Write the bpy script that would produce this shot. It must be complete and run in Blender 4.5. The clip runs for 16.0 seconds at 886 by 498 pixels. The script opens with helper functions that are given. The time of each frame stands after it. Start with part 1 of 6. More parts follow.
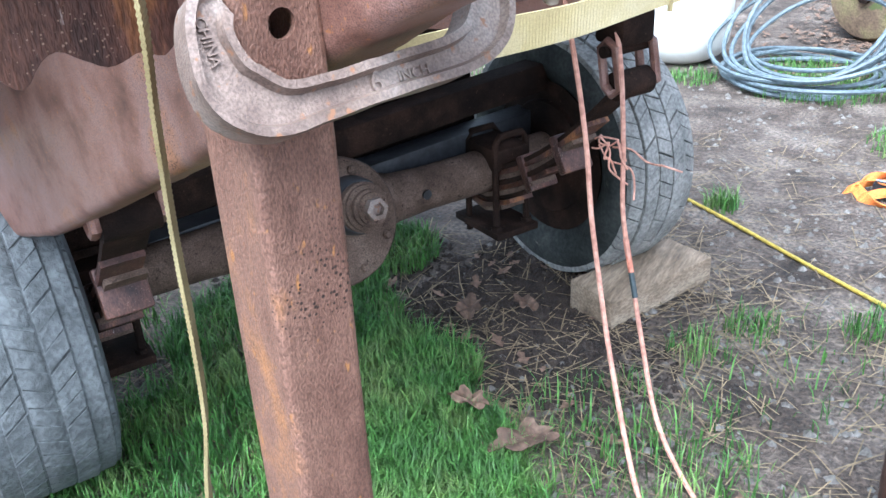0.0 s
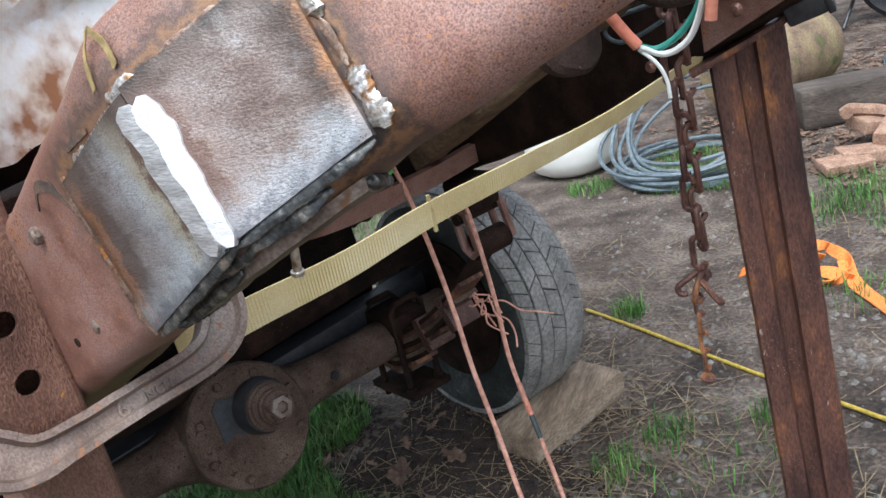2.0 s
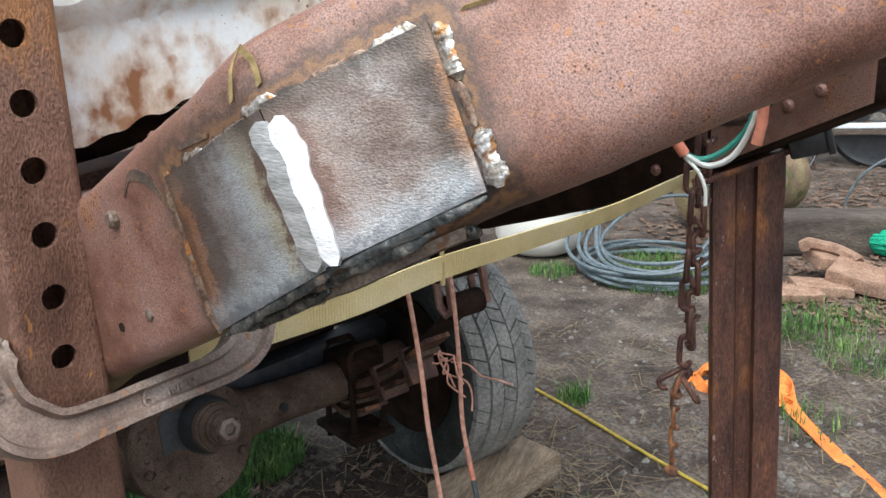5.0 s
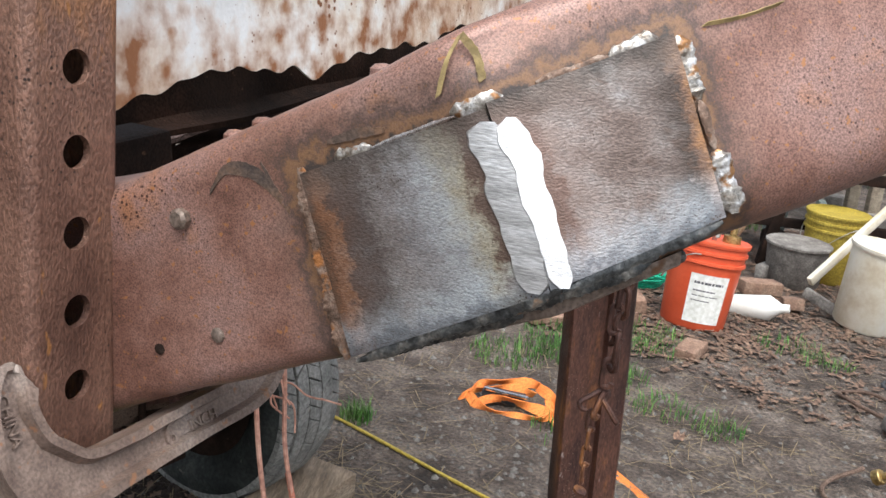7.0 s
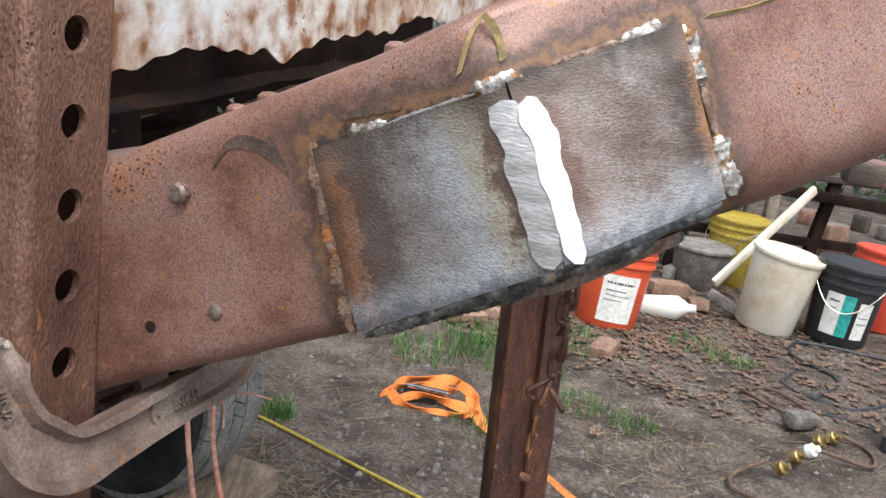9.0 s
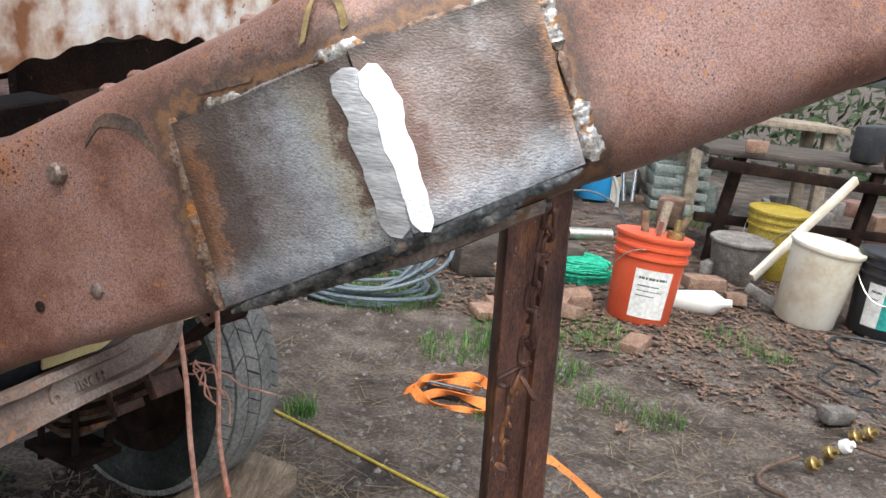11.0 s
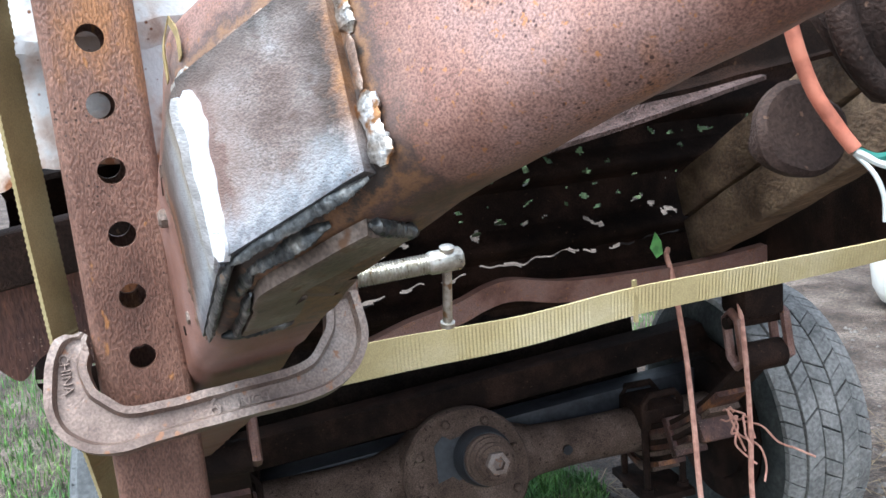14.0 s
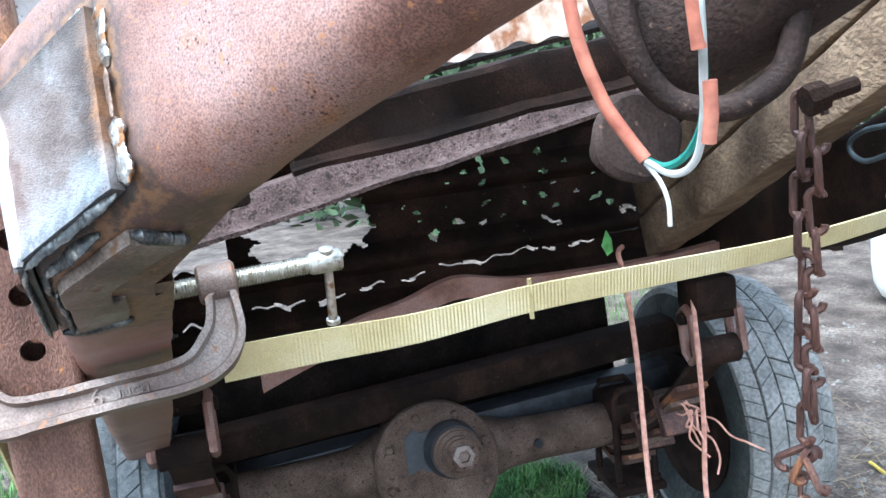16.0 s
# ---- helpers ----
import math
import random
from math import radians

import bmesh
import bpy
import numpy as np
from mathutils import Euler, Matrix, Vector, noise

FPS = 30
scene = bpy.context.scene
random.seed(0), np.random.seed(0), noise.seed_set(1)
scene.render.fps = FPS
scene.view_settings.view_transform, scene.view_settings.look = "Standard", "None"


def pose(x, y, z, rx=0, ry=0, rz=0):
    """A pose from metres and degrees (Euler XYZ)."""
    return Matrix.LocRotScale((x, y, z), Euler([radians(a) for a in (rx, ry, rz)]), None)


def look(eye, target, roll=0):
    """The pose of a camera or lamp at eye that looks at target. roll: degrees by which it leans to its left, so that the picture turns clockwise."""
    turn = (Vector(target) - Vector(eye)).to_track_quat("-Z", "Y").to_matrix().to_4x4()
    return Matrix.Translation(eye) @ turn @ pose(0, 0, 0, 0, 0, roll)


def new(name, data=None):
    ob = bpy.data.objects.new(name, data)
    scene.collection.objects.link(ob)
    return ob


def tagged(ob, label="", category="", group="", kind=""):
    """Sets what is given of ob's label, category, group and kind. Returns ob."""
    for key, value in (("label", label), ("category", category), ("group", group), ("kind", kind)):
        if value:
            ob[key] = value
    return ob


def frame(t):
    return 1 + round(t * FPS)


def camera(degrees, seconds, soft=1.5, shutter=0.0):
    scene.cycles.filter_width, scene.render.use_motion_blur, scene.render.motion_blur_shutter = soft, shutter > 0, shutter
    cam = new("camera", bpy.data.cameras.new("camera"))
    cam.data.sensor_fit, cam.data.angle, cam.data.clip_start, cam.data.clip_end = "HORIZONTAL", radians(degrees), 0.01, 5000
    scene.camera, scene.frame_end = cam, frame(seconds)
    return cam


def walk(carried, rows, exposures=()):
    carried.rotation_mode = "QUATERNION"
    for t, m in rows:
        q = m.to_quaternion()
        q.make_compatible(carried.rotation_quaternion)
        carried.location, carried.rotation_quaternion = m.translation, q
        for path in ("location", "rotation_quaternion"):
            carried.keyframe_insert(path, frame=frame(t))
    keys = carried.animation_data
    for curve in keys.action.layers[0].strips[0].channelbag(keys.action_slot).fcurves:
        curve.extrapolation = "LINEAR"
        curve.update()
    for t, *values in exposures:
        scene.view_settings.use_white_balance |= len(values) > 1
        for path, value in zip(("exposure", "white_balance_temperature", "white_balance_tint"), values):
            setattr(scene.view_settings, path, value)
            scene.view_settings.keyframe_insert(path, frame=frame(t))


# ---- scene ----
cam = camera(54.0, 16.0)
PATH = [
    (0, (0.158, -0.324, 0.974), (-0.769, 1.201, 0.073), -2.9),
    (0.5, (0.234, -0.333, 1.01), (-0.7, 1.203, 0.133), -5.2),
    (1, (0.264, -0.342, 1.05), (-0.672, 1.244, 0.27), -6.3),
    (1.5, (0.271, -0.331, 1.072), (-0.651, 1.305, 0.385), -9.5),
    (2, (0.32, -0.289, 1.07), (-0.565, 1.381, 0.416), -13.8),
    (2.5, (0.364, -0.281, 1.077), (-0.471, 1.419, 0.435), -15.7),
    (3, (0.371, -0.29, 1.082), (-0.433, 1.43, 0.454), -15.7),
    (3.5, (0.359, -0.306, 1.088), (-0.414, 1.435, 0.481), -14.4),
    (4, (0.349, -0.321, 1.098), (-0.422, 1.434, 0.526), -10.6),
    (4.5, (0.313, -0.337, 1.092), (-0.459, 1.423, 0.54), -6.2),
    (5, (0.28, -0.346, 1.085), (-0.494, 1.417, 0.543), -1.8),
    (5.2, (0.27, -0.347, 1.083), (-0.485, 1.426, 0.545), -0.7),
    (7.3, (0.04, -0.369, 1.066), (-0.017, 1.572, 0.589), 6.7),
    (7.5, (0.031, -0.371, 1.063), (0.013, 1.573, 0.591), 7.2),
    (8, (0.012, -0.38, 1.061), (0.045, 1.565, 0.597), 7.7),
    (8.5, (0.012, -0.386, 1.06), (0.067, 1.559, 0.599), 7.9),
    (9, (0.019, -0.377, 1.056), (0.086, 1.568, 0.597), 8.1),
    (9.5, (0.028, -0.377, 1.056), (0.099, 1.568, 0.598), 8.1),
    (9.7, (0.032, -0.378, 1.055), (0.105, 1.568, 0.596), 8.1),
    (11.8, (0.212, -0.365, 1.05), (-0.116, 1.549, 0.571), 2.0),
    (12, (0.248, -0.354, 1.034), (-0.186, 1.537, 0.55), 0.4),
    (12.5, (0.299, -0.324, 1.039), (-0.413, 1.485, 0.571), -2.6),
    (13, (0.279, -0.274, 1.039), (-0.621, 1.454, 0.588), -3.9),
    (13.5, (0.293, -0.203, 1.031), (-0.873, 1.365, 0.604), -5.1),
    (14, (0.386, -0.174, 1.036), (-1.103, 1.103, 0.645), -5.4),
    (14.5, (0.418, -0.158, 1.038), (-1.192, 0.968, 0.663), -6.5),
    (15, (0.45, -0.144, 1.046), (-1.175, 0.962, 0.678), -6.7),
    (15.5, (0.478, -0.13, 1.045), (-1.136, 0.99, 0.671), -6.7),
    (16, (0.487, -0.115, 1.037), (-1.042, 1.112, 0.643), -6.0),
]
EXPOSURES = [(0.0, 2.15, 5300, 6), (0.5, 2.4, 5300, 6), (1.0, 2.05, 5700, 6), (1.6, 1.3, 5900, 8), (2.0, 1.1, 5900, 8), (2.6, 1.2, 5900, 8), (3.5, 1.2, 5900, 8), (4.5, 1.1, 6100, 6), (5.0, 0.9, 6200, 6), (7.3, 0.82, 6250, 9), (9.7, 0.82, 6250, 9), (11.8, 0.8, 6250, 9), (12.5, 1.15, 6100, 6), (13.5, 1.4, 5800, 6), (14.5, 1.8, 5500, 6), (16.0, 2.1, 5200, 2)]
walk(cam, [(t, look(eye, target, roll)) for t, eye, target, roll in PATH], EXPOSURES)

# ---- world and sun ----
world = bpy.data.worlds.new("overcast_sky")
scene.world = world
world.use_nodes = True
wn = world.node_tree.nodes
sky = wn.new("ShaderNodeTexSky")
sky.sky_type, sky.sun_disc = "NISHITA", False
sky.sun_elevation, sky.sun_rotation = radians(62), radians(169)
sky.air_density, sky.dust_density = 1.0, 4.0
hsv = wn.new("ShaderNodeHueSaturation")
hsv.inputs["Saturation"].default_value = 0.35
world.node_tree.links.new(sky.outputs[0], hsv.inputs["Color"])
world.node_tree.links.new(hsv.outputs[0], wn["Background"].inputs[0])
wn["Background"].inputs[1].default_value = 0.15
sun_data = bpy.data.lights.new("sun", "SUN")
sun_data.energy, sun_data.angle, sun_data.color = 1.5, radians(50), (1.0, 0.97, 0.93)
sun = new("sun", sun_data)
sun.matrix_world = look((0.3, -1.6, 3.6), (0, 0, 0.5))

# ---- materials ----
V = Vector


def material(name, cols, scale=8.0, rough=0.75, metal=0.0, bump=0.3, fine=60.0, stretch=(1, 1, 1), spots=None, spot_scale=40.0, spot_at=0.62, rough_var=0.15, vary=0.0, bump_scale=None, coat=0.0, mottle=0.5, low_rust=None, spec=0.5):
    """Surface of blotches at one scale, grain at a finer one, and optional spots of another colour."""
    m = bpy.data.materials.new(name)
    m.use_nodes = True
    nt = m.node_tree
    nodes, link = nt.nodes, nt.links.new
    bsdf = nodes["Principled BSDF"]
    tex = nodes.new("ShaderNodeTexCoord")
    mapping = nodes.new("ShaderNodeMapping")
    mapping.inputs["Scale"].default_value = stretch
    link(tex.outputs["Object"], mapping.inputs[0])
    big = nodes.new("ShaderNodeTexNoise")
    big.inputs["Scale"].default_value, big.inputs["Detail"].default_value, big.inputs["Roughness"].default_value = scale, 7, 0.62
    link(mapping.outputs[0], big.inputs["Vector"])
    ramp = nodes.new("ShaderNodeValToRGB")
    el = ramp.color_ramp.elements
    lo, hi = 0.32, 0.68
    for i, c in enumerate(cols):
        p = lo + (hi - lo) * i / max(1, len(cols) - 1)
        e = el[i] if i < 2 else el.new(p)
        e.position, e.color = p, (*c, 1)
    link(big.outputs["Fac"], ramp.inputs[0])
    grain = nodes.new("ShaderNodeTexNoise")
    grain.inputs["Scale"].default_value, grain.inputs["Detail"].default_value = fine, 5
    link(mapping.outputs[0], grain.inputs["Vector"])
    mix = nodes.new("ShaderNodeMix")
    mix.data_type, mix.blend_type = "RGBA", "OVERLAY"
    mix.inputs["Factor"].default_value = mottle
    sharp = nodes.new("ShaderNodeMapRange")
    sharp.inputs["From Min"].default_value, sharp.inputs["From Max"].default_value = 0.36, 0.64
    sharp.inputs["To Min"].default_value, sharp.inputs["To Max"].default_value = 0.24, 0.76
    link(grain.outputs["Fac"], sharp.inputs["Value"])
    link(ramp.outputs[0], mix.inputs["A"])
    link(sharp.outputs[0], mix.inputs["B"])
    colour = mix.outputs["Result"]
    if spots:
        sp = nodes.new("ShaderNodeTexNoise")
        sp.inputs["Scale"].default_value, sp.inputs["Detail"].default_value = spot_scale, 4
        link(mapping.outputs[0], sp.inputs["Vector"])
        edge = nodes.new("ShaderNodeMapRange")
        edge.inputs["From Min"].default_value, edge.inputs["From Max"].default_value = spot_at, spot_at + 0.06
        link(sp.outputs["Fac"], edge.inputs["Value"])
        mx = nodes.new("ShaderNodeMix")
        mx.data_type = "RGBA"
        link(edge.outputs[0], mx.inputs["Factor"])
        link(colour, mx.inputs["A"])
        mx.inputs["B"].default_value = (*spots, 1)
        colour = mx.outputs["Result"]
    if vary:
        info = nodes.new("ShaderNodeObjectInfo")
        hv = nodes.new("ShaderNodeHueSaturation")
        rng = nodes.new("ShaderNodeMapRange")
        rng.inputs["To Min"].default_value, rng.inputs["To Max"].default_value = 1 - vary, 1 + vary
        link(info.outputs["Random"], rng.inputs["Value"])
        link(rng.outputs[0], hv.inputs["Value"])
        link(colour, hv.inputs["Color"])
        colour = hv.outputs[0]
    if low_rust:
        # rust creeping up from the lower edge, ragged
        rise = nodes.new("ShaderNodeVectorMath")
        rise.operation = "DOT_PRODUCT"
        link(tex.outputs["Object"], rise.inputs[0])
        rise.inputs[1].default_value = (-0.0574, -0.1277, 1)
        run = nodes.new("ShaderNodeTexNoise")
        run.inputs["Scale"].default_value, run.inputs["Detail"].default_value = 1.0, 6
        runmap = nodes.new("ShaderNodeMapping")
        runmap.inputs["Scale"].default_value = (48, 48, 40)
        link(tex.outputs["Object"], runmap.inputs[0])
        link(runmap.outputs[0], run.inputs["Vector"])
        height = nodes.new("ShaderNodeMapRange")
        height.inputs["From Min"].default_value, height.inputs["From Max"].default_value = low_rust[0] - low_rust[1], low_rust[0] + low_rust[1]
        height.inputs["To Min"].default_value, height.inputs["To Max"].default_value = 0.17, -0.12
        link(rise.outputs["Value"], height.inputs["Value"])
        tot = nodes.new("ShaderNodeMath")
        link(run.outputs["Fac"], tot.inputs[0])
        link(height.outputs[0], tot.inputs[1])
        cut = nodes.new("ShaderNodeMapRange")
        cut.inputs["From Min"].default_value, cut.inputs["From Max"].default_value = 0.46, 0.74
        link(tot.outputs[0], cut.inputs["Value"])
        stain_ramp = nodes.new("ShaderNodeValToRGB")
        stain_ramp.color_ramp.elements[0].color, stain_ramp.color_ramp.elements[1].color = (0.72, 0.50, 0.33, 1), (0.30, 0.13, 0.06, 1)
        link(cut.outputs[0], stain_ramp.inputs[0])
        mz = nodes.new("ShaderNodeMix")
        mz.data_type = "RGBA"
        link(cut.outputs[0], mz.inputs["Factor"])
        link(colour, mz.inputs["A"])
        link(stain_ramp.outputs[0], mz.inputs["B"])
        colour = mz.outputs["Result"]
    link(colour, bsdf.inputs["Base Color"])
    rr = nodes.new("ShaderNodeMapRange")
    rr.inputs["To Min"].default_value, rr.inputs["To Max"].default_value = max(0.05, rough - rough_var), min(1, rough + rough_var)
    link(grain.outputs["Fac"], rr.inputs["Value"])
    link(rr.outputs[0], bsdf.inputs["Roughness"])
    bsdf.inputs["Metallic"].default_value = metal
    bsdf.inputs["Coat Weight"].default_value = coat
    bsdf.inputs["Specular IOR Level"].default_value = spec
    if bump:
        bp = nodes.new("ShaderNodeBump")
        bp.inputs["Strength"].default_value, bp.inputs["Distance"].default_value = bump, bump_scale or 0.004
        link(sharp.outputs[0], bp.inputs["Height"])
        link(bp.outputs[0], bsdf.inputs["Normal"])
    return m


def pits(m, colour, scale=210.0, patch=6.0):
    """Small dark corrosion pits, crowded in patches."""
    nt = m.node_tree
    bsdf = nt.nodes["Principled BSDF"]
    src = bsdf.inputs["Base Color"].links[0].from_socket
    tex = nt.nodes.new("ShaderNodeTexCoord")
    cell = nt.nodes.new("ShaderNodeTexVoronoi")
    cell.inputs["Scale"].default_value = scale
    where = nt.nodes.new("ShaderNodeTexNoise")
    where.inputs["Scale"].default_value, where.inputs["Detail"].default_value = patch, 5
    nt.links.new(tex.outputs["Object"], cell.inputs["Vector"])
    nt.links.new(tex.outputs["Object"], where.inputs["Vector"])
    size = nt.nodes.new("ShaderNodeMapRange")
    size.inputs["From Min"].default_value, size.inputs["From Max"].default_value = 0.45, 0.75
    size.inputs["To Min"].default_value, size.inputs["To Max"].default_value = 0.05, 0.42
    nt.links.new(where.outputs["Fac"], size.inputs["Value"])
    less = nt.nodes.new("ShaderNodeMath")
    less.operation = "SUBTRACT"
    nt.links.new(size.outputs[0], less.inputs[0])
    nt.links.new(cell.outputs["Distance"], less.inputs[1])
    edge = nt.nodes.new("ShaderNodeMapRange")
    edge.inputs["From Min"].default_value, edge.inputs["From Max"].default_value = 0.0, 0.14
    nt.links.new(less.outputs[0], edge.inputs["Value"])
    mx = nt.nodes.new("ShaderNodeMix")
    mx.data_type = "RGBA"
    nt.links.new(edge.outputs[0], mx.inputs["Factor"])
    nt.links.new(src, mx.inputs["A"])
    mx.inputs["B"].default_value = (*colour, 1)
    nt.links.new(mx.outputs["Result"], bsdf.inputs["Base Color"])


RUST = material("rusted_frame_steel", [(0.105, 0.053, 0.04), (0.18, 0.09, 0.067), (0.245, 0.135, 0.106), (0.265, 0.16, 0.135), (0.31, 0.15, 0.085)], 14, 0.44, 0.25, 0.16, 1100, spots=(0.34, 0.15, 0.06), spot_scale=300, spot_at=0.635, bump_scale=0.0006, mottle=0.8)
pits(RUST, (0.065, 0.032, 0.025), 330.0, 14.0)
# rust made near-black and dull: the shade under the bed is in it
RUST_DARK = material("shade_darkened_rust", [(0.009, 0.006, 0.005), (0.02, 0.012, 0.009), (0.044, 0.024, 0.017)], 12, 0.84, 0.0, 0.5, 420, spots=(0.08, 0.046, 0.028), spot_scale=130, spot_at=0.68, bump_scale=0.0014, mottle=0.6, spec=0.12)
RUST_POST = material("pitted_orange_rust", [(0.10, 0.05, 0.036), (0.165, 0.085, 0.06), (0.22, 0.12, 0.085), (0.34, 0.16, 0.07)], 16, 0.5, 0.2, 0.5, 760, stretch=(1, 1, 0.5), spots=(0.37, 0.17, 0.06), spot_scale=120, spot_at=0.66, bump_scale=0.0016, mottle=0.6)
RUST_LEG = material("streaked_rust", [(0.03, 0.017, 0.015), (0.075, 0.036, 0.029), (0.13, 0.06, 0.042), (0.36, 0.15, 0.05)], 20, 0.5, 0.25, 0.45, 420, stretch=(1, 1, 0.3), spots=(0.38, 0.31, 0.28), spot_scale=120, spot_at=0.70, bump_scale=0.0014, mottle=0.6)
pits(RUST_POST, (0.03, 0.017, 0.013), 260.0, 12.0)
pits(RUST_LEG, (0.30, 0.20, 0.15), 260.0, 8.0)
# brown rust darkened further for the shadow round the tongue tube
RUST_TUBE = material("dull_brown_shaded_tube_rust", [(0.02, 0.013, 0.011), (0.045, 0.029, 0.024), (0.075, 0.049, 0.039)], 16, 0.75, 0.1, 0.5, 420, spots=(0.14, 0.085, 0.06), spot_scale=150, spot_at=0.66, bump_scale=0.0014, mottle=0.6, spec=0.25)
# paler pitted rust: the light falling on the beam is in the colour
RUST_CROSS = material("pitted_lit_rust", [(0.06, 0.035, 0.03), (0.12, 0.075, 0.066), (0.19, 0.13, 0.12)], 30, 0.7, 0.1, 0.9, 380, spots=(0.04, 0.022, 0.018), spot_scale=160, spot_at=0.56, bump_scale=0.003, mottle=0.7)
CLAMP = material("weathered_cast_iron", [(0.12, 0.082, 0.066), (0.215, 0.158, 0.129), (0.31, 0.258, 0.226)], 22, 0.48, 0.22, 0.3, 600, spots=(0.26, 0.13, 0.07), spot_scale=110, spot_at=0.62, bump_scale=0.0014)
AXLE = material("muddy_axle_iron", [(0.07, 0.045, 0.033), (0.12, 0.08, 0.06), (0.18, 0.125, 0.095)], 18, 0.85, 0.05, 0.6, 420, spots=(0.045, 0.027, 0.02), spot_scale=132, mottle=0.7, spec=0.25, bump_scale=0.0014)
STEEL = material("heat_tinted_steel", [(0.20, 0.14, 0.11), (0.31, 0.26, 0.235), (0.42, 0.41, 0.41), (0.52, 0.55, 0.58)], 12, 0.27, 0.92, 0.06, 900, spots=(0.17, 0.10, 0.075), spot_scale=30, spot_at=0.66, mottle=0.3, bump_scale=0.001, rough_var=0.1)
TANK = material("mossy_rusted_tank", [(0.10, 0.075, 0.045), (0.19, 0.13, 0.085), (0.24, 0.20, 0.10), (0.30, 0.21, 0.14)], 7, 0.8, 0, 0.4, 120, spots=(0.10, 0.12, 0.04), spot_scale=12, spot_at=0.6)
GROUND_STEEL = material("freshly_ground_steel", [(0.6, 0.6, 0.61), (0.78, 0.78, 0.79), (0.92, 0.92, 0.92)], 70, 0.33, 0.68, 0.25, 500, stretch=(1, 1, 4), bump_scale=0.001, mottle=0.2)
GRIT = material("sanded_steel", [(0.30, 0.30, 0.295), (0.45, 0.45, 0.45), (0.62, 0.63, 0.64)], 60, 0.42, 0.6, 0.2, 700, stretch=(0.3, 0.3, 2.2), bump_scale=0.0006, mottle=0.5)
WELD = material("weld_bead_metal", [(0.028, 0.031, 0.034), (0.095, 0.10, 0.10), (0.28, 0.27, 0.245)], 120, 0.34, 0.6, 0.3, 500, spots=(0.30, 0.16, 0.07), spot_scale=60, spot_at=0.64, bump_scale=0.001)
WELD_BRIGHT = material("bright_weld_metal", [(0.12, 0.09, 0.065), (0.33, 0.31, 0.28), (0.70, 0.70, 0.71)], 170, 0.32, 0.7, 0.3, 500, spots=(0.24, 0.12, 0.05), spot_scale=110, spot_at=0.56, bump_scale=0.001)
BROWN_STEEL = material("brown_mill_steel", [(0.10, 0.075, 0.06), (0.17, 0.13, 0.105), (0.25, 0.21, 0.18)], 26, 0.45, 0.4, 0.2, 500, spots=(0.14, 0.075, 0.04), spot_scale=60, spot_at=0.6, bump_scale=0.001, mottle=0.6)
RUSTY_WELD = material("pitted_rusty_weld", [(0.06, 0.04, 0.03), (0.16, 0.10, 0.07), (0.34, 0.27, 0.22)], 110, 0.5, 0.4, 0.4, 600, spots=(0.32, 0.13, 0.04), spot_scale=80, spot_at=0.58, bump_scale=0.001)
SCORCH = material("scorched_rust", [(0.045, 0.038, 0.035), (0.10, 0.07, 0.055), (0.20, 0.11, 0.06)], 45, 0.85, 0.1, 0.2, 600, bump_scale=0.001, spec=0.2)
# near-black without sheen: deep shade put into the colour
SHADE_BLACK = material("matt_shade_black", [(0.006, 0.005, 0.0045), (0.016, 0.012, 0.010), (0.03, 0.02, 0.016)], 10, 0.95, 0, 0.4, 200, spec=0.05)
ZINC = material("zinc_plated_steel", [(0.5, 0.47, 0.4), (0.68, 0.66, 0.6)], 40, 0.32, 0.9, 0.15, 200, spots=(0.35, 0.22, 0.12), spot_scale=70, spot_at=0.66)
CHALK = material("yellow_paint_marker", [(0.24, 0.17, 0.07), (0.36, 0.28, 0.12)], 40, 0.7, 0, 0.2, 200)
WHITE_RUST = material("white_paint_rusting", [(0.78, 0.80, 0.80), (0.85, 0.86, 0.86), (0.80, 0.74, 0.66), (0.60, 0.38, 0.24)], 7, 0.45, 0.0, 0.2, 300, spots=(0.30, 0.12, 0.05), spot_scale=22, spot_at=0.64, mottle=0.2, low_rust=(1.122, 0.06))
pits(WHITE_RUST, (0.22, 0.085, 0.03), 150.0, 9.0)
WEB = material("yellow_webbing", [(0.33, 0.255, 0.12), (0.45, 0.37, 0.185), (0.53, 0.46, 0.29)], 7, 0.9, 0, 0.3, 900, mottle=0.25, bump_scale=0.0008, spots=(0.34, 0.26, 0.13), spot_scale=16, spot_at=0.68)
WEB_DARK = material("olive_webbing", [(0.20, 0.155, 0.07), (0.30, 0.24, 0.11), (0.40, 0.34, 0.18)], 10, 0.9, 0, 0.3, 900, mottle=0.25, bump_scale=0.0008)
RUBBER = material("dusty_tyre_rubber", [(0.018, 0.02, 0.019), (0.036, 0.04, 0.038), (0.065, 0.066, 0.06)], 9, 0.85, 0, 0.4, 120, spots=(0.12, 0.11, 0.095), spot_scale=30, spot_at=0.68, spec=0.2)
TREAD = material("dusty_tread", [(0.16, 0.16, 0.15), (0.24, 0.235, 0.22), (0.31, 0.30, 0.28)], 14, 0.9, 0, 0.4, 140)
OLD_TREAD = material("worn_grey_tread", [(0.06, 0.066, 0.068), (0.092, 0.10, 0.104), (0.13, 0.14, 0.143)], 20, 0.85, 0, 0.5, 120)
RED_WIRE = material("faded_orange_cable", [(0.50, 0.16, 0.10), (0.60, 0.24, 0.16)], 20, 0.6, 0, 0.1, 100)
PINK_WIRE = material("salmon_cable", [(0.50, 0.24, 0.17), (0.62, 0.34, 0.26)], 20, 0.65, 0, 0.1, 100)
GREEN_WIRE = material("green_insulation", [(0.02, 0.16, 0.13), (0.04, 0.24, 0.19)], 20, 0.5, 0, 0.0)
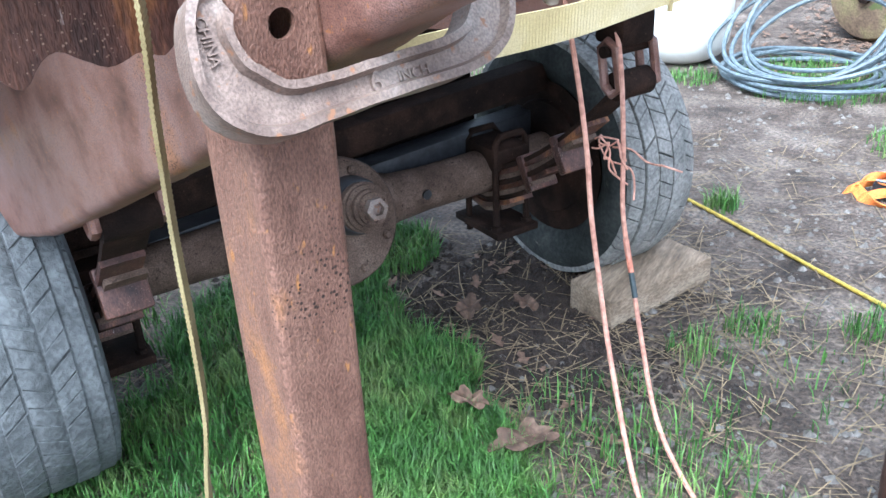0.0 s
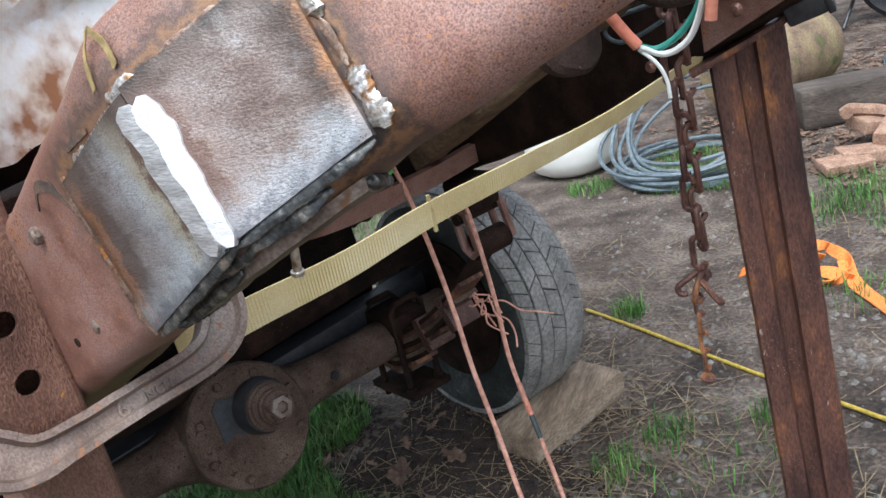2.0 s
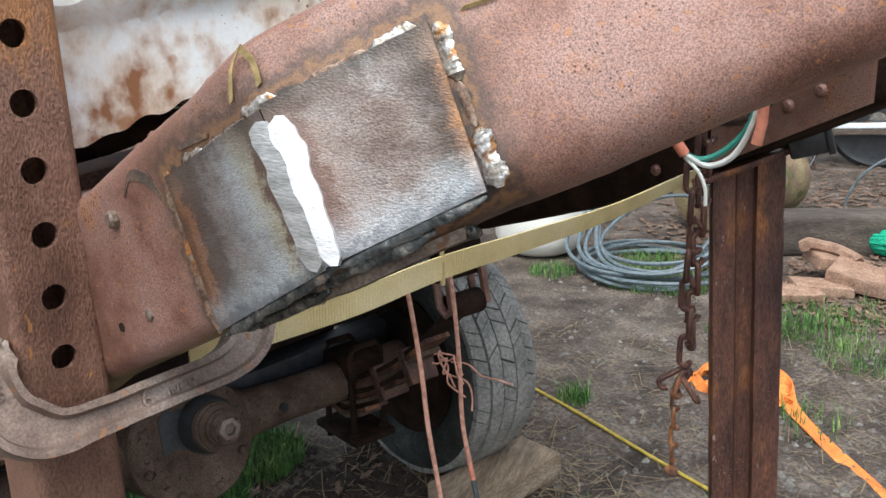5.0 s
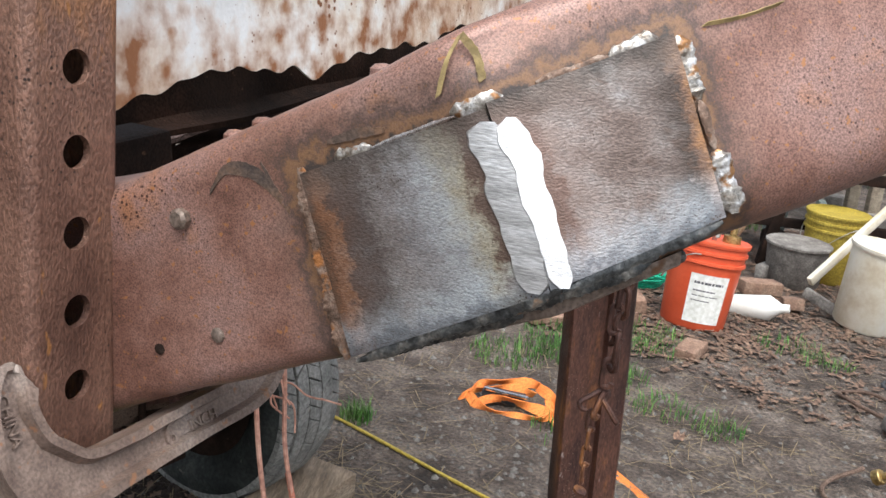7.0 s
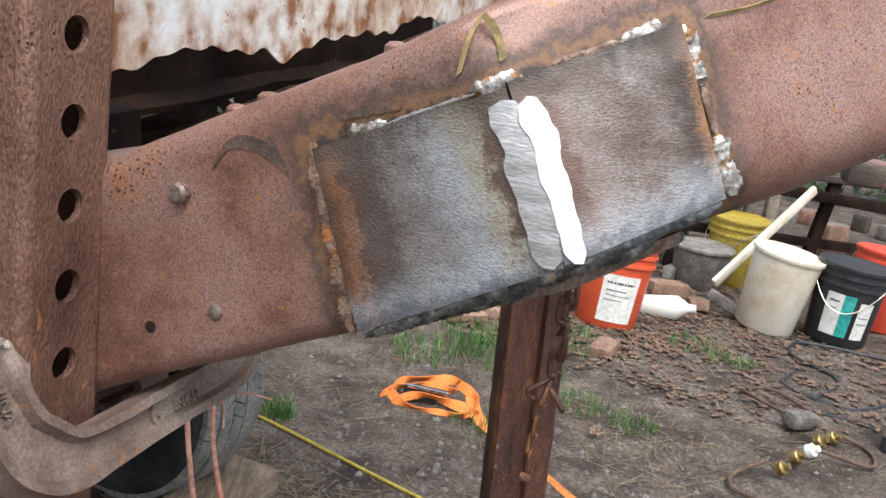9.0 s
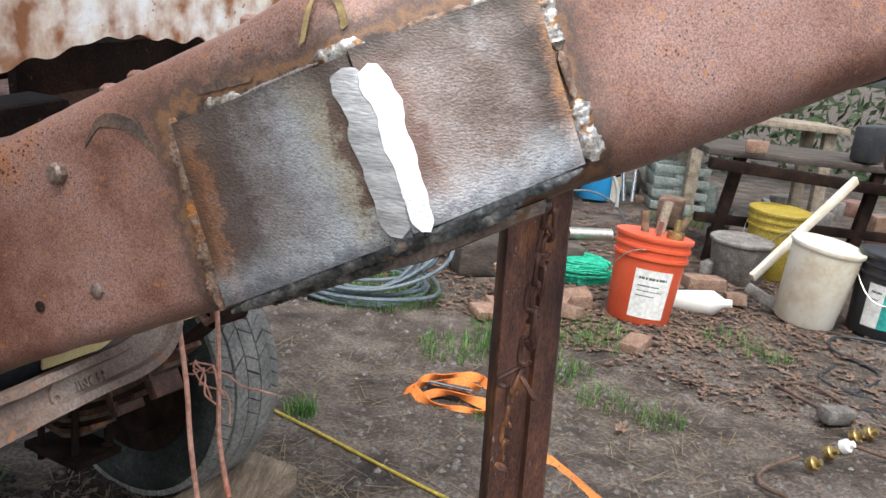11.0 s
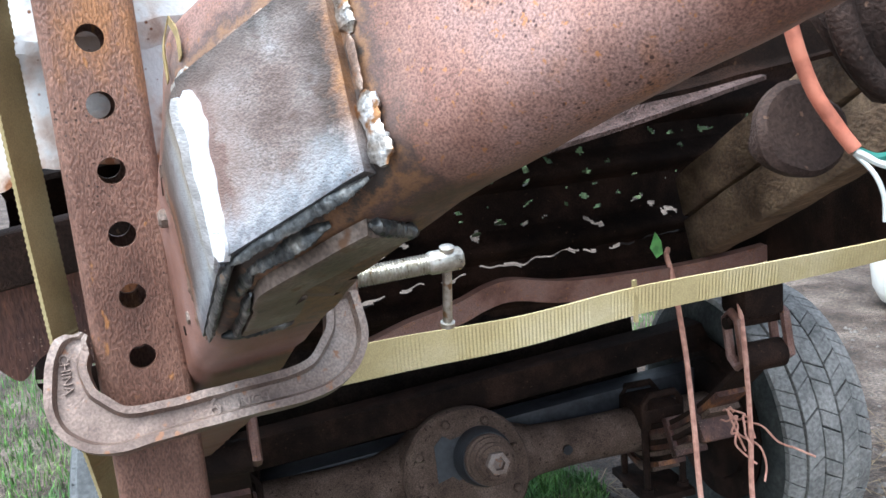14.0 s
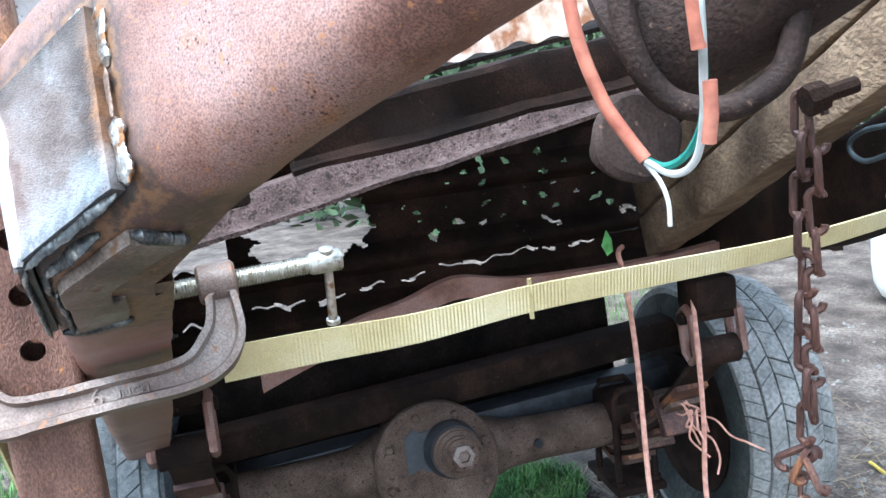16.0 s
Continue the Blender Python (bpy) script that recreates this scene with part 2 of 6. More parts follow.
WHITE_WIRE = material("white_insulation", [(0.5, 0.55, 0.52), (0.68, 0.7, 0.68)], 20, 0.5, 0, 0.0)
BLACK = material("black_plastic", [(0.018, 0.019, 0.022), (0.04, 0.042, 0.047)], 20, 0.45, 0, 0.1, 100)
TAPE = material("black_tape", [(0.03, 0.045, 0.05), (0.06, 0.075, 0.08)], 20, 0.5, 0, 0.0)
WOOD = material("weathered_plank", [(0.085, 0.052, 0.03), (0.165, 0.108, 0.065), (0.26, 0.18, 0.11)], 9, 0.85, 0, 0.6, 90, stretch=(0.35, 2.4, 2.4))
WOOD_BLOCK = material("sawn_block", [(0.14, 0.10, 0.065), (0.26, 0.195, 0.135), (0.36, 0.285, 0.205)], 9, 0.9, 0, 0.6, 90, stretch=(2.4, 0.4, 2.4))
WOOD_GREY = material("grey_timber", [(0.17, 0.14, 0.10), (0.28, 0.23, 0.17), (0.38, 0.32, 0.24)], 9, 0.9, 0, 0.6, 80, stretch=(2, 0.4, 2))
WOOD_DARK = material("wet_dark_timber", [(0.035, 0.028, 0.022), (0.07, 0.055, 0.045), (0.12, 0.10, 0.08)], 8, 0.85, 0, 0.7, 70, stretch=(0.5, 2, 2))
WHITE_PLASTIC = material("white_plastic", [(0.72, 0.72, 0.66), (0.82, 0.82, 0.78)], 6, 0.45, 0, 0.05, 60, mottle=0.12)
DIRTY_WHITE = material("stained_white_plastic", [(0.55, 0.46, 0.32), (0.72, 0.67, 0.55), (0.8, 0.78, 0.7)], 5, 0.5, 0, 0.05, 60, mottle=0.12)
ORANGE_PLASTIC = material("orange_red_plastic", [(0.62, 0.085, 0.03), (0.72, 0.12, 0.05)], 6, 0.42, 0, 0.05, 60, mottle=0.12)
RED_PLASTIC = material("red_plastic", [(0.55, 0.06, 0.03), (0.66, 0.09, 0.05)], 6, 0.42, 0, 0.05, 60, mottle=0.12)
PAPER = material("paper_label", [(0.62, 0.62, 0.58), (0.74, 0.74, 0.7)], 20, 0.7, 0, 0.0)
TEAL = material("teal_print", [(0.02, 0.30, 0.26), (0.04, 0.38, 0.33)], 20, 0.6, 0, 0.0)
INK = material("dark_print", [(0.06, 0.06, 0.07), (0.1, 0.1, 0.11)], 20, 0.7, 0, 0.0)
HOSE = material("grey_blue_hose", [(0.075, 0.10, 0.115), (0.125, 0.16, 0.18)], 12, 0.5, 0, 0.1, 60)
ROPE_GREEN = material("green_rope_fibre", [(0.0, 0.22, 0.12), (0.01, 0.38, 0.22), (0.04, 0.5, 0.32)], 60, 0.6, 0, 0.5, 200)
ORANGE_WEB = material("orange_webbing", [(0.65, 0.17, 0.03), (0.8, 0.27, 0.06)], 16, 0.8, 0, 0.3, 240)
YELLOW = material("yellow_fibreglass", [(0.33, 0.24, 0.03), (0.46, 0.35, 0.06)], 16, 0.55, 0, 0.1, 100)
BRICK = material("broken_terracotta", [(0.17, 0.10, 0.07), (0.26, 0.16, 0.11), (0.33, 0.23, 0.165)], 14, 0.9, 0, 0.5, 120, vary=0.15)
STONE = material("grey_stone", [(0.10, 0.09, 0.08), (0.165, 0.15, 0.135), (0.25, 0.235, 0.21)], 20, 0.9, 0, 0.4, 120, vary=0.25)
BRASS = material("worn_brass", [(0.28, 0.19, 0.075), (0.46, 0.34, 0.15)], 30, 0.45, 0.9, 0.1, 120)
CHROME = material("dull_chrome", [(0.6, 0.6, 0.6), (0.8, 0.8, 0.8)], 20, 0.18, 1.0, 0.0)
BLUE = material("blue_plastic", [(0.02, 0.25, 0.55), (0.04, 0.33, 0.66)], 6, 0.45, 0, 0.05, 60, mottle=0.12)
PINK = material("pink_plastic", [(0.75, 0.06, 0.25), (0.85, 0.1, 0.33)], 6, 0.45, 0, 0.0)
RED_PAINT = material("red_enamel", [(0.35, 0.02, 0.02), (0.5, 0.04, 0.04)], 6, 0.25, 0, 0.0, coat=0.5)
AMBER = material("amber_lens", [(0.75, 0.22, 0.03), (0.85, 0.3, 0.05)], 6, 0.2, 0, 0.0)
GREY_PLASTIC = material("grey_green_crate", [(0.16, 0.19, 0.17), (0.25, 0.28, 0.26)], 8, 0.6, 0, 0.1, 60)
LEAF = material("dead_leaf", [(0.085, 0.05, 0.033), (0.16, 0.098, 0.066), (0.25, 0.165, 0.115)], 25, 0.8, 0, 0.3, 90, vary=0.3)
LEAF_GREEN = material("fresh_green_leaf", [(0.10, 0.30, 0.08), (0.2, 0.45, 0.14)], 25, 0.6, 0, 0.2, 90)
STRAW = material("dry_straw", [(0.15, 0.11, 0.065), (0.27, 0.205, 0.12)], 20, 0.85, 0, 0.0)
HEDGE = material("dark_hedge_leaf", [(0.015, 0.03, 0.012), (0.04, 0.07, 0.025), (0.07, 0.09, 0.04)], 6, 0.8, 0, 0.0)


def grass_material():
    m = material("meadow_grass", [(0.035, 0.105, 0.02), (0.068, 0.17, 0.03), (0.16, 0.23, 0.065)], 9, 0.6, 0, 0.0, 40)
    nt = m.node_tree
    geo = nt.nodes.new("ShaderNodeNewGeometry")
    hv = nt.nodes.new("ShaderNodeHueSaturation")
    rng = nt.nodes.new("ShaderNodeMapRange")
    rng.inputs["To Min"].default_value, rng.inputs["To Max"].default_value = 0.55, 1.5
    nt.links.new(geo.outputs["Random Per Island"], rng.inputs["Value"])
    nt.links.new(rng.outputs[0], hv.inputs["Value"])
    src = nt.nodes["Principled BSDF"].inputs["Base Color"].links[0].from_socket
    nt.links.new(src, hv.inputs["Color"])
    nt.links.new(hv.outputs[0], nt.nodes["Principled BSDF"].inputs["Base Color"])
    return m


GRASS = grass_material()
SOIL = material("trodden_mud", [(0.024, 0.016, 0.011), (0.068, 0.049, 0.037), (0.126, 0.098, 0.078), (0.19, 0.155, 0.128)], 5.5, 0.78, 0, 1.0, 95, spots=(0.25, 0.225, 0.20), spot_scale=75, spot_at=0.70, bump_scale=0.012, mottle=0.9)
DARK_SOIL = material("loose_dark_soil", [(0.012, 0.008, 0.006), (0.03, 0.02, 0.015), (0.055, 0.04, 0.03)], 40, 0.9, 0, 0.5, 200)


def sheet_distance(nt, point, direction):
    """A node output: how far a place lies beyond a line on the rail's face (x, z), wobbling a little."""
    tex = nt.nodes.new("ShaderNodeTexCoord")
    dot = nt.nodes.new("ShaderNodeVectorMath")
    dot.operation = "DOT_PRODUCT"
    nt.links.new(tex.outputs["Object"], dot.inputs[0])
    dot.inputs[1].default_value = (direction[0], 0, direction[1])
    sub = nt.nodes.new("ShaderNodeMath")
    sub.operation = "SUBTRACT"
    nt.links.new(dot.outputs["Value"], sub.inputs[0])
    sub.inputs[1].default_value = (point[0] + 0.4) * direction[0] + point[1] * direction[1]
    nz = nt.nodes.new("ShaderNodeTexNoise")
    nz.inputs["Scale"].default_value, nz.inputs["Detail"].default_value, nz.inputs["Roughness"].default_value = 95, 9, 0.72
    nt.links.new(tex.outputs["Object"], nz.inputs["Vector"])
    wob = nt.nodes.new("ShaderNodeMath")
    wob.operation = "MULTIPLY_ADD"
    nt.links.new(nz.outputs["Fac"], wob.inputs[0])
    wob.inputs[1].default_value = 0.034
    nt.links.new(sub.outputs[0], wob.inputs[2])
    off = nt.nodes.new("ShaderNodeMath")
    off.operation = "SUBTRACT"
    nt.links.new(wob.outputs[0], off.inputs[0])
    off.inputs[1].default_value = 0.017
    return off.outputs[0]


def tint(m, value, lo, hi, stops):
    """Lays burnt colours, and some pale sheen, over a material by distance: stops of (distance, colour, strength)."""
    nt = m.node_tree
    bsdf = nt.nodes["Principled BSDF"]
    src = bsdf.inputs["Base Color"].links[0].from_socket
    rng = nt.nodes.new("ShaderNodeMapRange")
    rng.inputs["From Min"].default_value, rng.inputs["From Max"].default_value = lo, hi
    nt.links.new(value, rng.inputs["Value"])
    ramp = nt.nodes.new("ShaderNodeValToRGB")
    el = ramp.color_ramp.elements
    for i, (d, c, a) in enumerate(stops):
        p = (d - lo) / (hi - lo)
        e = el[i] if i < 2 else el.new(p)
        e.position, e.color = p, (*c, a)
    nt.links.new(rng.outputs[0], ramp.inputs[0])
    mx = nt.nodes.new("ShaderNodeMix")
    mx.data_type = "RGBA"
    nt.links.new(ramp.outputs["Alpha"], mx.inputs["Factor"])
    nt.links.new(src, mx.inputs["A"])
    nt.links.new(ramp.outputs["Color"], mx.inputs["B"])
    nt.links.new(mx.outputs["Result"], bsdf.inputs["Base Color"])


def streaks(m, colour, strength, scale, at):
    """Fine dark rolling marks running along the rail."""
    nt = m.node_tree
    bsdf = nt.nodes["Principled BSDF"]
    src = bsdf.inputs["Base Color"].links[0].from_socket
    tex = nt.nodes.new("ShaderNodeTexCoord")
    turn = nt.nodes.new("ShaderNodeMapping")
    turn.vector_type = "TEXTURE"
    turn.inputs["Rotation"].default_value = (0, radians(-29), 0)
    turn.inputs["Scale"].default_value = (9, 1, 1)
    nt.links.new(tex.outputs["Object"], turn.inputs[0])
    nz = nt.nodes.new("ShaderNodeTexNoise")
    nz.inputs["Scale"].default_value, nz.inputs["Detail"].default_value = scale, 6
    nt.links.new(turn.outputs[0], nz.inputs["Vector"])
    cut = nt.nodes.new("ShaderNodeMapRange")
    cut.inputs["From Min"].default_value, cut.inputs["From Max"].default_value = at, at + 0.2
    cut.inputs["To Max"].default_value = strength
    nt.links.new(nz.outputs["Fac"], cut.inputs["Value"])
    mx = nt.nodes.new("ShaderNodeMix")
    mx.data_type = "RGBA"
    nt.links.new(cut.outputs[0], mx.inputs["Factor"])
    nt.links.new(src, mx.inputs["A"])
    mx.inputs["B"].default_value = (*colour, 1)
    nt.links.new(mx.outputs["Result"], bsdf.inputs["Base Color"])


EDGE_L, EDGE_R = ((-0.030, 1.003), (0.936, 0.351)), ((0.119, 1.077), (-0.916, -0.40))
EDGE_B, EDGE_T = ((0.0, 0.923), (-0.484, 0.875)), ((-0.030, 1.003), (0.445, -0.896))
SEAM = ((0.044, 1.042), (0.856, 0.516))


def steel_plate(name):
    return material(name, [(0.10, 0.072, 0.06), (0.165, 0.125, 0.108), (0.22, 0.19, 0.175), (0.29, 0.285, 0.28)], 38, 0.45, 0.5, 0.3, 900, stretch=(0.7, 0.7, 1.3), spots=(0.10, 0.065, 0.05), spot_scale=60, spot_at=0.62, mottle=0.6, bump_scale=0.001, rough_var=0.14)


PLATE_L, PLATE_R = steel_plate("heat_and_sky_blue_plate"), steel_plate("brown_mill_plate")
# heat tint beside the seam; its pale blue stops also paint reflected sky
tint(PLATE_L, sheet_distance(PLATE_L.node_tree, *SEAM), -0.07, 0.0, [(-0.07, (0.4, 0.4, 0.4), 0), (-0.048, (0.36, 0.39, 0.42), 0.35), (-0.032, (0.50, 0.55, 0.58), 0.6), (-0.019, (0.50, 0.47, 0.35), 0.65), (-0.014, (0.15, 0.10, 0.075), 0.9), (-0.002, (0.12, 0.085, 0.07), 0.9)])
tint(PLATE_L, sheet_distance(PLATE_L.node_tree, *EDGE_L), -0.005, 0.05, [(-0.005, (0.08, 0.055, 0.04), 1), (0.003, (0.16, 0.08, 0.045), 1), (0.008, (0.28, 0.12, 0.048), 0.65), (0.012, (0.10, 0.06, 0.045), 0.85), (0.024, (0.07, 0.055, 0.05), 0.7), (0.04, (0.2, 0.18, 0.17), 0.0)])
tint(PLATE_R, sheet_distance(PLATE_R.node_tree, *SEAM), 0.0, 0.06, [(0.0, (0.13, 0.085, 0.065), 1), (0.016, (0.16, 0.10, 0.08), 0.9), (0.022, (0.30, 0.23, 0.2), 0.4), (0.04, (0.3, 0.25, 0.23), 0)])
tint(PLATE_R, sheet_distance(PLATE_R.node_tree, *EDGE_R), -0.004, 0.04, [(-0.004, (0.34, 0.17, 0.07), 0.8), (0.002, (0.16, 0.09, 0.055), 0.8), (0.006, (0.05, 0.037, 0.03), 0.9), (0.015, (0.09, 0.07, 0.06), 0.5), (0.026, (0.2, 0.18, 0.17), 0)])
for pm in (PLATE_L, PLATE_R):
    tint(pm, sheet_distance(pm.node_tree, *EDGE_B), -0.004, 0.045, [(-0.004, (0.06, 0.065, 0.07), 0.8), (0.005, (0.2, 0.23, 0.26), 0.7), (0.011, (0.50, 0.56, 0.60), 0.4), (0.023, (0.45, 0.49, 0.51), 0)])
    tint(pm, sheet_distance(pm.node_tree, *EDGE_T), -0.004, 0.03, [(-0.004, (0.05, 0.045, 0.04), 0.9), (0.006, (0.12, 0.095, 0.08), 0.6), (0.018, (0.2, 0.18, 0.17), 0)])
for pm in (PLATE_L, PLATE_R):
    streaks(pm, (0.075, 0.05, 0.042), 0.4, 1500.0, 0.48)
    pits(pm, (0.06, 0.04, 0.032), 620.0, 22.0)
# the rail itself is scorched all round the patch
BURNT_RUST = RUST.copy()
BURNT_RUST.name = "rusted_steel_scorched_by_welding"
bt = BURNT_RUST.node_tree
far_out = None
for edge in (EDGE_L, EDGE_R, EDGE_B, EDGE_T):
    dist = sheet_distance(bt, *edge)
    if far_out is None:
        far_out = dist
    else:
        mn = bt.nodes.new("ShaderNodeMath")
        mn.operation = "MINIMUM"
        bt.links.new(far_out, mn.inputs[0])
        bt.links.new(dist, mn.inputs[1])
        far_out = mn.outputs[0]
tint(BURNT_RUST, far_out, -0.03, 0.002, [(-0.03, (0.1, 0.07, 0.055), 0), (-0.018, (0.13, 0.085, 0.06), 0.25), (-0.011, (0.05, 0.04, 0.036), 0.75), (-0.006, (0.22, 0.12, 0.055), 0.8), (-0.001, (0.045, 0.038, 0.034), 0.95)])

# ---- builders ----
ORIGIN = {}


def thing(name, base, label, category, group="", kind=""):
    ob = new(name)
    ob.location = base
    ob.empty_display_size = 0.05
    ORIGIN[ob.name] = V(base)
    return tagged(ob, label, category, group, kind)


def finish(bm, mat, smooth=True):
    me = bpy.data.meshes.new("mesh")
    bmesh.ops.recalc_face_normals(bm, faces=bm.faces)
    bm.to_mesh(me)
    bm.free()
    me.materials.append(mat)
    if smooth:
        me.shade_smooth()
        me.set_sharp_from_angle(angle=radians(38))
    return me


def part(name, bm, mat, parent, label="", smooth=True):
    me = finish(bm, mat, smooth)
    o = ORIGIN[parent.name]
    me.transform(Matrix.Translation(-o))
    ob = new(name, me)
    ob.parent = parent
    ORIGIN[ob.name] = o
    return tagged(ob, label)


def solo(name, bm, mat, base, label, category, group="", kind="", smooth=True):
    me = finish(bm, mat, smooth)
    me.transform(Matrix.Translation(-V(base)))
    ob = new(name, me)
    ob.location = base
    ORIGIN[ob.name] = V(base)
    return tagged(ob, label, category, group, kind)


def B():
    return bmesh.new()


def box(bm, size, m, bevel=0.0, seg=2):
    r = bmesh.ops.create_cube(bm, size=1.0, matrix=m @ Matrix.Diagonal((*size, 1)))
    if bevel:
        edges = list({e for v in r["verts"] for e in v.link_edges})
        bmesh.ops.bevel(bm, geom=edges, offset=bevel, segments=seg, affect="EDGES", profile=0.5)
    return bm


def skin(bm, rings, closed=True, caps=True):
    """Faces between successive rings of points."""
    vs = [[bm.verts.new(p) for p in r] for r in rings]
    n = len(vs[0])
    for a, b in zip(vs, vs[1:]):
        for i in range(n if closed else n - 1):
            j = (i + 1) % n
            bm.faces.new((a[i], a[j], b[j], b[i]))
    if caps and closed and n > 2:
        bm.faces.new(vs[0][::-1])
        bm.faces.new(vs[-1])
    return vs


def frames(pts):
    """Points with two crossing directions each, carried smoothly along."""
    pts = [V(p) for p in pts]
    out, side = [], None
    for i, p in enumerate(pts):
        d = (pts[min(i + 1, len(pts) - 1)] - pts[max(i - 1, 0)]).normalized()
        if side is None:
            side = d.cross(V((0, 0, 1)) if abs(d.z) < 0.9 else V((1, 0, 0))).normalized()
        side = (side - d * side.dot(d)).normalized()
        out.append((p, side, d.cross(side)))
    return out


def tube(bm, pts, radius, seg=8):
    n = len(pts)
    rad = radius if callable(radius) else (lambda s: radius)
    rings = []
    for i, (p, a, b) in enumerate(frames(pts)):
        r = rad(i / max(1, n - 1))
        rings.append([p + (a * math.cos(2 * math.pi * k / seg) + b * math.sin(2 * math.pi * k / seg)) * r for k in range(seg)])
    skin(bm, rings)
    return bm


def curve(pts, per=8):
    """A smooth line through a few points."""
    p = [V(q) for q in pts]
    p = [p[0] * 2 - p[1]] + p + [p[-1] * 2 - p[-2]]
    out = []
    for i in range(1, len(p) - 2):
        for k in range(per):
            t = k / per
            out.append(0.5 * (2 * p[i] + (p[i + 1] - p[i - 1]) * t + (2 * p[i - 1] - 5 * p[i] + 4 * p[i + 1] - p[i + 2]) * t * t + (3 * p[i] - p[i - 1] - 3 * p[i + 1] + p[i + 2]) * t**3))
    return out + [p[-2]]


def ribbed(pts, pitch):
    """Points along a line, two to each rib."""
    out = []
    for a, b in zip(pts, pts[1:]):
        n = max(1, round((b - a).length / pitch))
        out += [a.lerp(b, k / n) for k in range(n)]
    return out + [pts[-1]]


def ribbon(bm, pts, wides, thick):
    """A flat band: wides gives its half-width vector at each point; thick may alternate between two values."""
    pts = [V(p) for p in pts]
    rings = []
    for i, p in enumerate(pts):
        d = (pts[min(i + 1, len(pts) - 1)] - pts[max(i - 1, 0)]).normalized()
        w = V(wides[i])
        n = d.cross(w).normalized() * (thick if isinstance(thick, float) else thick[i % 2]) / 2
        rings.append([p + w + n, p - w + n, p - w - n, p + w - n])
    skin(bm, rings)
    return bm


def lathe(bm, profile, m, seg=32):
    """Turned round the local z axis: profile of (radius, height)."""
    rings = [[m @ V((r * math.cos(2 * math.pi * k / seg), r * math.sin(2 * math.pi * k / seg), z)) for k in range(seg)] for r, z in profile]
    skin(bm, rings)
    return bm


def axis_matrix(p, d, up=(0, 0, 1)):
    """Local z along d at p; local y near up."""
    z = V(d).normalized()
    x = V(up).cross(z)
    if x.length < 1e-4:
        x = V((1, 0, 0))
    x.normalize()
    y = z.cross(x)
    return Matrix(((x.x, y.x, z.x, p[0]), (x.y, y.y, z.y, p[1]), (x.z, y.z, z.z, p[2]), (0, 0, 0, 1)))


def roughen(bm, amount, scale, seed=0.0):
    for v in bm.verts:
        v.co += noise.noise_vector(v.co * scale + V((seed, seed * 1.7, 0))) * amount
    return bm


def bead(bm, pts, r, flat=0.34, rng=random):
    """A rippled, flattened ridge of weld along a line."""
    pts = [V(p) for p in pts]
    fine = []
    for a, b in zip(pts, pts[1:]):
        n = max(1, int((b - a).length / 0.0011))
        fine += [a.lerp(b, k / n) for k in range(n)]
    fine.append(pts[-1])
    seed = rng.uniform(0, 50)
    n = len(fine)

    def rad(t):
        i = t * (n - 1)
        ripple = 0.09 * math.sin(i * 2.1 + 1.5 * math.sin(i * 0.37))
        lump = 0.3 * noise.noise(V((i * 0.12, seed, 0)))
        return r * max(0.35, (1 + ripple + lump)) * min(1, 0.3 + t * 5, 0.3 + (1 - t) * 5)
    tube(bm, fine, rad, 10)
    out = V((0.1, -1, 0.1)).normalized()
    bm.verts.ensure_lookup_table()
    for i, v in enumerate(bm.verts):
        d = v.co - fine[i // 10]
        v.co -= out * d.dot(out) * (1 - flat)
    return roughen(roughen(bm, r * 0.26, 90, seed), r * 0.08, 420)

# ---- ground ----
AX, LAT, UP = V((0.898, -0.44, 0)), V((0.44, 0.898, 0)), V((0, 0, 1))


def ground_z(x, y):
    far = max(0.0, math.hypot(x, y - 2) - 9)
    a = noise.noise(V((x * 0.9, y * 0.9, 0))) * 0.018 + noise.noise(V((x * 4, y * 4, 3))) * 0.008 + noise.noise(V((x * 14, y * 14, 7))) * 0.0035
    return a if far <= 0 else a * max(0.0, 1 - far / 4)


def build_ground():
    bm = B()
    xs = list(np.linspace(-3.2, 4.2, 190)) + []
    ys = list(np.linspace(-1.2, 6.2, 190))
    xs = [-400, -120, -40, -14, -7, -4.5] + xs + [5.5, 8, 15, 40, 120, 400]
    ys = [-400, -120, -40, -14, -6, -2.5] + ys + [7.5, 9.5, 14, 40, 120, 400]
    grid = [[bm.verts.new((x, y, ground_z(x, y))) for x in xs] for y in ys]
    for r0, r1 in zip(grid, grid[1:]):
        for i in range(len(xs) - 1):
            bm.faces.new((r0[i], r0[i + 1], r1[i + 1], r1[i]))
    return solo("ground", bm, SOIL, (0, 0, 0), "trodden grey-brown mud with small stones", "ground", kind="structure")


build_ground()

# ---- trailer: rails ----
trailer = thing("trailer", (-0.4, 0.7, 0.0), "rusty home-built trailer with a pickup bed on one axle", "trailer")


def near_planes(x, z):
    """The two flat faces of the near rail: upright up to the slanting seam, leaning back beyond it."""
    return -0.024 - 0.3007 * (x - 0.085) - 0.0445 * (z - 0.974), -0.024 + 0.2377 * (x - 0.085) + 0.281 * (z - 0.974)


def near_y(x, z):
    a, b = near_planes(x, z)
    return (a + b) / 2 + math.hypot(a - b, 0.003) / 2


def near_out(x, z):
    """Outward direction of the face, turning over at the seam."""
    a, b = near_planes(x, z)
    w = 0.5 + 0.5 * (a - b) / math.hypot(a - b, 0.003)
    return (V((-0.3007, -1, -0.0445)) * w + V((0.2377, -1, 0.281)) * (1 - w)).normalized()


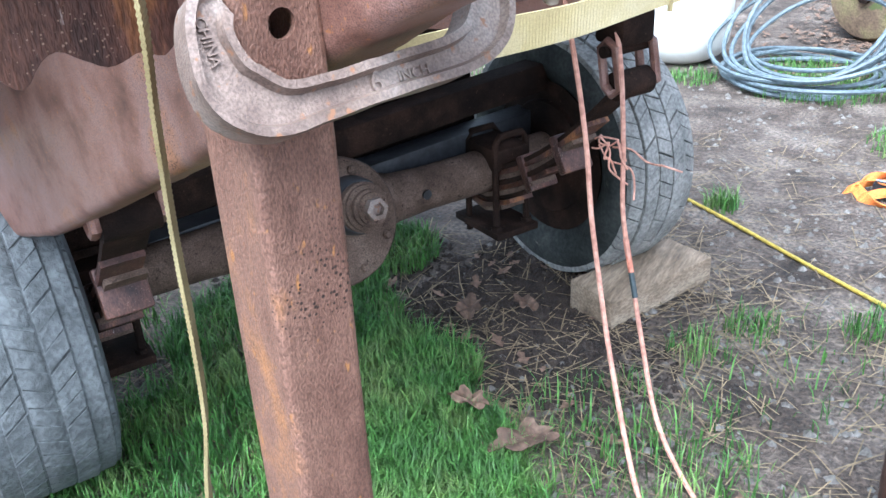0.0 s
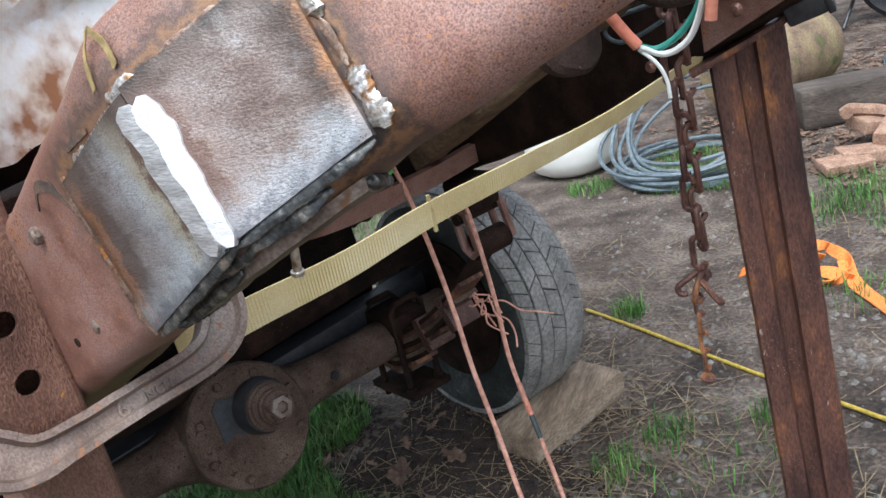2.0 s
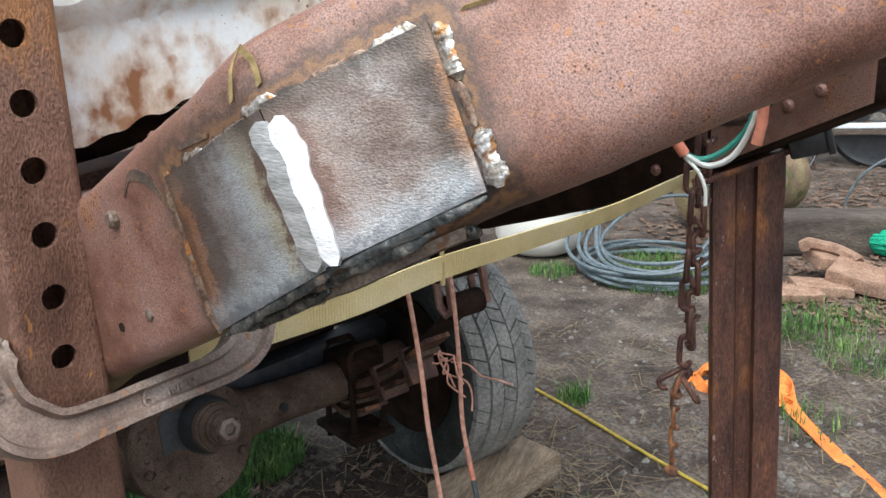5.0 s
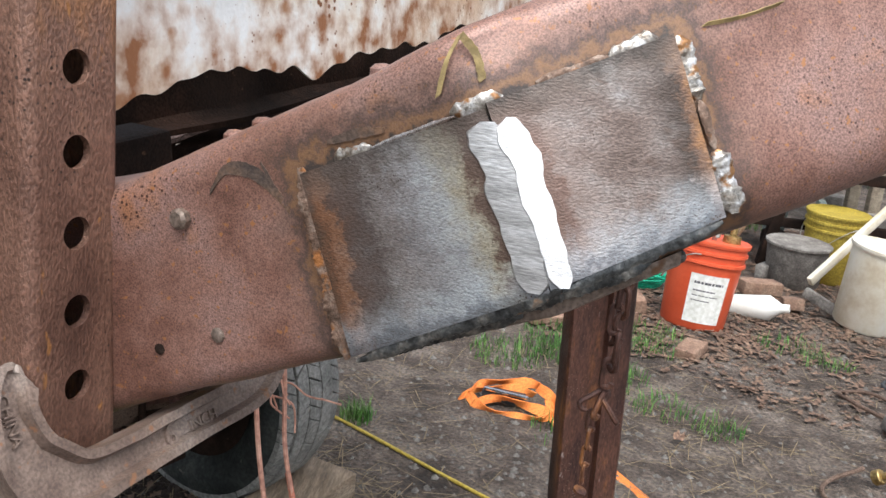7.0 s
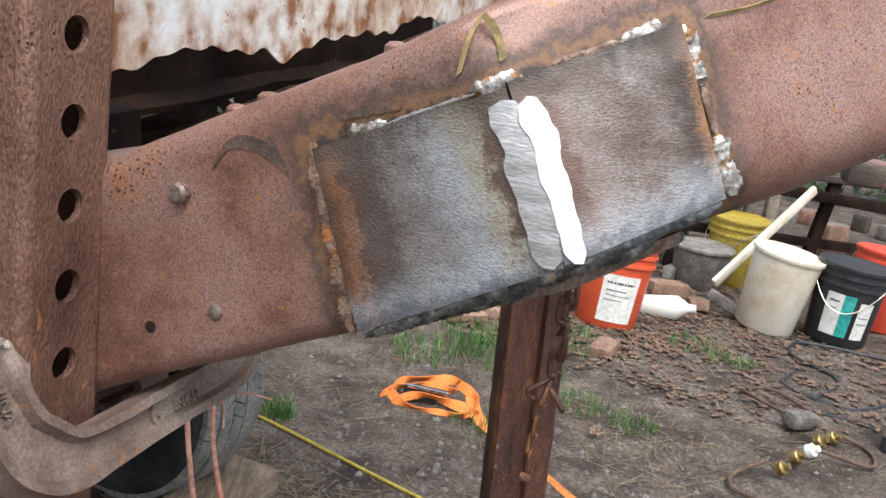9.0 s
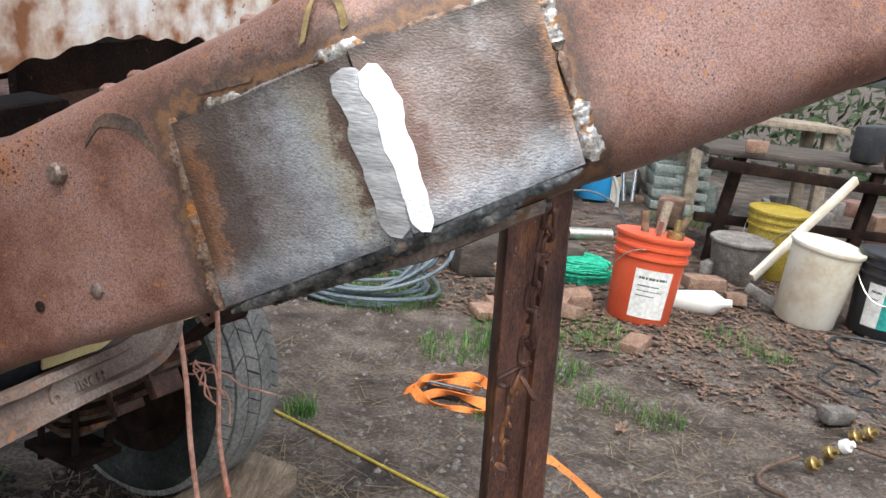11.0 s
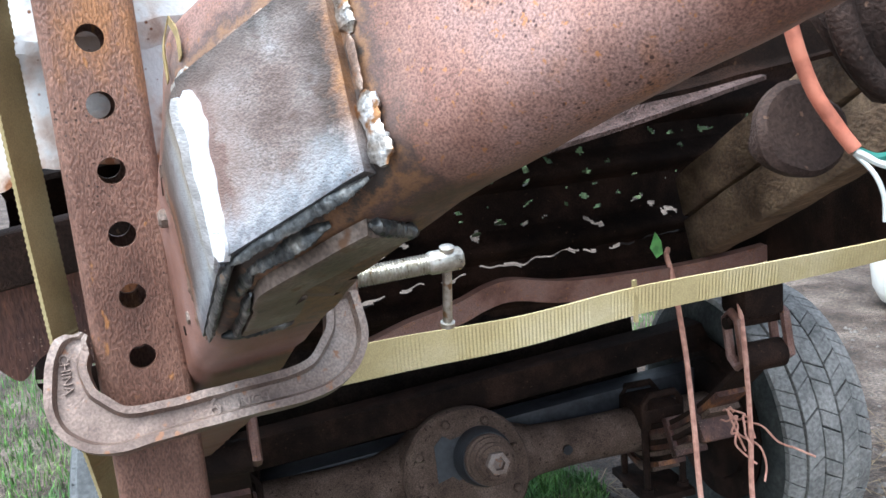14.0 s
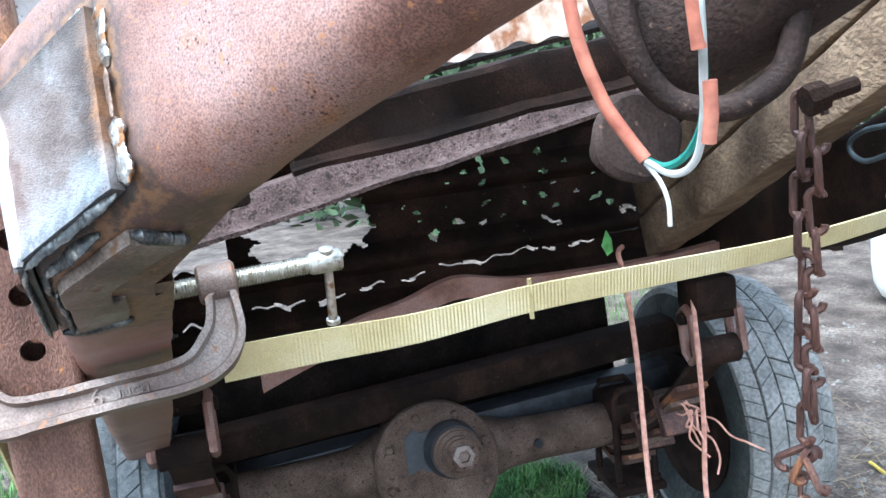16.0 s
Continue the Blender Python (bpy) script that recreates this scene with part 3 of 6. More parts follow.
NEAR_LINE = [(-0.95, 0.46, 0.93), (-0.75, 0.53, 0.94), (-0.5, 0.655, 0.945), (-0.327, 0.74, 0.95), (-0.2, 0.818, 0.962), (-0.131, 0.855, 0.982), (-0.092, 0.876, 1.003), (-0.056, 0.893, 1.022), (-0.004, 0.919, 1.05),
             (0.027, 0.935, 1.069), (0.06, 0.953, 1.087), (0.088, 0.967, 1.102), (0.16, 1.0, 1.134), (0.20, 1.016, 1.153), (0.26, 1.043, 1.18), (0.45, 1.126, 1.262), (0.62, 1.20, 1.335), (0.85, 1.30, 1.435)]


def near_channel(bm, line, deep0, thick=0.006, seg=6, web=14):
    """The near rail: a folded channel whose face follows both planes, with broad rounded bends into its flanges."""
    rings = []
    for x, lo, hi in line:
        r = 0.013 + 0.011 * min(1.0, max(0.0, (x - 0.06) / 0.12))
        n = -near_out(x, (lo + hi) / 2)
        flat = min(1.0, max(0.0, (x - 0.1) / 0.1))
        up = (UP - n * UP.dot(n)).normalized()
        fl = (n + V((0, 0, -n.z)) * flat).normalized()
        deep = deep0 - 0.024 * flat

        def at(o, z):
            return V((x, near_y(x, z), z)) + n * o
        base, top = at(0, lo), at(0, hi)
        outer = [base + n * r + fl * (deep - r)] + [base + n * (r - r * math.sin(a)) + up * (r - r * math.cos(a)) for a in np.linspace(0, math.pi / 2, seg)]
        outer += [at(0, lo + r + (hi - lo - 2 * r) * k / web) for k in range(1, web)]
        outer += [top + n * (r - r * math.cos(a)) - up * (r - r * math.sin(a)) for a in np.linspace(0, math.pi / 2, seg)] + [top + n * deep]
        inner = [top + n * deep - up * thick, top + n * r - up * thick, at(thick, hi - r), at(thick, lo + r), base + n * r + up * thick, base + n * r + fl * (deep - r) + up * thick]
        rings.append(outer + inner)
    skin(bm, rings)
    return bm


def channel(bm, line, face, inward, deep, thick=0.006, r=0.014, seg=5):
    """A C-section rail swept along stations (x, low, high); its web is the face, its flanges point inward."""
    rings = []
    for x, lo, hi in line:
        p, w = V((x, face(x), 0)), V(inward(x))
        prof = [(deep, lo)] + [(r - r * math.sin(a), lo + r - r * math.cos(a)) for a in np.linspace(0, math.pi / 2, seg)]
        prof += [(r - r * math.cos(a), hi - r + r * math.sin(a)) for a in np.linspace(0, math.pi / 2, seg)] + [(deep, hi)]
        inner = [(deep, hi - thick)] + [(thick + (r - r * math.cos(a)) * 0.6, hi - thick - (r - r * math.sin(a)) * 0.6) for a in np.linspace(math.pi / 2, 0, 3)]
        inner += [(thick + (r - r * math.cos(a)) * 0.6, lo + thick + (r - r * math.sin(a)) * 0.6) for a in np.linspace(0, math.pi / 2, 3)] + [(deep, lo + thick)]
        rings.append([p + w * o + UP * z for o, z in prof + inner])
    skin(bm, rings)
    return bm


def refine(line, step):
    out = []
    for a, b in zip(line, line[1:]):
        n = max(1, int(abs(b[0] - a[0]) / step))
        out += [tuple(p + (q - p) * k / n for p, q in zip(a, b)) for k in range(n)]
    return out + [line[-1]]


bm = near_channel(B(), refine(NEAR_LINE, 0.006), 0.062)
near_rail = part("near_rail", roughen(roughen(bm, 0.0012, 28), 0.0004, 160), BURNT_RUST, trailer, "pinkish-brown rusted steel frame rail")


def on_near(x, z, out=0.0):
    return V((x, near_y(x, z), z)) + near_out(x, z) * out


def plate(name, corners, thick, mat, parent, label, nu=14, nv=10, wav=0.0):
    """A slab lying on the rail; corners (x, z) go round from the top left."""
    (ax, az), (bx, bz), (cx, cz), (dx, dz) = corners
    bm = B()
    layers = []
    for off in (thick, -0.002):
        g = []
        for j in range(nv + 1):
            v = j / nv
            row = []
            for i in range(nu + 1):
                u = i / nu
                x = (ax * (1 - u) + bx * u) * (1 - v) + (dx * (1 - u) + cx * u) * v
                z = (az * (1 - u) + bz * u) * (1 - v) + (dz * (1 - u) + cz * u) * v
                w = wav * noise.noise(V((x * 60, z * 60, 2)))
                row.append(bm.verts.new(on_near(x, z, off + (w if off > 0 else 0))))
            g.append(row)
        layers.append(g)
    f, b = layers
    for j in range(nv):
        for i in range(nu):
            bm.faces.new((f[j][i], f[j][i + 1], f[j + 1][i + 1], f[j + 1][i]))
            bm.faces.new((b[j][i], b[j + 1][i], b[j + 1][i + 1], b[j][i + 1]))
    rim_f = f[0] + [r[-1] for r in f[1:]] + f[-1][-2::-1] + [r[0] for r in f[-2:0:-1]]
    rim_b = b[0] + [r[-1] for r in b[1:]] + b[-1][-2::-1] + [r[0] for r in b[-2:0:-1]]
    for i in range(len(rim_f)):
        j = (i + 1) % len(rim_f)
        bm.faces.new((rim_f[i], rim_b[i], rim_b[j], rim_f[j]))
    return part(name, bm, mat, parent, label)


TL, BL, MT, MB, BR, TR = (-0.030, 1.003), (0.0, 0.923), (0.044, 1.042), (0.087, 0.973), (0.150, 1.006), (0.119, 1.077)
plate("patch_plate", [TL, (0.047, 1.041), (0.083, 0.972), BL], 0.0042, PLATE_L, near_rail, "heat-tinted steel patch plate with painted sky sheen", 22, 16, wav=0.0006)
plate("patch_plate", [(0.047, 1.043), TR, BR, (0.083, 0.973)], 0.0048, PLATE_R, near_rail, "brown mill-scaled steel patch plate", 22, 16, wav=0.0006)


def ground_band(xa, xb, za, zb, wa, wb, mat, out, label):
    """A band of ground weld with a wandering outline."""
    bm, n = B(), 60
    rings = []
    for k in range(n + 1):
        t = k / n
        x, z = xa + (xb - xa) * t, za + (zb - za) * t
        wl = (wa + (wb - wa) * t) * (1 + 0.4 * noise.noise(V((t * 5, out * 900, 0))) + 0.16 * noise.noise(V((t * 13, out * 900, 0))))
        wr = (wa + (wb - wa) * t) * (1 + 0.4 * noise.noise(V((t * 5, out * 900, 8))) + 0.16 * noise.noise(V((t * 13, out * 900, 8))))
        cap = min(1.0, 0.35 + 9 * t, 0.35 + 9 * (1 - t)) * (1 + 0.35 * math.exp(-((t - 0.2) / 0.14) ** 2))
        wl, wr = wl * cap, wr * cap
        h = 0.0052 + out
        rings.append([on_near(x - wl, z, 0.0035), on_near(x - wl * 0.85, z, h), on_near(x, z, h), on_near(x + wr * 0.85, z, h), on_near(x + wr, z, 0.0035)])
    skin(bm, rings, closed=False)
    return part("ground_weld", bm, mat, near_rail, label)


ground_band(0.0490, 0.0775, 1.036, 0.971, 0.0074, 0.0076, GRIT, 0.0004, "ground smooth weld seam")
ground_band(0.0570, 0.0875, 1.038, 0.974, 0.0062, 0.0050, GROUND_STEEL, 0.0009, "bright mirror-ground weld seam")


def line_on(a, b, out, n=8):
    return [on_near(a[0] + (b[0] - a[0]) * k / n, a[1] + (b[1] - a[1]) * k / n, out) for k in range(n + 1)]


rw = random.Random(9)
for a, b, r, mat, label in (((0.002, 0.921), MB, 0.0034, WELD, "thick rippled weld bead"), (MB, (0.15, 1.004), 0.0032, WELD, "thick rippled weld bead"),
                           ((-0.031, 1.005), (-0.002, 0.92), 0.0046, RUSTY_WELD, "pitted rusty weld bead"),
                           ((0.122, 1.077), (0.134, 1.052), 0.0048, WELD_BRIGHT, "bright weld bead"), ((0.143, 1.033), (0.156, 1.008), 0.0058, WELD_BRIGHT, "bright weld bead"),
                           ((0.134, 1.052), (0.143, 1.033), 0.0022, RUSTY_WELD, "pitted rusty weld bead"), ((0.094, 1.066), (0.114, 1.0755), 0.0038, WELD_BRIGHT, "bright weld bead"),
                           ((0.066, 1.053), (0.094, 1.066), 0.0020, RUSTY_WELD, "pitted rusty weld bead"), ((-0.016, 1.0115), (0.001, 1.0185), 0.0038, WELD_BRIGHT, "bright weld bead"),
                           ((0.001, 1.0185), (0.036, 1.037), 0.0014, STEEL, "thin grey weld bead"), ((0.034, 1.038), (0.054, 1.046), 0.0038, WELD_BRIGHT, "bright weld bead")):
    part("weld_bead", bead(B(), line_on(a, b, 0.0008 if mat is WELD_BRIGHT else 0.002), r, rng=rw), mat, near_rail, label)


def under(x, back, drop=0.0):
    """A place on the underside of the near rail, some way back from its face."""
    for (xa, la, ha), (xb, lb, hb) in zip(NEAR_LINE, NEAR_LINE[1:]):
        if xa <= x <= xb:
            t = (x - xa) / (xb - xa)
            lo, hi = la + (lb - la) * t, ha + (hb - ha) * t
            n = -near_out(x, (lo + hi) / 2)
            return V((x, near_y(x, lo), lo)) + n * back - UP * drop
    return V((x, 0, 1))


# patch folded under the rail, welded along its front edge and across its end
lip = B()
skin(lip, [[under(x, 0.012, -0.001), under(x, 0.012, 0.0052), under(x, 0.014, 0.006), under(x, 0.038, 0.004), under(x, 0.038, -0.001)] for x in np.linspace(0.012, 0.14, 18)])
lip_plate = part("patch_lip", roughen(lip, 0.0012, 40), BROWN_STEEL, near_rail, "brown steel patch plate welded under the rail")
part("weld_bead", bead(B(), [under(x, 0.010, 0.002) for x in np.linspace(0.006, 0.075, 9)], 0.0036, rng=rw), WELD, lip_plate, "thick rippled weld bead")
part("weld_bead", bead(B(), [under(x, 0.007, -0.004) for x in np.linspace(0.05, 0.128, 9)], 0.0042, rng=rw), WELD, lip_plate, "thick rippled weld bead")
part("weld_bead", bead(B(), [under(0.141, b, 0.002) for b in np.linspace(0.012, 0.04, 6)], 0.0034, rng=rw), WELD, lip_plate, "thick rippled weld bead")
part("weld_bead", bead(B(), [under(0.008 - 0.12 * b, b, 0.002) for b in np.linspace(0.004, 0.04, 6)], 0.003, rng=rw), WELD, lip_plate, "thick rippled weld bead")
# sooty hook-shaped scorch on the rail beside the patch
for pts, w in (([(-0.078, 0.986), (-0.07, 0.998), (-0.056, 0.999), (-0.044, 0.992), (-0.036, 0.984)], 0.0034), ([(-0.052, 1.004), (-0.046, 0.996), (-0.04, 0.986)], 0.0016), ([(-0.02, 1.018), (-0.006, 1.024), (0.006, 1.027)], 0.0024)):
    c = curve([on_near(x, z, 0.0003) for x, z in pts], 8)
    n = len(c)
    part("scorch_mark", ribbon(B(), c, [V((0, 0, 1)) * w * (0.35 + 0.65 * math.sin(math.pi * (k + 0.5) / n)) * (1 + 0.3 * noise.noise(V((k * 0.7, w * 900, 0)))) for k in range(n)], 0.0006), SCORCH, near_rail, "sooty scorch smear")
# domed rivet heads along the top flange
for x, z in ((-0.061, 1.019), (-0.076, 1.011), (-0.004, 1.05)):
    part("rivet", lathe(B(), [(0.006, -0.003), (0.006, 0.0005), (0.004, 0.0025), (0.001, 0.003)], axis_matrix(on_near(x, z, -0.016), (0, 0, 1)), 12), RUST, near_rail, "rusted domed rivet")

# yellow marker strokes and small fastenings on the face
for pts in ([(0.028, 1.044), (0.030, 1.058), (0.034, 1.069)], [(0.034, 1.069), (0.041, 1.062), (0.045, 1.052)], [(0.133, 1.083), (0.148, 1.0875), (0.165, 1.095)]):
    bm = B()
    c = curve([on_near(x, z, 0.0012) for x, z in pts], 6)
    ribbon(bm, c, [V((0.0016, 0, 0.0016)) * (0.7 + 0.5 * abs(noise.noise(V((k * 0.5, 3, 1))))) for k in range(len(c))], 0.0006)
    part("paint_mark", bm, CHALK, near_rail, "yellow paint-marker stroke")
for x, z, r, h in ((-0.094, 0.97, 0.0055, 0.004), (-0.072, 0.915, 0.004, 0.002)):
    bm = lathe(B(), [(r, -0.002), (r, h * 0.6), (r * 0.7, h)], axis_matrix(on_near(x, z), (-0.387, -0.922, 0)), 8)
    part("rivet_stub", bm, BROWN_STEEL, near_rail, "rusted stub of a rivet")
# flat black disc in place of a drilled hole's dark inside
for x, z in ((-0.106, 0.899),):
    bm = lathe(B(), [(0.003, -0.001), (0.003, 0.0006)], axis_matrix(on_near(x, z), (-0.287, -0.957, -0.04)), 10)
    part("bolt_hole_disc", bm, SHADE_BLACK, near_rail, "small black disc standing for the dark of a drilled hole")

# far rail with its stiffener
def far_y(x):
    return 0.885 - 0.64 * x


FAR_LINE = [(-0.85, 0.55, 0.66), (-0.55, 0.60, 0.70), (-0.40, 0.65, 0.755), (-0.25, 0.70, 0.82), (-0.1, 0.755, 0.89), (0.0, 0.795, 0.925), (0.154, 0.872, 0.995), (0.25, 0.925, 1.05), (0.40, 1.005, 1.135), (0.7, 1.16, 1.29), (0.95, 1.29, 1.42)]
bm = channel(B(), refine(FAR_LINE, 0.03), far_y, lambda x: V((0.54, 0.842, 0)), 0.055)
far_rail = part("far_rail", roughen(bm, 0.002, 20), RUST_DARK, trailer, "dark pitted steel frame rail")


def on_far(x, z, out=0.0):
    return V((x, far_y(x), z)) + V((-0.539, -0.842, 0)) * out


bm = B()
skin(bm, [[on_far(x, lo, 0.0), on_far(x, hi, 0.0), on_far(x, hi, 0.007), on_far(x, lo, 0.007)] for x, lo, hi in ((0.16, 0.878, 0.99), (0.25, 0.928, 1.045), (0.33, 0.972, 1.09))])
gus = part("gusset_plate", bm, RUST, far_rail, "reddish steel plate riveted on the rail")
for x, z in ((0.249, 0.962), (0.282, 0.982), (0.205, 0.925), (0.31, 1.02), (0.086, 0.862)):
    bm = lathe(B(), [(0.008, 0), (0.008, 0.002), (0.005, 0.006), (0.001, 0.007)], axis_matrix(on_far(x, z, 0.006), (-0.539, -0.842, 0)), 12)
    part("rivet", bm, RUST, far_rail, "domed steel rivet")

# ---- trailer: bed ----
BED0 = V((-0.165, 0.155, 0))
BEDD = V((0.41, 0.912, 0))
BEDN = V((0.912, -0.41, 0))


def bed_pt(s, z, out=0.0):
    return BED0 + BEDD * s + UP * z + BEDN * out


def bed_wall(name, s0, s1, z0, z1, mat, label, ribs, out=0.0, jag=0.02, hole_at=None, nx=150, nz=34, seed=0.0, tilt=0.0):
    """A pressed steel sheet with ribs, a ragged lower edge and rust holes right through it."""
    bm = B()
    grid = []
    for j in range(nz + 1):
        row = []
        for i in range(nx + 1):
            s, v = s0 + (s1 - s0) * i / nx, j / nz
            low = z0 + jag * (noise.noise(V((s * 9, seed, 0))) + 0.6 * noise.noise(V((s * 40, seed, 1))))
            z = low + (z1 - low) * v
            o = out
            lift = tilt * s
            for zc, w, h in ribs:
                d = abs(z - zc) / w
                if d < 1:
                    o += h * (0.5 + 0.5 * math.cos(math.pi * d)) ** 0.5
            o += 0.004 * noise.noise(V((s * 6, z * 6, seed)))
            row.append(bm.verts.new(bed_pt(s, z + lift, o)))
        grid.append(row)
    for j in range(nz):
        for i in range(nx):
            s, z = s0 + (s1 - s0) * (i + 0.5) / nx, z0 + (z1 - z0) * (j + 0.5) / nz
            if hole_at and hole_at(s, z):
                continue
            bm.faces.new((grid[j][i], grid[j][i + 1], grid[j + 1][i + 1], grid[j + 1][i]))
    r = bmesh.ops.extrude_face_region(bm, geom=bm.faces[:])
    bmesh.ops.translate(bm, verts=[e for e in r["geom"] if isinstance(e, bmesh.types.BMVert)], vec=BEDN * -0.002)
    bmesh.ops.delete(bm, geom=[v for v in bm.verts if not v.link_faces], context="VERTS")
    return part(name, bm, mat, trailer, label)


bed_wall("bed_front", -0.36, 1.05, 1.014, 1.52, WHITE_RUST, "white-painted bed panel with a rusted-out lower edge", [(1.10, 0.016, 0.012), (1.28, 0.02, 0.014), (1.46, 0.02, 0.014)], jag=0.016, nx=420, nz=60, tilt=0.14)


def eaten(s, z):
    a = noise.noise(V((s * 46, z * 70, 5)))
    b = noise.noise(V((s * 7, z * 9, 9)))
    slot = abs(z - 0.70 - 0.06 * s - 0.004 * b) < 0.0022 and noise.noise(V((s * 30, 3, 2))) > -0.15
    pin = a > 0.42 and b > -0.05 and 0.76 < z < 0.95 and s > 0.3
    window = 0.07 < s + 0.03 * a < 0.255 and 0.775 < z + 0.02 * b + 0.012 * a < 0.862
    rim = s < 0.03 and noise.noise(V((s * 14, z * 18, 2))) > -0.05 and 0.78 < z < 0.93
    return slot or pin or window or rim


bed_wall("bed_floor", -0.30, 1.15, 0.64, 1.0, RUST_DARK, "rusted ribbed bed sheet eaten through with holes, coloured as shaded", [(0.68, 0.025, 0.03), (0.76, 0.025, 0.03), (0.87, 0.025, 0.03), (0.95, 0.025, 0.03)], out=-0.65, jag=0.02, hole_at=eaten, nx=420, nz=110, seed=3.0)


def beam(name, a, b, w, h, mat, parent, label, bevel=0.004, roll=0.0):
    a, b = V(a), V(b)
    m = axis_matrix((a + b) / 2, b - a)
    return part(name, roughen(box(B(), (w, h, (b - a).length), m @ pose(0, 0, 0, 0, 0, roll), bevel), 0.0015, 15), mat, parent, label)


# cross members under the bed
side_pts = [bed_pt(-0.36, 0.78, -0.35), bed_pt(-0.36, 1.45, -0.0), bed_pt(-0.36, 1.45, -0.66), bed_pt(-0.36, 0.78, -0.66)]
bm = B()
skin(bm, [[p for p in side_pts], [p + BEDD * 0.004 for p in side_pts]])
part("bed_side", bm, RUST_DARK, trailer, "rusted side sheet of the bed, coloured as shaded")
# near-black sheet added behind the axle, so the gap there reads as shade
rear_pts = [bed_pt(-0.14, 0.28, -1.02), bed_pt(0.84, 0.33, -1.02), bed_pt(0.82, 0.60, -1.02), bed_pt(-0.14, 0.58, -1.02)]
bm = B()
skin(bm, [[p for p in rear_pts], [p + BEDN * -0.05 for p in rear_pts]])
part("dark_backing_sheet", bm, SHADE_BLACK, trailer, "near-black sheet added behind the axle to stand for shade")
# two lipped cross members, tilted with the bed; colours paint one lit, one shaded
for s0, z0, s1, z1, out, h, mat, label in ((-0.06, 0.872, 0.62, 1.0, -0.30, 0.034, RUST_CROSS, "pitted cross member in a paler brown, coloured as lit"), (0.10, 0.962, 0.75, 1.045, -0.16, 0.05, RUST_DARK, "rusted cross member coloured as shaded")):
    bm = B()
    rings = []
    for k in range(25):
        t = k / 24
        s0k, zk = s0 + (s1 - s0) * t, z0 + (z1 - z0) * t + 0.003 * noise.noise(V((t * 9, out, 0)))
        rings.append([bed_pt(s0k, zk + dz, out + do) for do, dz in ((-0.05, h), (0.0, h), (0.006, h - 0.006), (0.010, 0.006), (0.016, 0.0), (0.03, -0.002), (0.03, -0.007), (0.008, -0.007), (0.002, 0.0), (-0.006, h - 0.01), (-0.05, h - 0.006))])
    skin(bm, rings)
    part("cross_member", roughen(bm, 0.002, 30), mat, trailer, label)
bed_wall("torn_sheet", -0.30, -0.06, 0.84, 0.935, RUST_LEG, "weathered torn sheet under the bed", [], out=-0.09, jag=0.05, nx=50, nz=14, seed=8.0)
bm = B()
c = curve([bed_pt(s0, z0, -0.5) for s0, z0 in ((0.05, 0.64), (0.12, 0.665), (0.2, 0.69), (0.27, 0.705), (0.32, 0.722), (0.36, 0.726), (0.43, 0.712), (0.52, 0.706), (0.66, 0.705), (0.8, 0.715))], 6)
ribbon(bm, c, [UP * 0.016] * len(c), 0.02)
part("bowed_bar", bm, RUST, trailer, "bowed rusty steel bar")
beam("cross_member", bed_pt(-0.36, 0.915, -0.05), bed_pt(0.05, 0.966, -0.05), 0.04, 0.04, RUST_DARK, trailer, "rusted cross member coloured as shaded")
# unseen deck sheet, sized to block the sky above the axle
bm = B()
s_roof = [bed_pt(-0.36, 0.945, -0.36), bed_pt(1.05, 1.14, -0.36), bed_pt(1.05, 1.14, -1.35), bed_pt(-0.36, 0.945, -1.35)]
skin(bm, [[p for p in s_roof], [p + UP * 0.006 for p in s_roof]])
part("shading_deck", bm, SHADE_BLACK, trailer, "near-black unseen deck sheet added to shade the axle")
beam("rear_bar", bed_pt(-0.1, 0.395, -0.9), bed_pt(1.05, 0.464, -0.9), 0.06, 0.06, RUST_DARK, trailer, "rusted tube behind the axle, coloured as shaded")
beam("rear_bar", bed_pt(-0.1, 0.29, -0.95), bed_pt(1.05, 0.345, -0.95), 0.06, 0.06, BLACK, trailer, "black tube behind the axle")

# ---- trailer: axle ----
# the axle has rolled back, so that its pinion points up a little
DIFF = V((-0.829, 0.851, 0.285))
PIN = AX * math.cos(radians(15)) + UP * math.sin(radians(15))
PUP = UP * math.cos(radians(15)) - AX * math.sin(radians(15))
axle = part("axle", lathe(B(), [(0.045, -0.62), (0.045, -0.24), (0.05, -0.16), (0.07, -0.1), (0.07, 0.1), (0.05, 0.16), (0.045, 0.24), (0.048, 0.62)], axis_matrix(DIFF, LAT), 24), AXLE, trailer, "muddy brown banjo axle housing")


def banjo():
    bm = B()
    n = 40
    rings = []
    for off, s in ((-0.1, 0.55), (-0.08, 0.8), (0.0, 0.97), (0.06, 1.0), (0.083, 1.0), (0.089, 0.96)):
        ring = []
        for k in range(n):
            a = 2 * math.pi * k / n
            r = 0.122 + (0.05 * abs(math.cos(a)) ** 6 if off < 0.06 else 0)
            ring.append(DIFF + PIN * off + LAT * (math.cos(a) * r * s) + PUP * (math.sin(a) * 0.122 * s))
        rings.append(ring)
    skin(bm, rings)
    return bm


part("diff_housing", roughen(banjo(), 0.002, 25), AXLE, axle, "flat round differential face")
for k in range(8):
    a = 2 * math.pi * (k + 0.4) / 8
    p = DIFF + PIN * 0.088 + LAT * math.cos(a) * 0.1 + PUP * math.sin(a) * 0.1
    part("cover_bolt", lathe(B(), [(0.009, 0), (0.009, 0.008), (0.006, 0.011)], axis_matrix(p, PIN), 6), AXLE, axle)
bm = B()
nose = DIFF + PIN * 0.087 + LAT * 0.03 + PUP * 0.026
lathe(bm, [(0.056, 0), (0.053, 0.03), (0.048, 0.046)], axis_matrix(nose, PIN), 28)
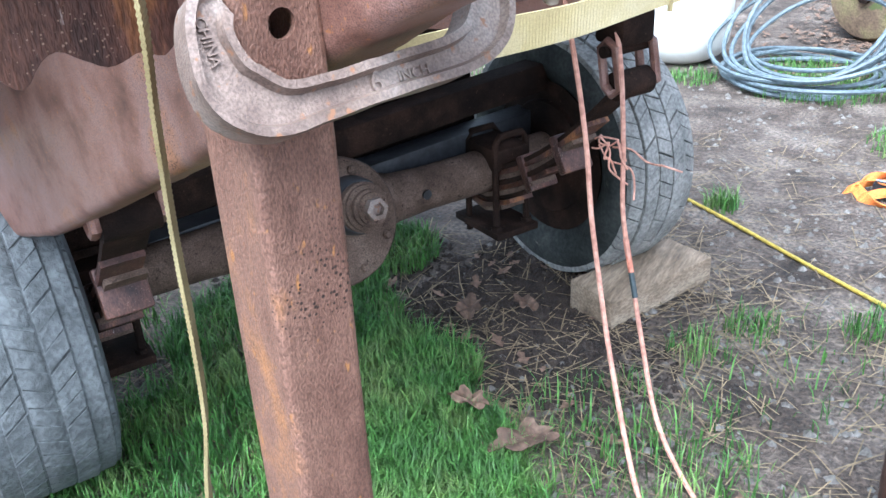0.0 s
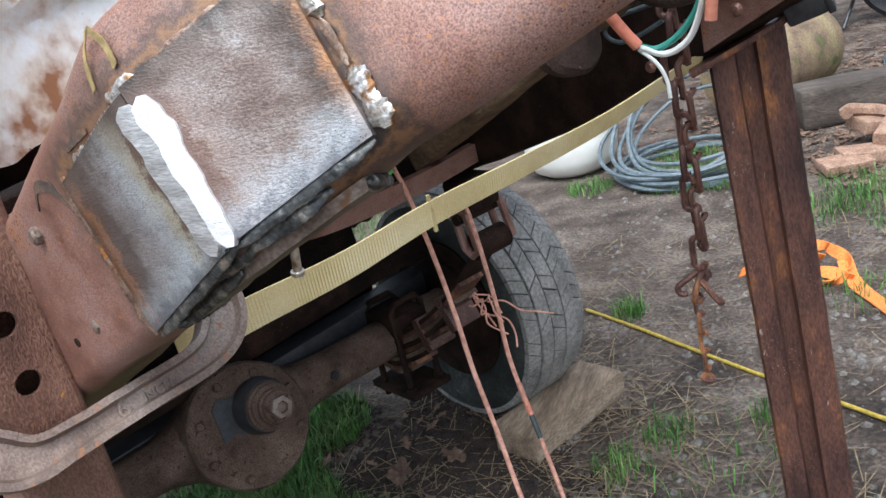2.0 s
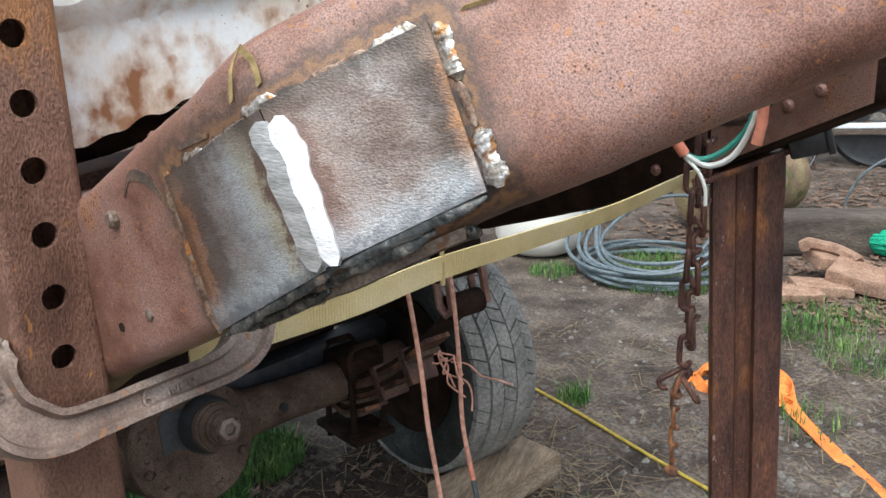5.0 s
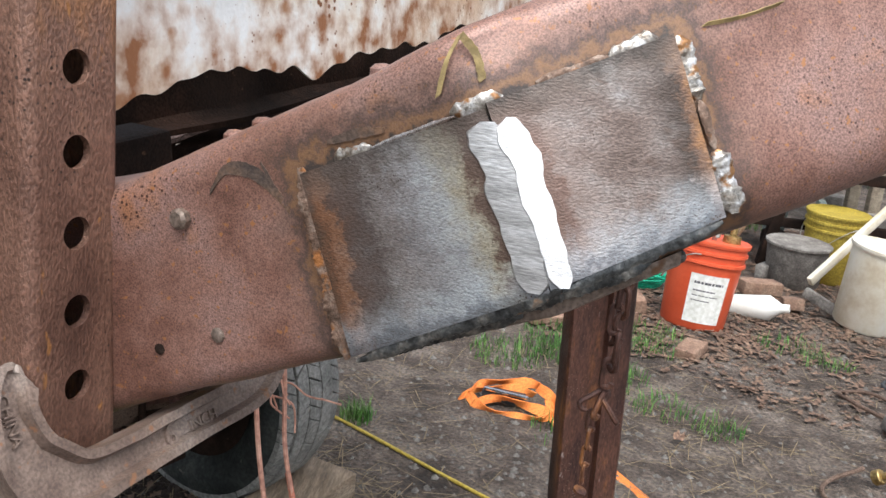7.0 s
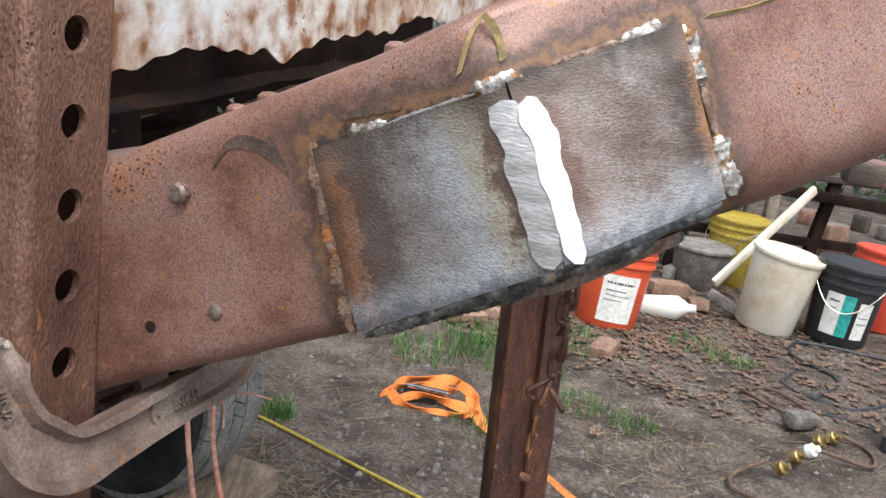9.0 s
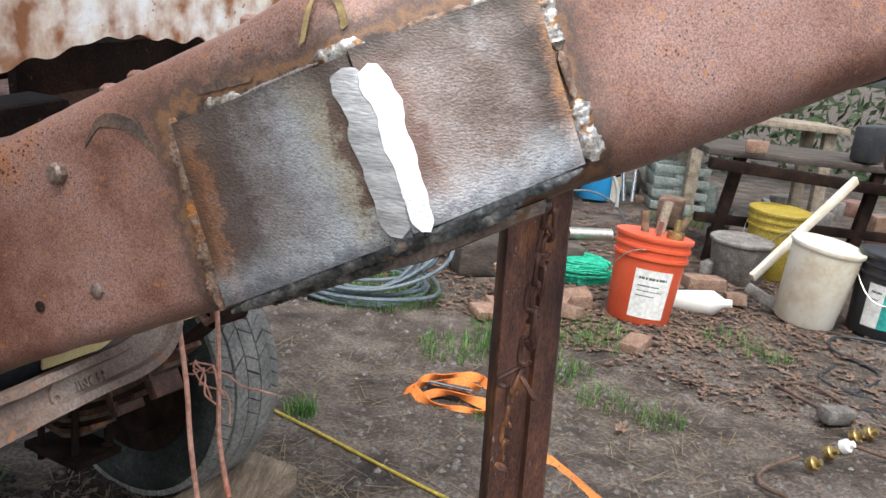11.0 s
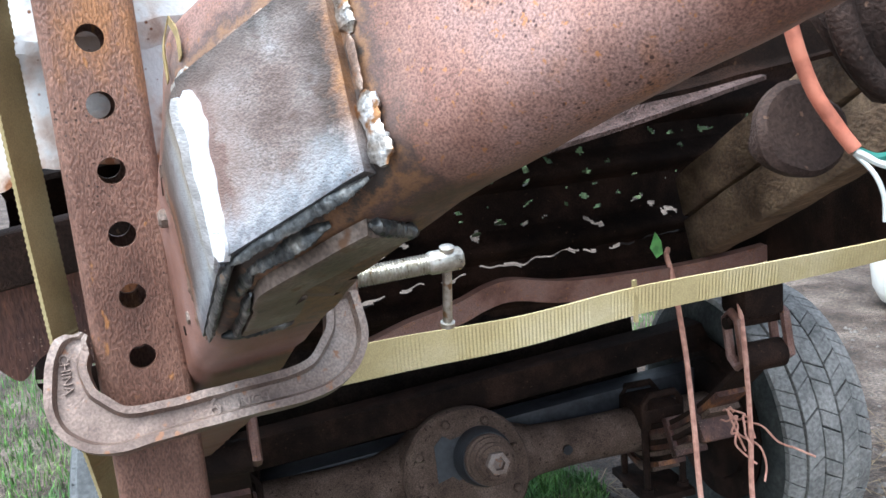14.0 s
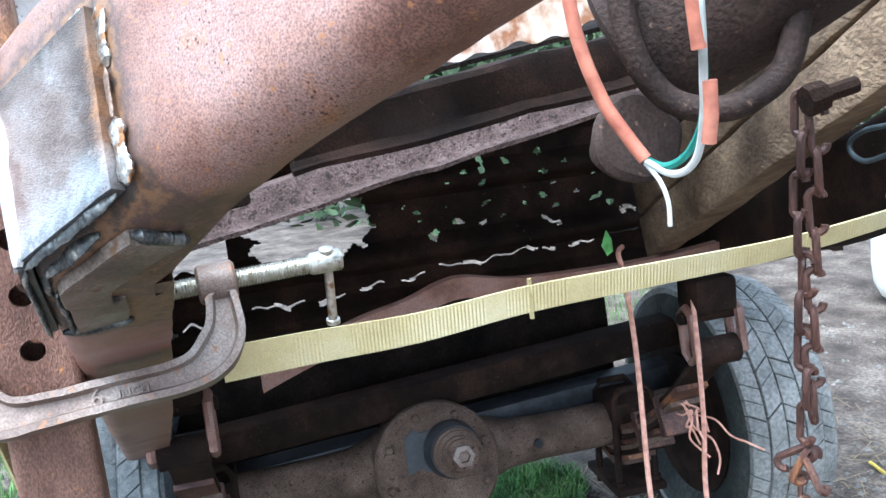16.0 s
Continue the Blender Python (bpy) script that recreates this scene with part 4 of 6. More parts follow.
part("pinion_collar", bm, BLACK, axle, "black greasy seal ring")
lathe_b = lathe(B(), [(0.046, 0.04), (0.046, 0.062), (0.042, 0.064), (0.042, 0.072), (0.034, 0.074), (0.034, 0.084), (0.029, 0.086), (0.029, 0.094)], axis_matrix(nose, PIN), 28)
part("pinion_flange", lathe_b, AXLE, axle, "stepped steel flange")
part("pinion_nut", lathe(B(), [(0.021, 0.09), (0.021, 0.11), (0.012, 0.112), (0.012, 0.10)], axis_matrix(nose, PIN), 6), CLAMP, axle, "hexagonal steel nut")
bm = B()
gp = [nose + PIN * 0.003 + LAT * u + PUP * v for u, v in ((-0.088, 0.034), (-0.07, 0.05), (-0.055, 0.04), (-0.03, 0.045), (-0.02, -0.03), (-0.05, -0.036), (-0.062, -0.026), (-0.09, -0.034))]
skin(bm, [gp, [p + PIN * 0.0015 for p in gp]])
part("grease_patch", bm, BLACK, axle, "black patch of old grease")
# black disc painted for the dark inside the breather hole
part("breather_hole_disc", lathe(B(), [(0.010, 0), (0.010, 0.004)], axis_matrix(DIFF + LAT * 0.215 + AX * 0.0465 + UP * 0.008, AX), 12), BLACK, axle)


def wheel(side, tread_mat, rim_mat, label):
    C = DIFF + LAT * (0.645 if side > 0 else -0.565) + AX * (0 if side > 0 else 0.02)
    C.z = 0.275
    M = axis_matrix(C, LAT * side)
    R, W = 0.278, 0.19
    prof = [(0.165, -W * 0.36), (0.18, -W * 0.44), (0.212, -W * 0.52), (0.24, -W * 0.51), (0.26, -W * 0.46), (R - 0.008, -W * 0.42), (R - 0.004, 0), (R - 0.008, W * 0.42), (0.26, W * 0.46), (0.24, W * 0.51), (0.212, W * 0.52), (0.18, W * 0.44), (0.165, W * 0.36)]
    wh = part("wheel", lathe(B(), [(0.172, -0.08), (0.165, -0.076), (0.158, -0.03), (0.1, 0.0), (0.06, -0.015), (0.055, -0.05), (0.02, -0.052), (0.02, 0.06), (0.1, 0.03), (0.158, 0.05), (0.172, 0.08)], M, 40), rim_mat, trailer, label)
    part("brake_drum", lathe(B(), [(0.02, -0.09), (0.125, -0.088), (0.132, -0.075), (0.132, -0.02), (0.1, 0.0)], M, 36), RUST_DARK, wh, "rust-caked brake drum")
    tyre = part("tyre", lathe(B(), prof, M, 64), RUBBER if side > 0 else OLD_TREAD, wh, "worn black rubber tyre" if side > 0 else "pale grey worn rubber tyre")
    # siped tread: crooked lugs in five rows, with narrow grooves between them
    bm, n = B(), 58
    rt0 = random.Random(31 + side)
    rows = ((-0.47, -0.30), (-0.285, -0.11), (-0.095, 0.095), (0.11, 0.285), (0.30, 0.47))
    for k in range(n):
        for j, (y0, y1) in enumerate(rows):
            a0 = 2 * math.pi * (k + 0.37 * j + rt0.uniform(-0.06, 0.06)) / n
            da = 2 * math.pi / n * 0.95
            sk = 2 * math.pi / n * (0.55, -0.8, 0.6, -0.8, 0.55)[j]
            top = R + 0.003 - (0.004 if j in (0, 4) else 0) - (0 if side > 0 else 0.006)
            edge = 0.006 if j in (0, 4) else 0
            ring = []
            for rr, g in ((R - 0.014, 0.0), (top - 0.001, 0.0), (top, 0.04)):
                y_0, y_1 = y0 + g * (y1 - y0), y1 - g * (y1 - y0)
                b0, b1 = a0 + g * da, a0 + da - g * da
                ring.append([M @ V(((rr - (edge if (j == 0) == (q == 0) and j in (0, 4) else 0)) * math.cos(a), (rr - (edge if (j == 0) == (q == 0) and j in (0, 4) else 0)) * math.sin(a), y * W)) for a, y, q in ((b0, y_0, 0), (b1, y_0, 0), (b1 + sk, y_1, 1), (b0 + sk, y_1, 1))])
            skin(bm, ring)
    part("tread", bm, tread_mat, tyre, "dusty zigzag tread blocks")
    return wh


wheel(1, TREAD, RUST_DARK, "rusty steel wheel with a worn tyre")
wheel(-1, OLD_TREAD, RUST_DARK, "rusty steel wheel with a pale worn tyre")


def spring(side):
    """A pack of leaves along the rail, shackled at the front, with its U-bolts."""
    C = DIFF + LAT * (0.42 if side > 0 else -0.42)
    C.z = 0.288

    def at(a, drop=0.0):
        return C + AX * a + UP * ((0.30 * a + a * a if a > 0 else a * a - 0.1 * a) - drop)
    sp = part("leaf_spring", ribbon(B(), [at(a) for a in np.linspace(-0.4, 0.385, 25)], [LAT * 0.03] * 25, 0.009), RUST_DARK, trailer, "rusty stack of spring leaves")
    for k in range(1, 9):
        f, b = 0.345 - 0.036 * k, 0.38 - 0.038 * k
        part("leaf", ribbon(B(), [at(a, 0.0115 * k) + LAT * 0.003 * (-1) ** k for a in np.linspace(-b, f, 17)], [LAT * 0.03] * 17, 0.0095), (RUST_DARK, RUST_LEG, AXLE)[k % 3], sp)
    for a in (-0.045, 0.055):
        pts = [at(a) + LAT * -0.04 + UP * -0.16, at(a) + LAT * -0.04 + UP * 0.05, at(a) + LAT * -0.028 + UP * 0.066, at(a) + LAT * 0.028 + UP * 0.066, at(a) + LAT * 0.04 + UP * 0.05, at(a) + LAT * 0.04 + UP * -0.16]
        part("u_bolt", tube(B(), pts, 0.0075, 8), RUST_DARK, sp, "bent rusty U-bolt")
        for q in (pts[0], pts[-1]):
            part("nut", lathe(B(), [(0.013, 0), (0.013, 0.014)], axis_matrix(q + UP * 0.015, UP), 6), RUST_DARK, sp)
    rot = Matrix.Rotation(math.atan2(AX.y, AX.x), 4, "Z")
    part("spring_pad", box(B(), (0.16, 0.11, 0.016), Matrix.Translation(at(0.0) + UP * -0.128) @ rot, 0.003), RUST_DARK, sp, "thick rusty clamping plate")
    part("saddle", box(B(), (0.13, 0.09, 0.05), Matrix.Translation(at(0.0) + UP * 0.035) @ rot, 0.008), RUST_DARK, sp, "rusty axle saddle block")
    for a in (0.14, 0.24):
        part("spring_clip", box(B(), (0.022, 0.07, 0.075), Matrix.Translation(at(a, 0.03)) @ rot @ Matrix.Rotation(-0.5, 4, "Y"), 0.004), RUST_LEG, sp, "steel band round the leaves")
    tip = at(0.385)
    part("spring_eye", lathe(B(), [(0.024, -0.036), (0.024, 0.036)], axis_matrix(tip, LAT), 18), RUST_DARK, sp)
    for d in (-0.042, 0.042):
        bm = B()
        tube(bm, [tip + LAT * d + AX * -0.018, tip + LAT * d + UP * 0.062 + AX * -0.03, tip + LAT * d + UP * 0.074 + AX * -0.014, tip + LAT * d + UP * 0.066 + AX * 0.004, tip + LAT * d + AX * 0.018, tip + LAT * d + UP * -0.012, tip + LAT * d + AX * -0.018], 0.008, 8)
        part("shackle", bm, RUST, sp, "rusty shackle link")
    part("shackle_pin", lathe(B(), [(0.01, -0.055), (0.01, 0.055)], axis_matrix(tip + UP * 0.058 + AX * -0.012, LAT), 12), RUST_DARK, sp)
    part("hanger", box(B(), (0.07, 0.075, 0.06), Matrix.Translation(tip + UP * 0.095 + AX * -0.02) @ rot, 0.01), RUST_DARK, sp, "rusty spring hanger")
    return sp


spring(1)
spring(-1)
# twine tied round the far spring
rt = random.Random(8)
twine = thing("baling_twine", DIFF + LAT * 0.41 + AX * 0.355 + UP * 0.175, "frayed orange baling twine tied round the spring", "twine")
for k in range(6):
    a = DIFF + LAT * 0.41 + AX * 0.355 + UP * 0.175
    pts = [a + V((rt.uniform(-0.02, 0.02), rt.uniform(-0.05, -0.03), rt.uniform(-0.02, 0.02)))]
    for j in range(5):
        pts.append(pts[-1] + V((rt.uniform(-0.005, 0.035), rt.uniform(-0.015, 0.01), rt.uniform(-0.03, 0.012))))
    part("strand", tube(B(), curve(pts, 4), 0.0018, 5), PINK_WIRE, twine)

# ---- perforated post ----
HX, HY = -0.142, 0.022
POST_W = 0.056


def perforated_post():
    """A square tube on end, with a row of real holes through two walls."""
    post = thing("perforated_post", (HX - 0.03, HY + 0.01, 0), "square rusty steel post with punched holes, clamped to the rail", "post")
    nx, ny = V((0.95, -0.31, 0)), V((0.31, 0.95, 0))
    c = V((HX, HY, 0)) - nx * POST_W / 2
    pitch, r = 0.0393, 0.0082
    zs = [0.880 + pitch * k for k in range(12)]
    h, wall, cr = POST_W / 2, 0.004, 0.006

    def side(bm, out, along, o, holes):
        """One wall: a strip of cells, each a square with a round hole."""
        def P(u, z, d):
            return c + out * (h - d) + along * u + UP * z
        w = h - cr
        bands = [(0.0, zs[0] - pitch / 2, False)] + [(z - pitch / 2, z + pitch / 2, True) for z in zs] + [(zs[-1] + pitch / 2, 1.45, False)]
        for z0, z1, cut in bands:
            if cut and holes:
                n, zc = 24, (z0 + z1) / 2
                for d in (0, wall):
                    ring_i, ring_o = [], []
                    for k in range(n):
                        a = 2 * math.pi * (k + 0.5) / n
                        ca, sa = math.cos(a), math.sin(a)
                        s = min(w / abs(ca), (pitch / 2) / abs(sa))
                        ring_i.append(bm.verts.new(P(r * ca, zc + r * sa, d)))
                        ring_o.append(bm.verts.new(P(s * ca, zc + s * sa, d)))
                    for k in range(n):
                        j = (k + 1) % n
                        bm.faces.new((ring_i[k], ring_i[j], ring_o[j], ring_o[k]))
                    # corner fillers
                    for su in (-1, 1):
                        for sv in (-1, 1):
                            near = sorted(ring_o, key=lambda v: (v.co - P(su * w, zc + sv * pitch / 2, d)).length)[:2]
                            bm.faces.new((near[0], near[1], bm.verts.new(P(su * w, zc + sv * pitch / 2, d))))
                    if d == 0:
                        front = ring_i
                for k in range(n):
                    j = (k + 1) % n
                    bm.faces.new((front[k], front[j], ring_i[j], ring_i[k]))
            else:
                for d in (0, wall):
                    bm.faces.new([bm.verts.new(P(u, z, d)) for u, z in ((-w, z0), (w, z0), (w, z1), (-w, z1))])

    bm = B()
    for out, along, holes in ((nx, ny, True), (-nx, -ny, True), (ny, -nx, False), (-ny, nx, False)):
        side(bm, out, along, 0, holes)
    for sx in (-1, 1):
        for sy in (-1, 1):
            q = c + nx * sx * (h - cr) + ny * sy * (h - cr)
            arc = [q + nx * sx * cr * math.cos(a) + ny * sy * cr * math.sin(a) for a in np.linspace(0, math.pi / 2, 5)]
            arc2 = [q + nx * sx * (cr - wall) * math.cos(a) + ny * sy * (cr - wall) * math.sin(a) for a in np.linspace(0, math.pi / 2, 5)]
            for arcs in (arc, arc2):
                skin(bm, [[p for p in arcs], [p + UP * 1.45 for p in arcs]], closed=False)
    part("post_tube", bm, RUST_POST, post)
    return post


perforated_post()

# ---- C-clamp ----
CA = V((-0.135, -0.012, 0.847))
CD = V((0.38, 0.92, 0.03)).normalized()


def clamp():
    base = CA + CD * 0.09
    cl = thing("c_clamp", base, "weathered six-inch cast C-clamp holding the post to the rail", "clamp")
    cz = (UP - CD * UP.dot(CD)).normalized()
    cx = CD.cross(cz).normalized()
    cz = (cz * 0.9 - cx * 0.44).normalized()
    cx = CD.cross(cz).normalized()

    def at(s, h, w=0.0):
        return CA + CD * s + cz * h + cx * w
    # outline of the frame: fixed jaw, spine, screw jaw
    mid = [(-0.001, 0.058), (-0.010, 0.048), (-0.0145, 0.032), (-0.011, 0.010), (0.006, -0.004), (0.03, -0.006), (0.08, -0.004), (0.12, -0.003), (0.142, 0.004), (0.156, 0.02), (0.159, 0.04), (0.158, 0.056)]
    path = curve([at(s, h) for s, h in mid], 6)
    bm = B()
    n = len(path)
    rings = []
    for i, p in enumerate(path):
        d = (path[min(i + 1, n - 1)] - path[max(i - 1, 0)]).normalized()
        inn = d.cross(cx).normalized()
        u = i / (n - 1)
        deep = 0.0112 + 0.006 * math.exp(-((u - 0.3) / 0.1) ** 2) + 0.004 * math.exp(-((u - 0.78) / 0.1) ** 2)
        if u < 0.04 or u > 0.96:
            deep *= 0.7
        close = min(1.0, 0.3 + u * 9)
        deep *= close
        rim, web, th = 0.0105 * close, 0.0042 * close, 0.0048 * close
        prof = [(deep, -rim), (deep, rim), (deep - th, rim), (deep - th - 0.002, web), (-deep + th + 0.002, web), (-deep + th, rim), (-deep, rim), (-deep, -rim), (-deep + th, -rim), (-deep + th + 0.002, -web), (deep - th - 0.002, -web), (deep - th, -rim)]
        rings.append([p + inn * a + cx * b for a, b in prof])
    skin(bm, rings)
    part("frame", roughen(bm, 0.0006, 60), CLAMP, cl, "cast iron frame with raised rims")
    hub = at(0.158, 0.060)
    part("screw_boss", lathe(B(), [(0.012, -0.014), (0.0145, -0.012), (0.0145, 0.012), (0.012, 0.014)], axis_matrix(hub, CD), 20), CLAMP, cl)
    bm = B()
    prof, z = [], -0.05
    while z < 0.07:
        prof += [(0.0062, z), (0.0075, z + 0.0011)]
        z += 0.0022
    lathe(bm, prof, axis_matrix(hub, CD), 16)
    sc = part("screw", bm, ZINC, cl, "threaded plated steel screw")
    tip = hub + CD * 0.082
    part("screw_head", lathe(B(), [(0.007, -0.014), (0.0085, -0.012), (0.0085, 0.009), (0.007, 0.011)], axis_matrix(tip, CD), 16), ZINC, sc, "bright round screw head")
    hd = (UP * -1 + V((-0.25, 0.12, 0))).normalized()
    hb = B()
    lathe(hb, [(0.002, -0.012), (0.0055, -0.0105), (0.0055, -0.007), (0.0036, -0.0065), (0.0036, 0.05), (0.0055, 0.0505), (0.0055, 0.054), (0.002, 0.056)], axis_matrix(tip, hd), 12)
    part("handle", hb, ZINC, sc, "sliding tommy bar")
    part("swivel_pad", lathe(B(), [(0.008, -0.01), (0.014, -0.004), (0.014, 0.002)], axis_matrix(hub - CD * 0.052, CD), 18), CLAMP, sc)
    # raised size marking
    for text, s, h0, size, fx, fz in (("6", 0.062, -0.0105, 0.017, CD, cz), ("INCH", 0.08, -0.0085, 0.0085, CD, cz), ("CHINA", -0.0175, 0.047, 0.008, -cz, CD)):
        cu = bpy.data.curves.new("size_mark", "FONT")
        cu.body, cu.size, cu.extrude = text, size, 0.0014
        tmp = bpy.data.objects.new("tmp", cu)
        me = bpy.data.meshes.new_from_object(tmp)
        bpy.data.objects.remove(tmp)
        p = at(s, h0, 0)
        n = fx.cross(fz)
        m = Matrix(((fx.x, fz.x, n.x, p.x), (fx.y, fz.y, n.y, p.y), (fx.z, fz.z, n.z, p.z), (0, 0, 0, 1)))
        me.transform(Matrix.Translation(n * 0.0048) @ m)
        me.transform(Matrix.Translation(-base))
        me.materials.append(CLAMP)
        ob = new("size_mark", me)
        ob.parent = cl
        tagged(ob, "raised cast lettering")


clamp()

# ---- support post under the far rail ----
def support_post():
    base = V((0.215, 0.825, 0))
    sp = thing("support_post", base, "streaked rusty steel channel standing as a prop under the far rail", "post")
    a, b = V((0.98, 0.17, 0)), V((-0.17, 0.98, 0))
    prof = [(-0.042, -0.022), (-0.015, -0.022), (-0.012, -0.008), (0.008, -0.008), (0.011, -0.022), (0.042, -0.022), (0.045, -0.018), (0.045, 0.03), (-0.045, 0.03), (-0.045, -0.018)]
    rings = []
    for z in np.linspace(0, 0.868, 30):
        cc = base + a * (-0.042 * z / 0.868 + 0.024)
        top = 0.02 * max(0, (z - 0.8) / 0.068)
        rings.append([cc + a * x + b * y + UP * (z + (top if x > 0 else 0)) for x, y in prof])
    part("channel", roughen(skin_b(rings), 0.0012, 30), RUST_LEG, sp)
    part("cap_plate", box(B(), (0.13, 0.075, 0.008), Matrix.Translation(base + UP * 0.877 + a * -0.025) @ Matrix.Rotation(radians(10), 4, "Z") @ Matrix.Rotation(radians(-22), 4, "Y"), 0.002), RUST_LEG, sp, "bent rusty top plate")


def skin_b(rings):
    bm = B()
    skin(bm, rings)
    return bm


support_post()
# trailer plug near the post top
conn = thing("trailer_plug", (0.262, 0.80, 0.91), "black plastic trailer plug hanging under the rail", "plug")
part("housing", box(B(), (0.045, 0.03, 0.036), Matrix.Translation((0.268, 0.795, 0.912)) @ Matrix.Rotation(radians(-15), 4, "Y"), 0.004), BLACK, conn)
part("flap", box(B(), (0.008, 0.034, 0.04), Matrix.Translation((0.292, 0.795, 0.918)) @ Matrix.Rotation(radians(-15), 4, "Y"), 0.002), BLACK, conn)
part("lead", tube(B(), curve([(0.25, 0.8, 0.906), (0.235, 0.802, 0.905), (0.22, 0.80, 0.925), (0.225, 0.79, 0.95)]), 0.004), BLACK, conn)

# ---- webbing straps ----
bm = B()
pts = curve([(-0.172, 0.168, 0.820), (-0.14, 0.235, 0.822), (-0.1, 0.32, 0.823), (-0.055, 0.414, 0.832), (0.001, 0.527, 0.836), (0.06, 0.66, 0.84), (0.12, 0.785, 0.856), (0.15, 0.80, 0.868)], 10)
pts = ribbed(pts, 0.0017)
n = len(pts)
ribbon(bm, pts, [(UP * (1 - 0.25 * k / n) + V((0.25 * k / n, -0.12 * k / n, 0))) * (0.0152 - 0.0035 * k / n) for k in range(n)], (0.0016, 0.0028))
strap = thing("webbing_strap", (-0.055, 0.414, 0.832), "yellow ribbed webbing strap stretched from clamp to far rail", "strap")
part("webbing", bm, WEB, strap)
sm = min(range(n), key=lambda k: (pts[k] - V((-0.055, 0.414, 0.832))).length)
part("stitch_line", ribbon(B(), pts[sm - 1:sm + 2], [UP * 0.0185] * 3, 0.0036), WEB_DARK, strap, "dark worn stitch across the webbing")
bm = B()
pts = curve([(-0.203, -0.012, 1.25), (-0.212, -0.008, 1.06), (-0.217, -0.001, 0.9), (-0.236, 0.010, 0.82), (-0.262, 0.028, 0.73), (-0.266, 0.03, 0.65), (-0.271, 0.03, 0.58), (-0.286, 0.03, 0.50), (-0.292, 0.032, 0.38), (-0.292, 0.034, 0.26)], 10)
pts = ribbed(pts, 0.0022)
n = len(pts)
ribbon(bm, pts, [V((-0.68, 0.73, 0)) * 0.0165 for k in range(n)], (0.0018, 0.0032))
solo("hanging_strap", bm, WEB_DARK, (-0.222, -0.005, 0.92), "olive-yellow ribbed webbing strap hanging beside the post", "strap")

# ---- wires hanging at the far spring ----
def hanging_wire(pts, mat, label, tape=None):
    w = thing("hanging_wire", pts[-1], label, "wire", "hanging wires")
    part("cable", tube(B(), curve(pts, 8), 0.0042, 7), mat, w)
    if tape:
        part("tape_wrap", tube(B(), curve(tape, 4), 0.0052, 8), TAPE, w, "dark tape wrap")
        part("red_sleeve", tube(B(), curve([V(tape[0]), V(tape[0]) + (V(tape[0]) - V(tape[-1])) * 1.3], 4), 0.0052, 8), RED_WIRE, w, "red cable sleeve")


hanging_wire([(-0.40, 0.965, 0.735), (-0.372, 0.921, 0.735), (-0.358, 0.915, 0.70), (-0.327, 0.893, 0.60), (-0.298, 0.864, 0.50), (-0.282, 0.85, 0.40), (-0.263, 0.842, 0.30), (-0.228, 0.803, 0.20), (-0.17, 0.74, 0.07), (-0.12, 0.68, 0.012), (-0.05, 0.61, 0.006)], PINK_WIRE, "salmon-coloured cable hanging down to the grass")
hanging_wire([(-0.345, 1.06, 0.64), (-0.325, 1.04, 0.65), (-0.308, 1.02, 0.62), (-0.295, 1.008, 0.55), (-0.285, 0.999, 0.45), (-0.274, 0.98, 0.35), (-0.245, 0.955, 0.25), (-0.21, 0.92, 0.15), (-0.15, 0.84, 0.05), (-0.07, 0.75, 0.012), (0.03, 0.65, 0.006)], PINK_WIRE, "salmon-coloured cable with dark tape hanging to the grass", [(-0.246, 0.956, 0.253), (-0.232, 0.943, 0.213)])

# ---- chain ----
def chain():
    ch = thing("safety_chain", (0.172, 0.462, 0.72), "rusty doubled steel safety chain hanging from a bolt", "chain")
    def link(p, d, turn, L=0.036, W=0.0165, r=0.003):
        z = V(d).normalized()
        m = axis_matrix(p, z, (0.3, 1, 0.2)) @ pose(0, 0, 0, 0, 0, turn)
        pts = []
        for k in range(17):
            a = 2 * math.pi * k / 16
            x, zz = (W / 2 - r) * math.cos(a), (W / 2 - r) * math.sin(a)
            zz += (L - W) / 2 * (1 if zz >= 0 else -1)
            pts.append(m @ V((x, 0, zz)))
        part("link", tube(B(), pts, r, 7), RUST_LEG, ch)
    top = V((0.186, 0.455, 0.985))
    n = 9
    for k in range(n):
        z = top.z - k * 0.0285
        link(V((0.179 + 0.003 * math.sin(k * 2), 0.458, z)), (0.03, 0.02, 1), 90 * (k % 2) + 10)
    for k in range(8):
        z = top.z - 0.012 - k * 0.0285
        link(V((0.189 - 0.0011 * k, 0.462, z)), (-0.05, 0, 1), 90 * (k % 2) + 55)
    for k in range(3):
        link(V((0.176 + 0.008 * (k - 1), 0.46, 0.726 - 0.004 * k)), (0.8 - 0.6 * k, 0.2, 0.5), 60 * k)
    for k in range(4):
        link(V((0.170, 0.468, 0.70 - k * 0.020)), (0.02, 0, 1), 90 * (k % 2), 0.027, 0.012, 0.0022)
    part("hook_plate", lathe(B(), [(0.007, -0.0015), (0.007, 0.0015)], axis_matrix(V((0.169, 0.466, 0.621)), (0.3, -0.2, 1)), 14), RUST_LEG, ch, "rusty end plate")
    part("hanger_bolt", lathe(B(), [(0.0105, -0.008), (0.0115, -0.004), (0.0105, 0.006), (0.006, 0.008), (0.006, 0.03)], axis_matrix(V((0.19, 0.458, 0.995)), (0.5, 0.8, 0.2)), 8), RUST_DARK, ch, "rusty bolt carrying the chain")


chain()

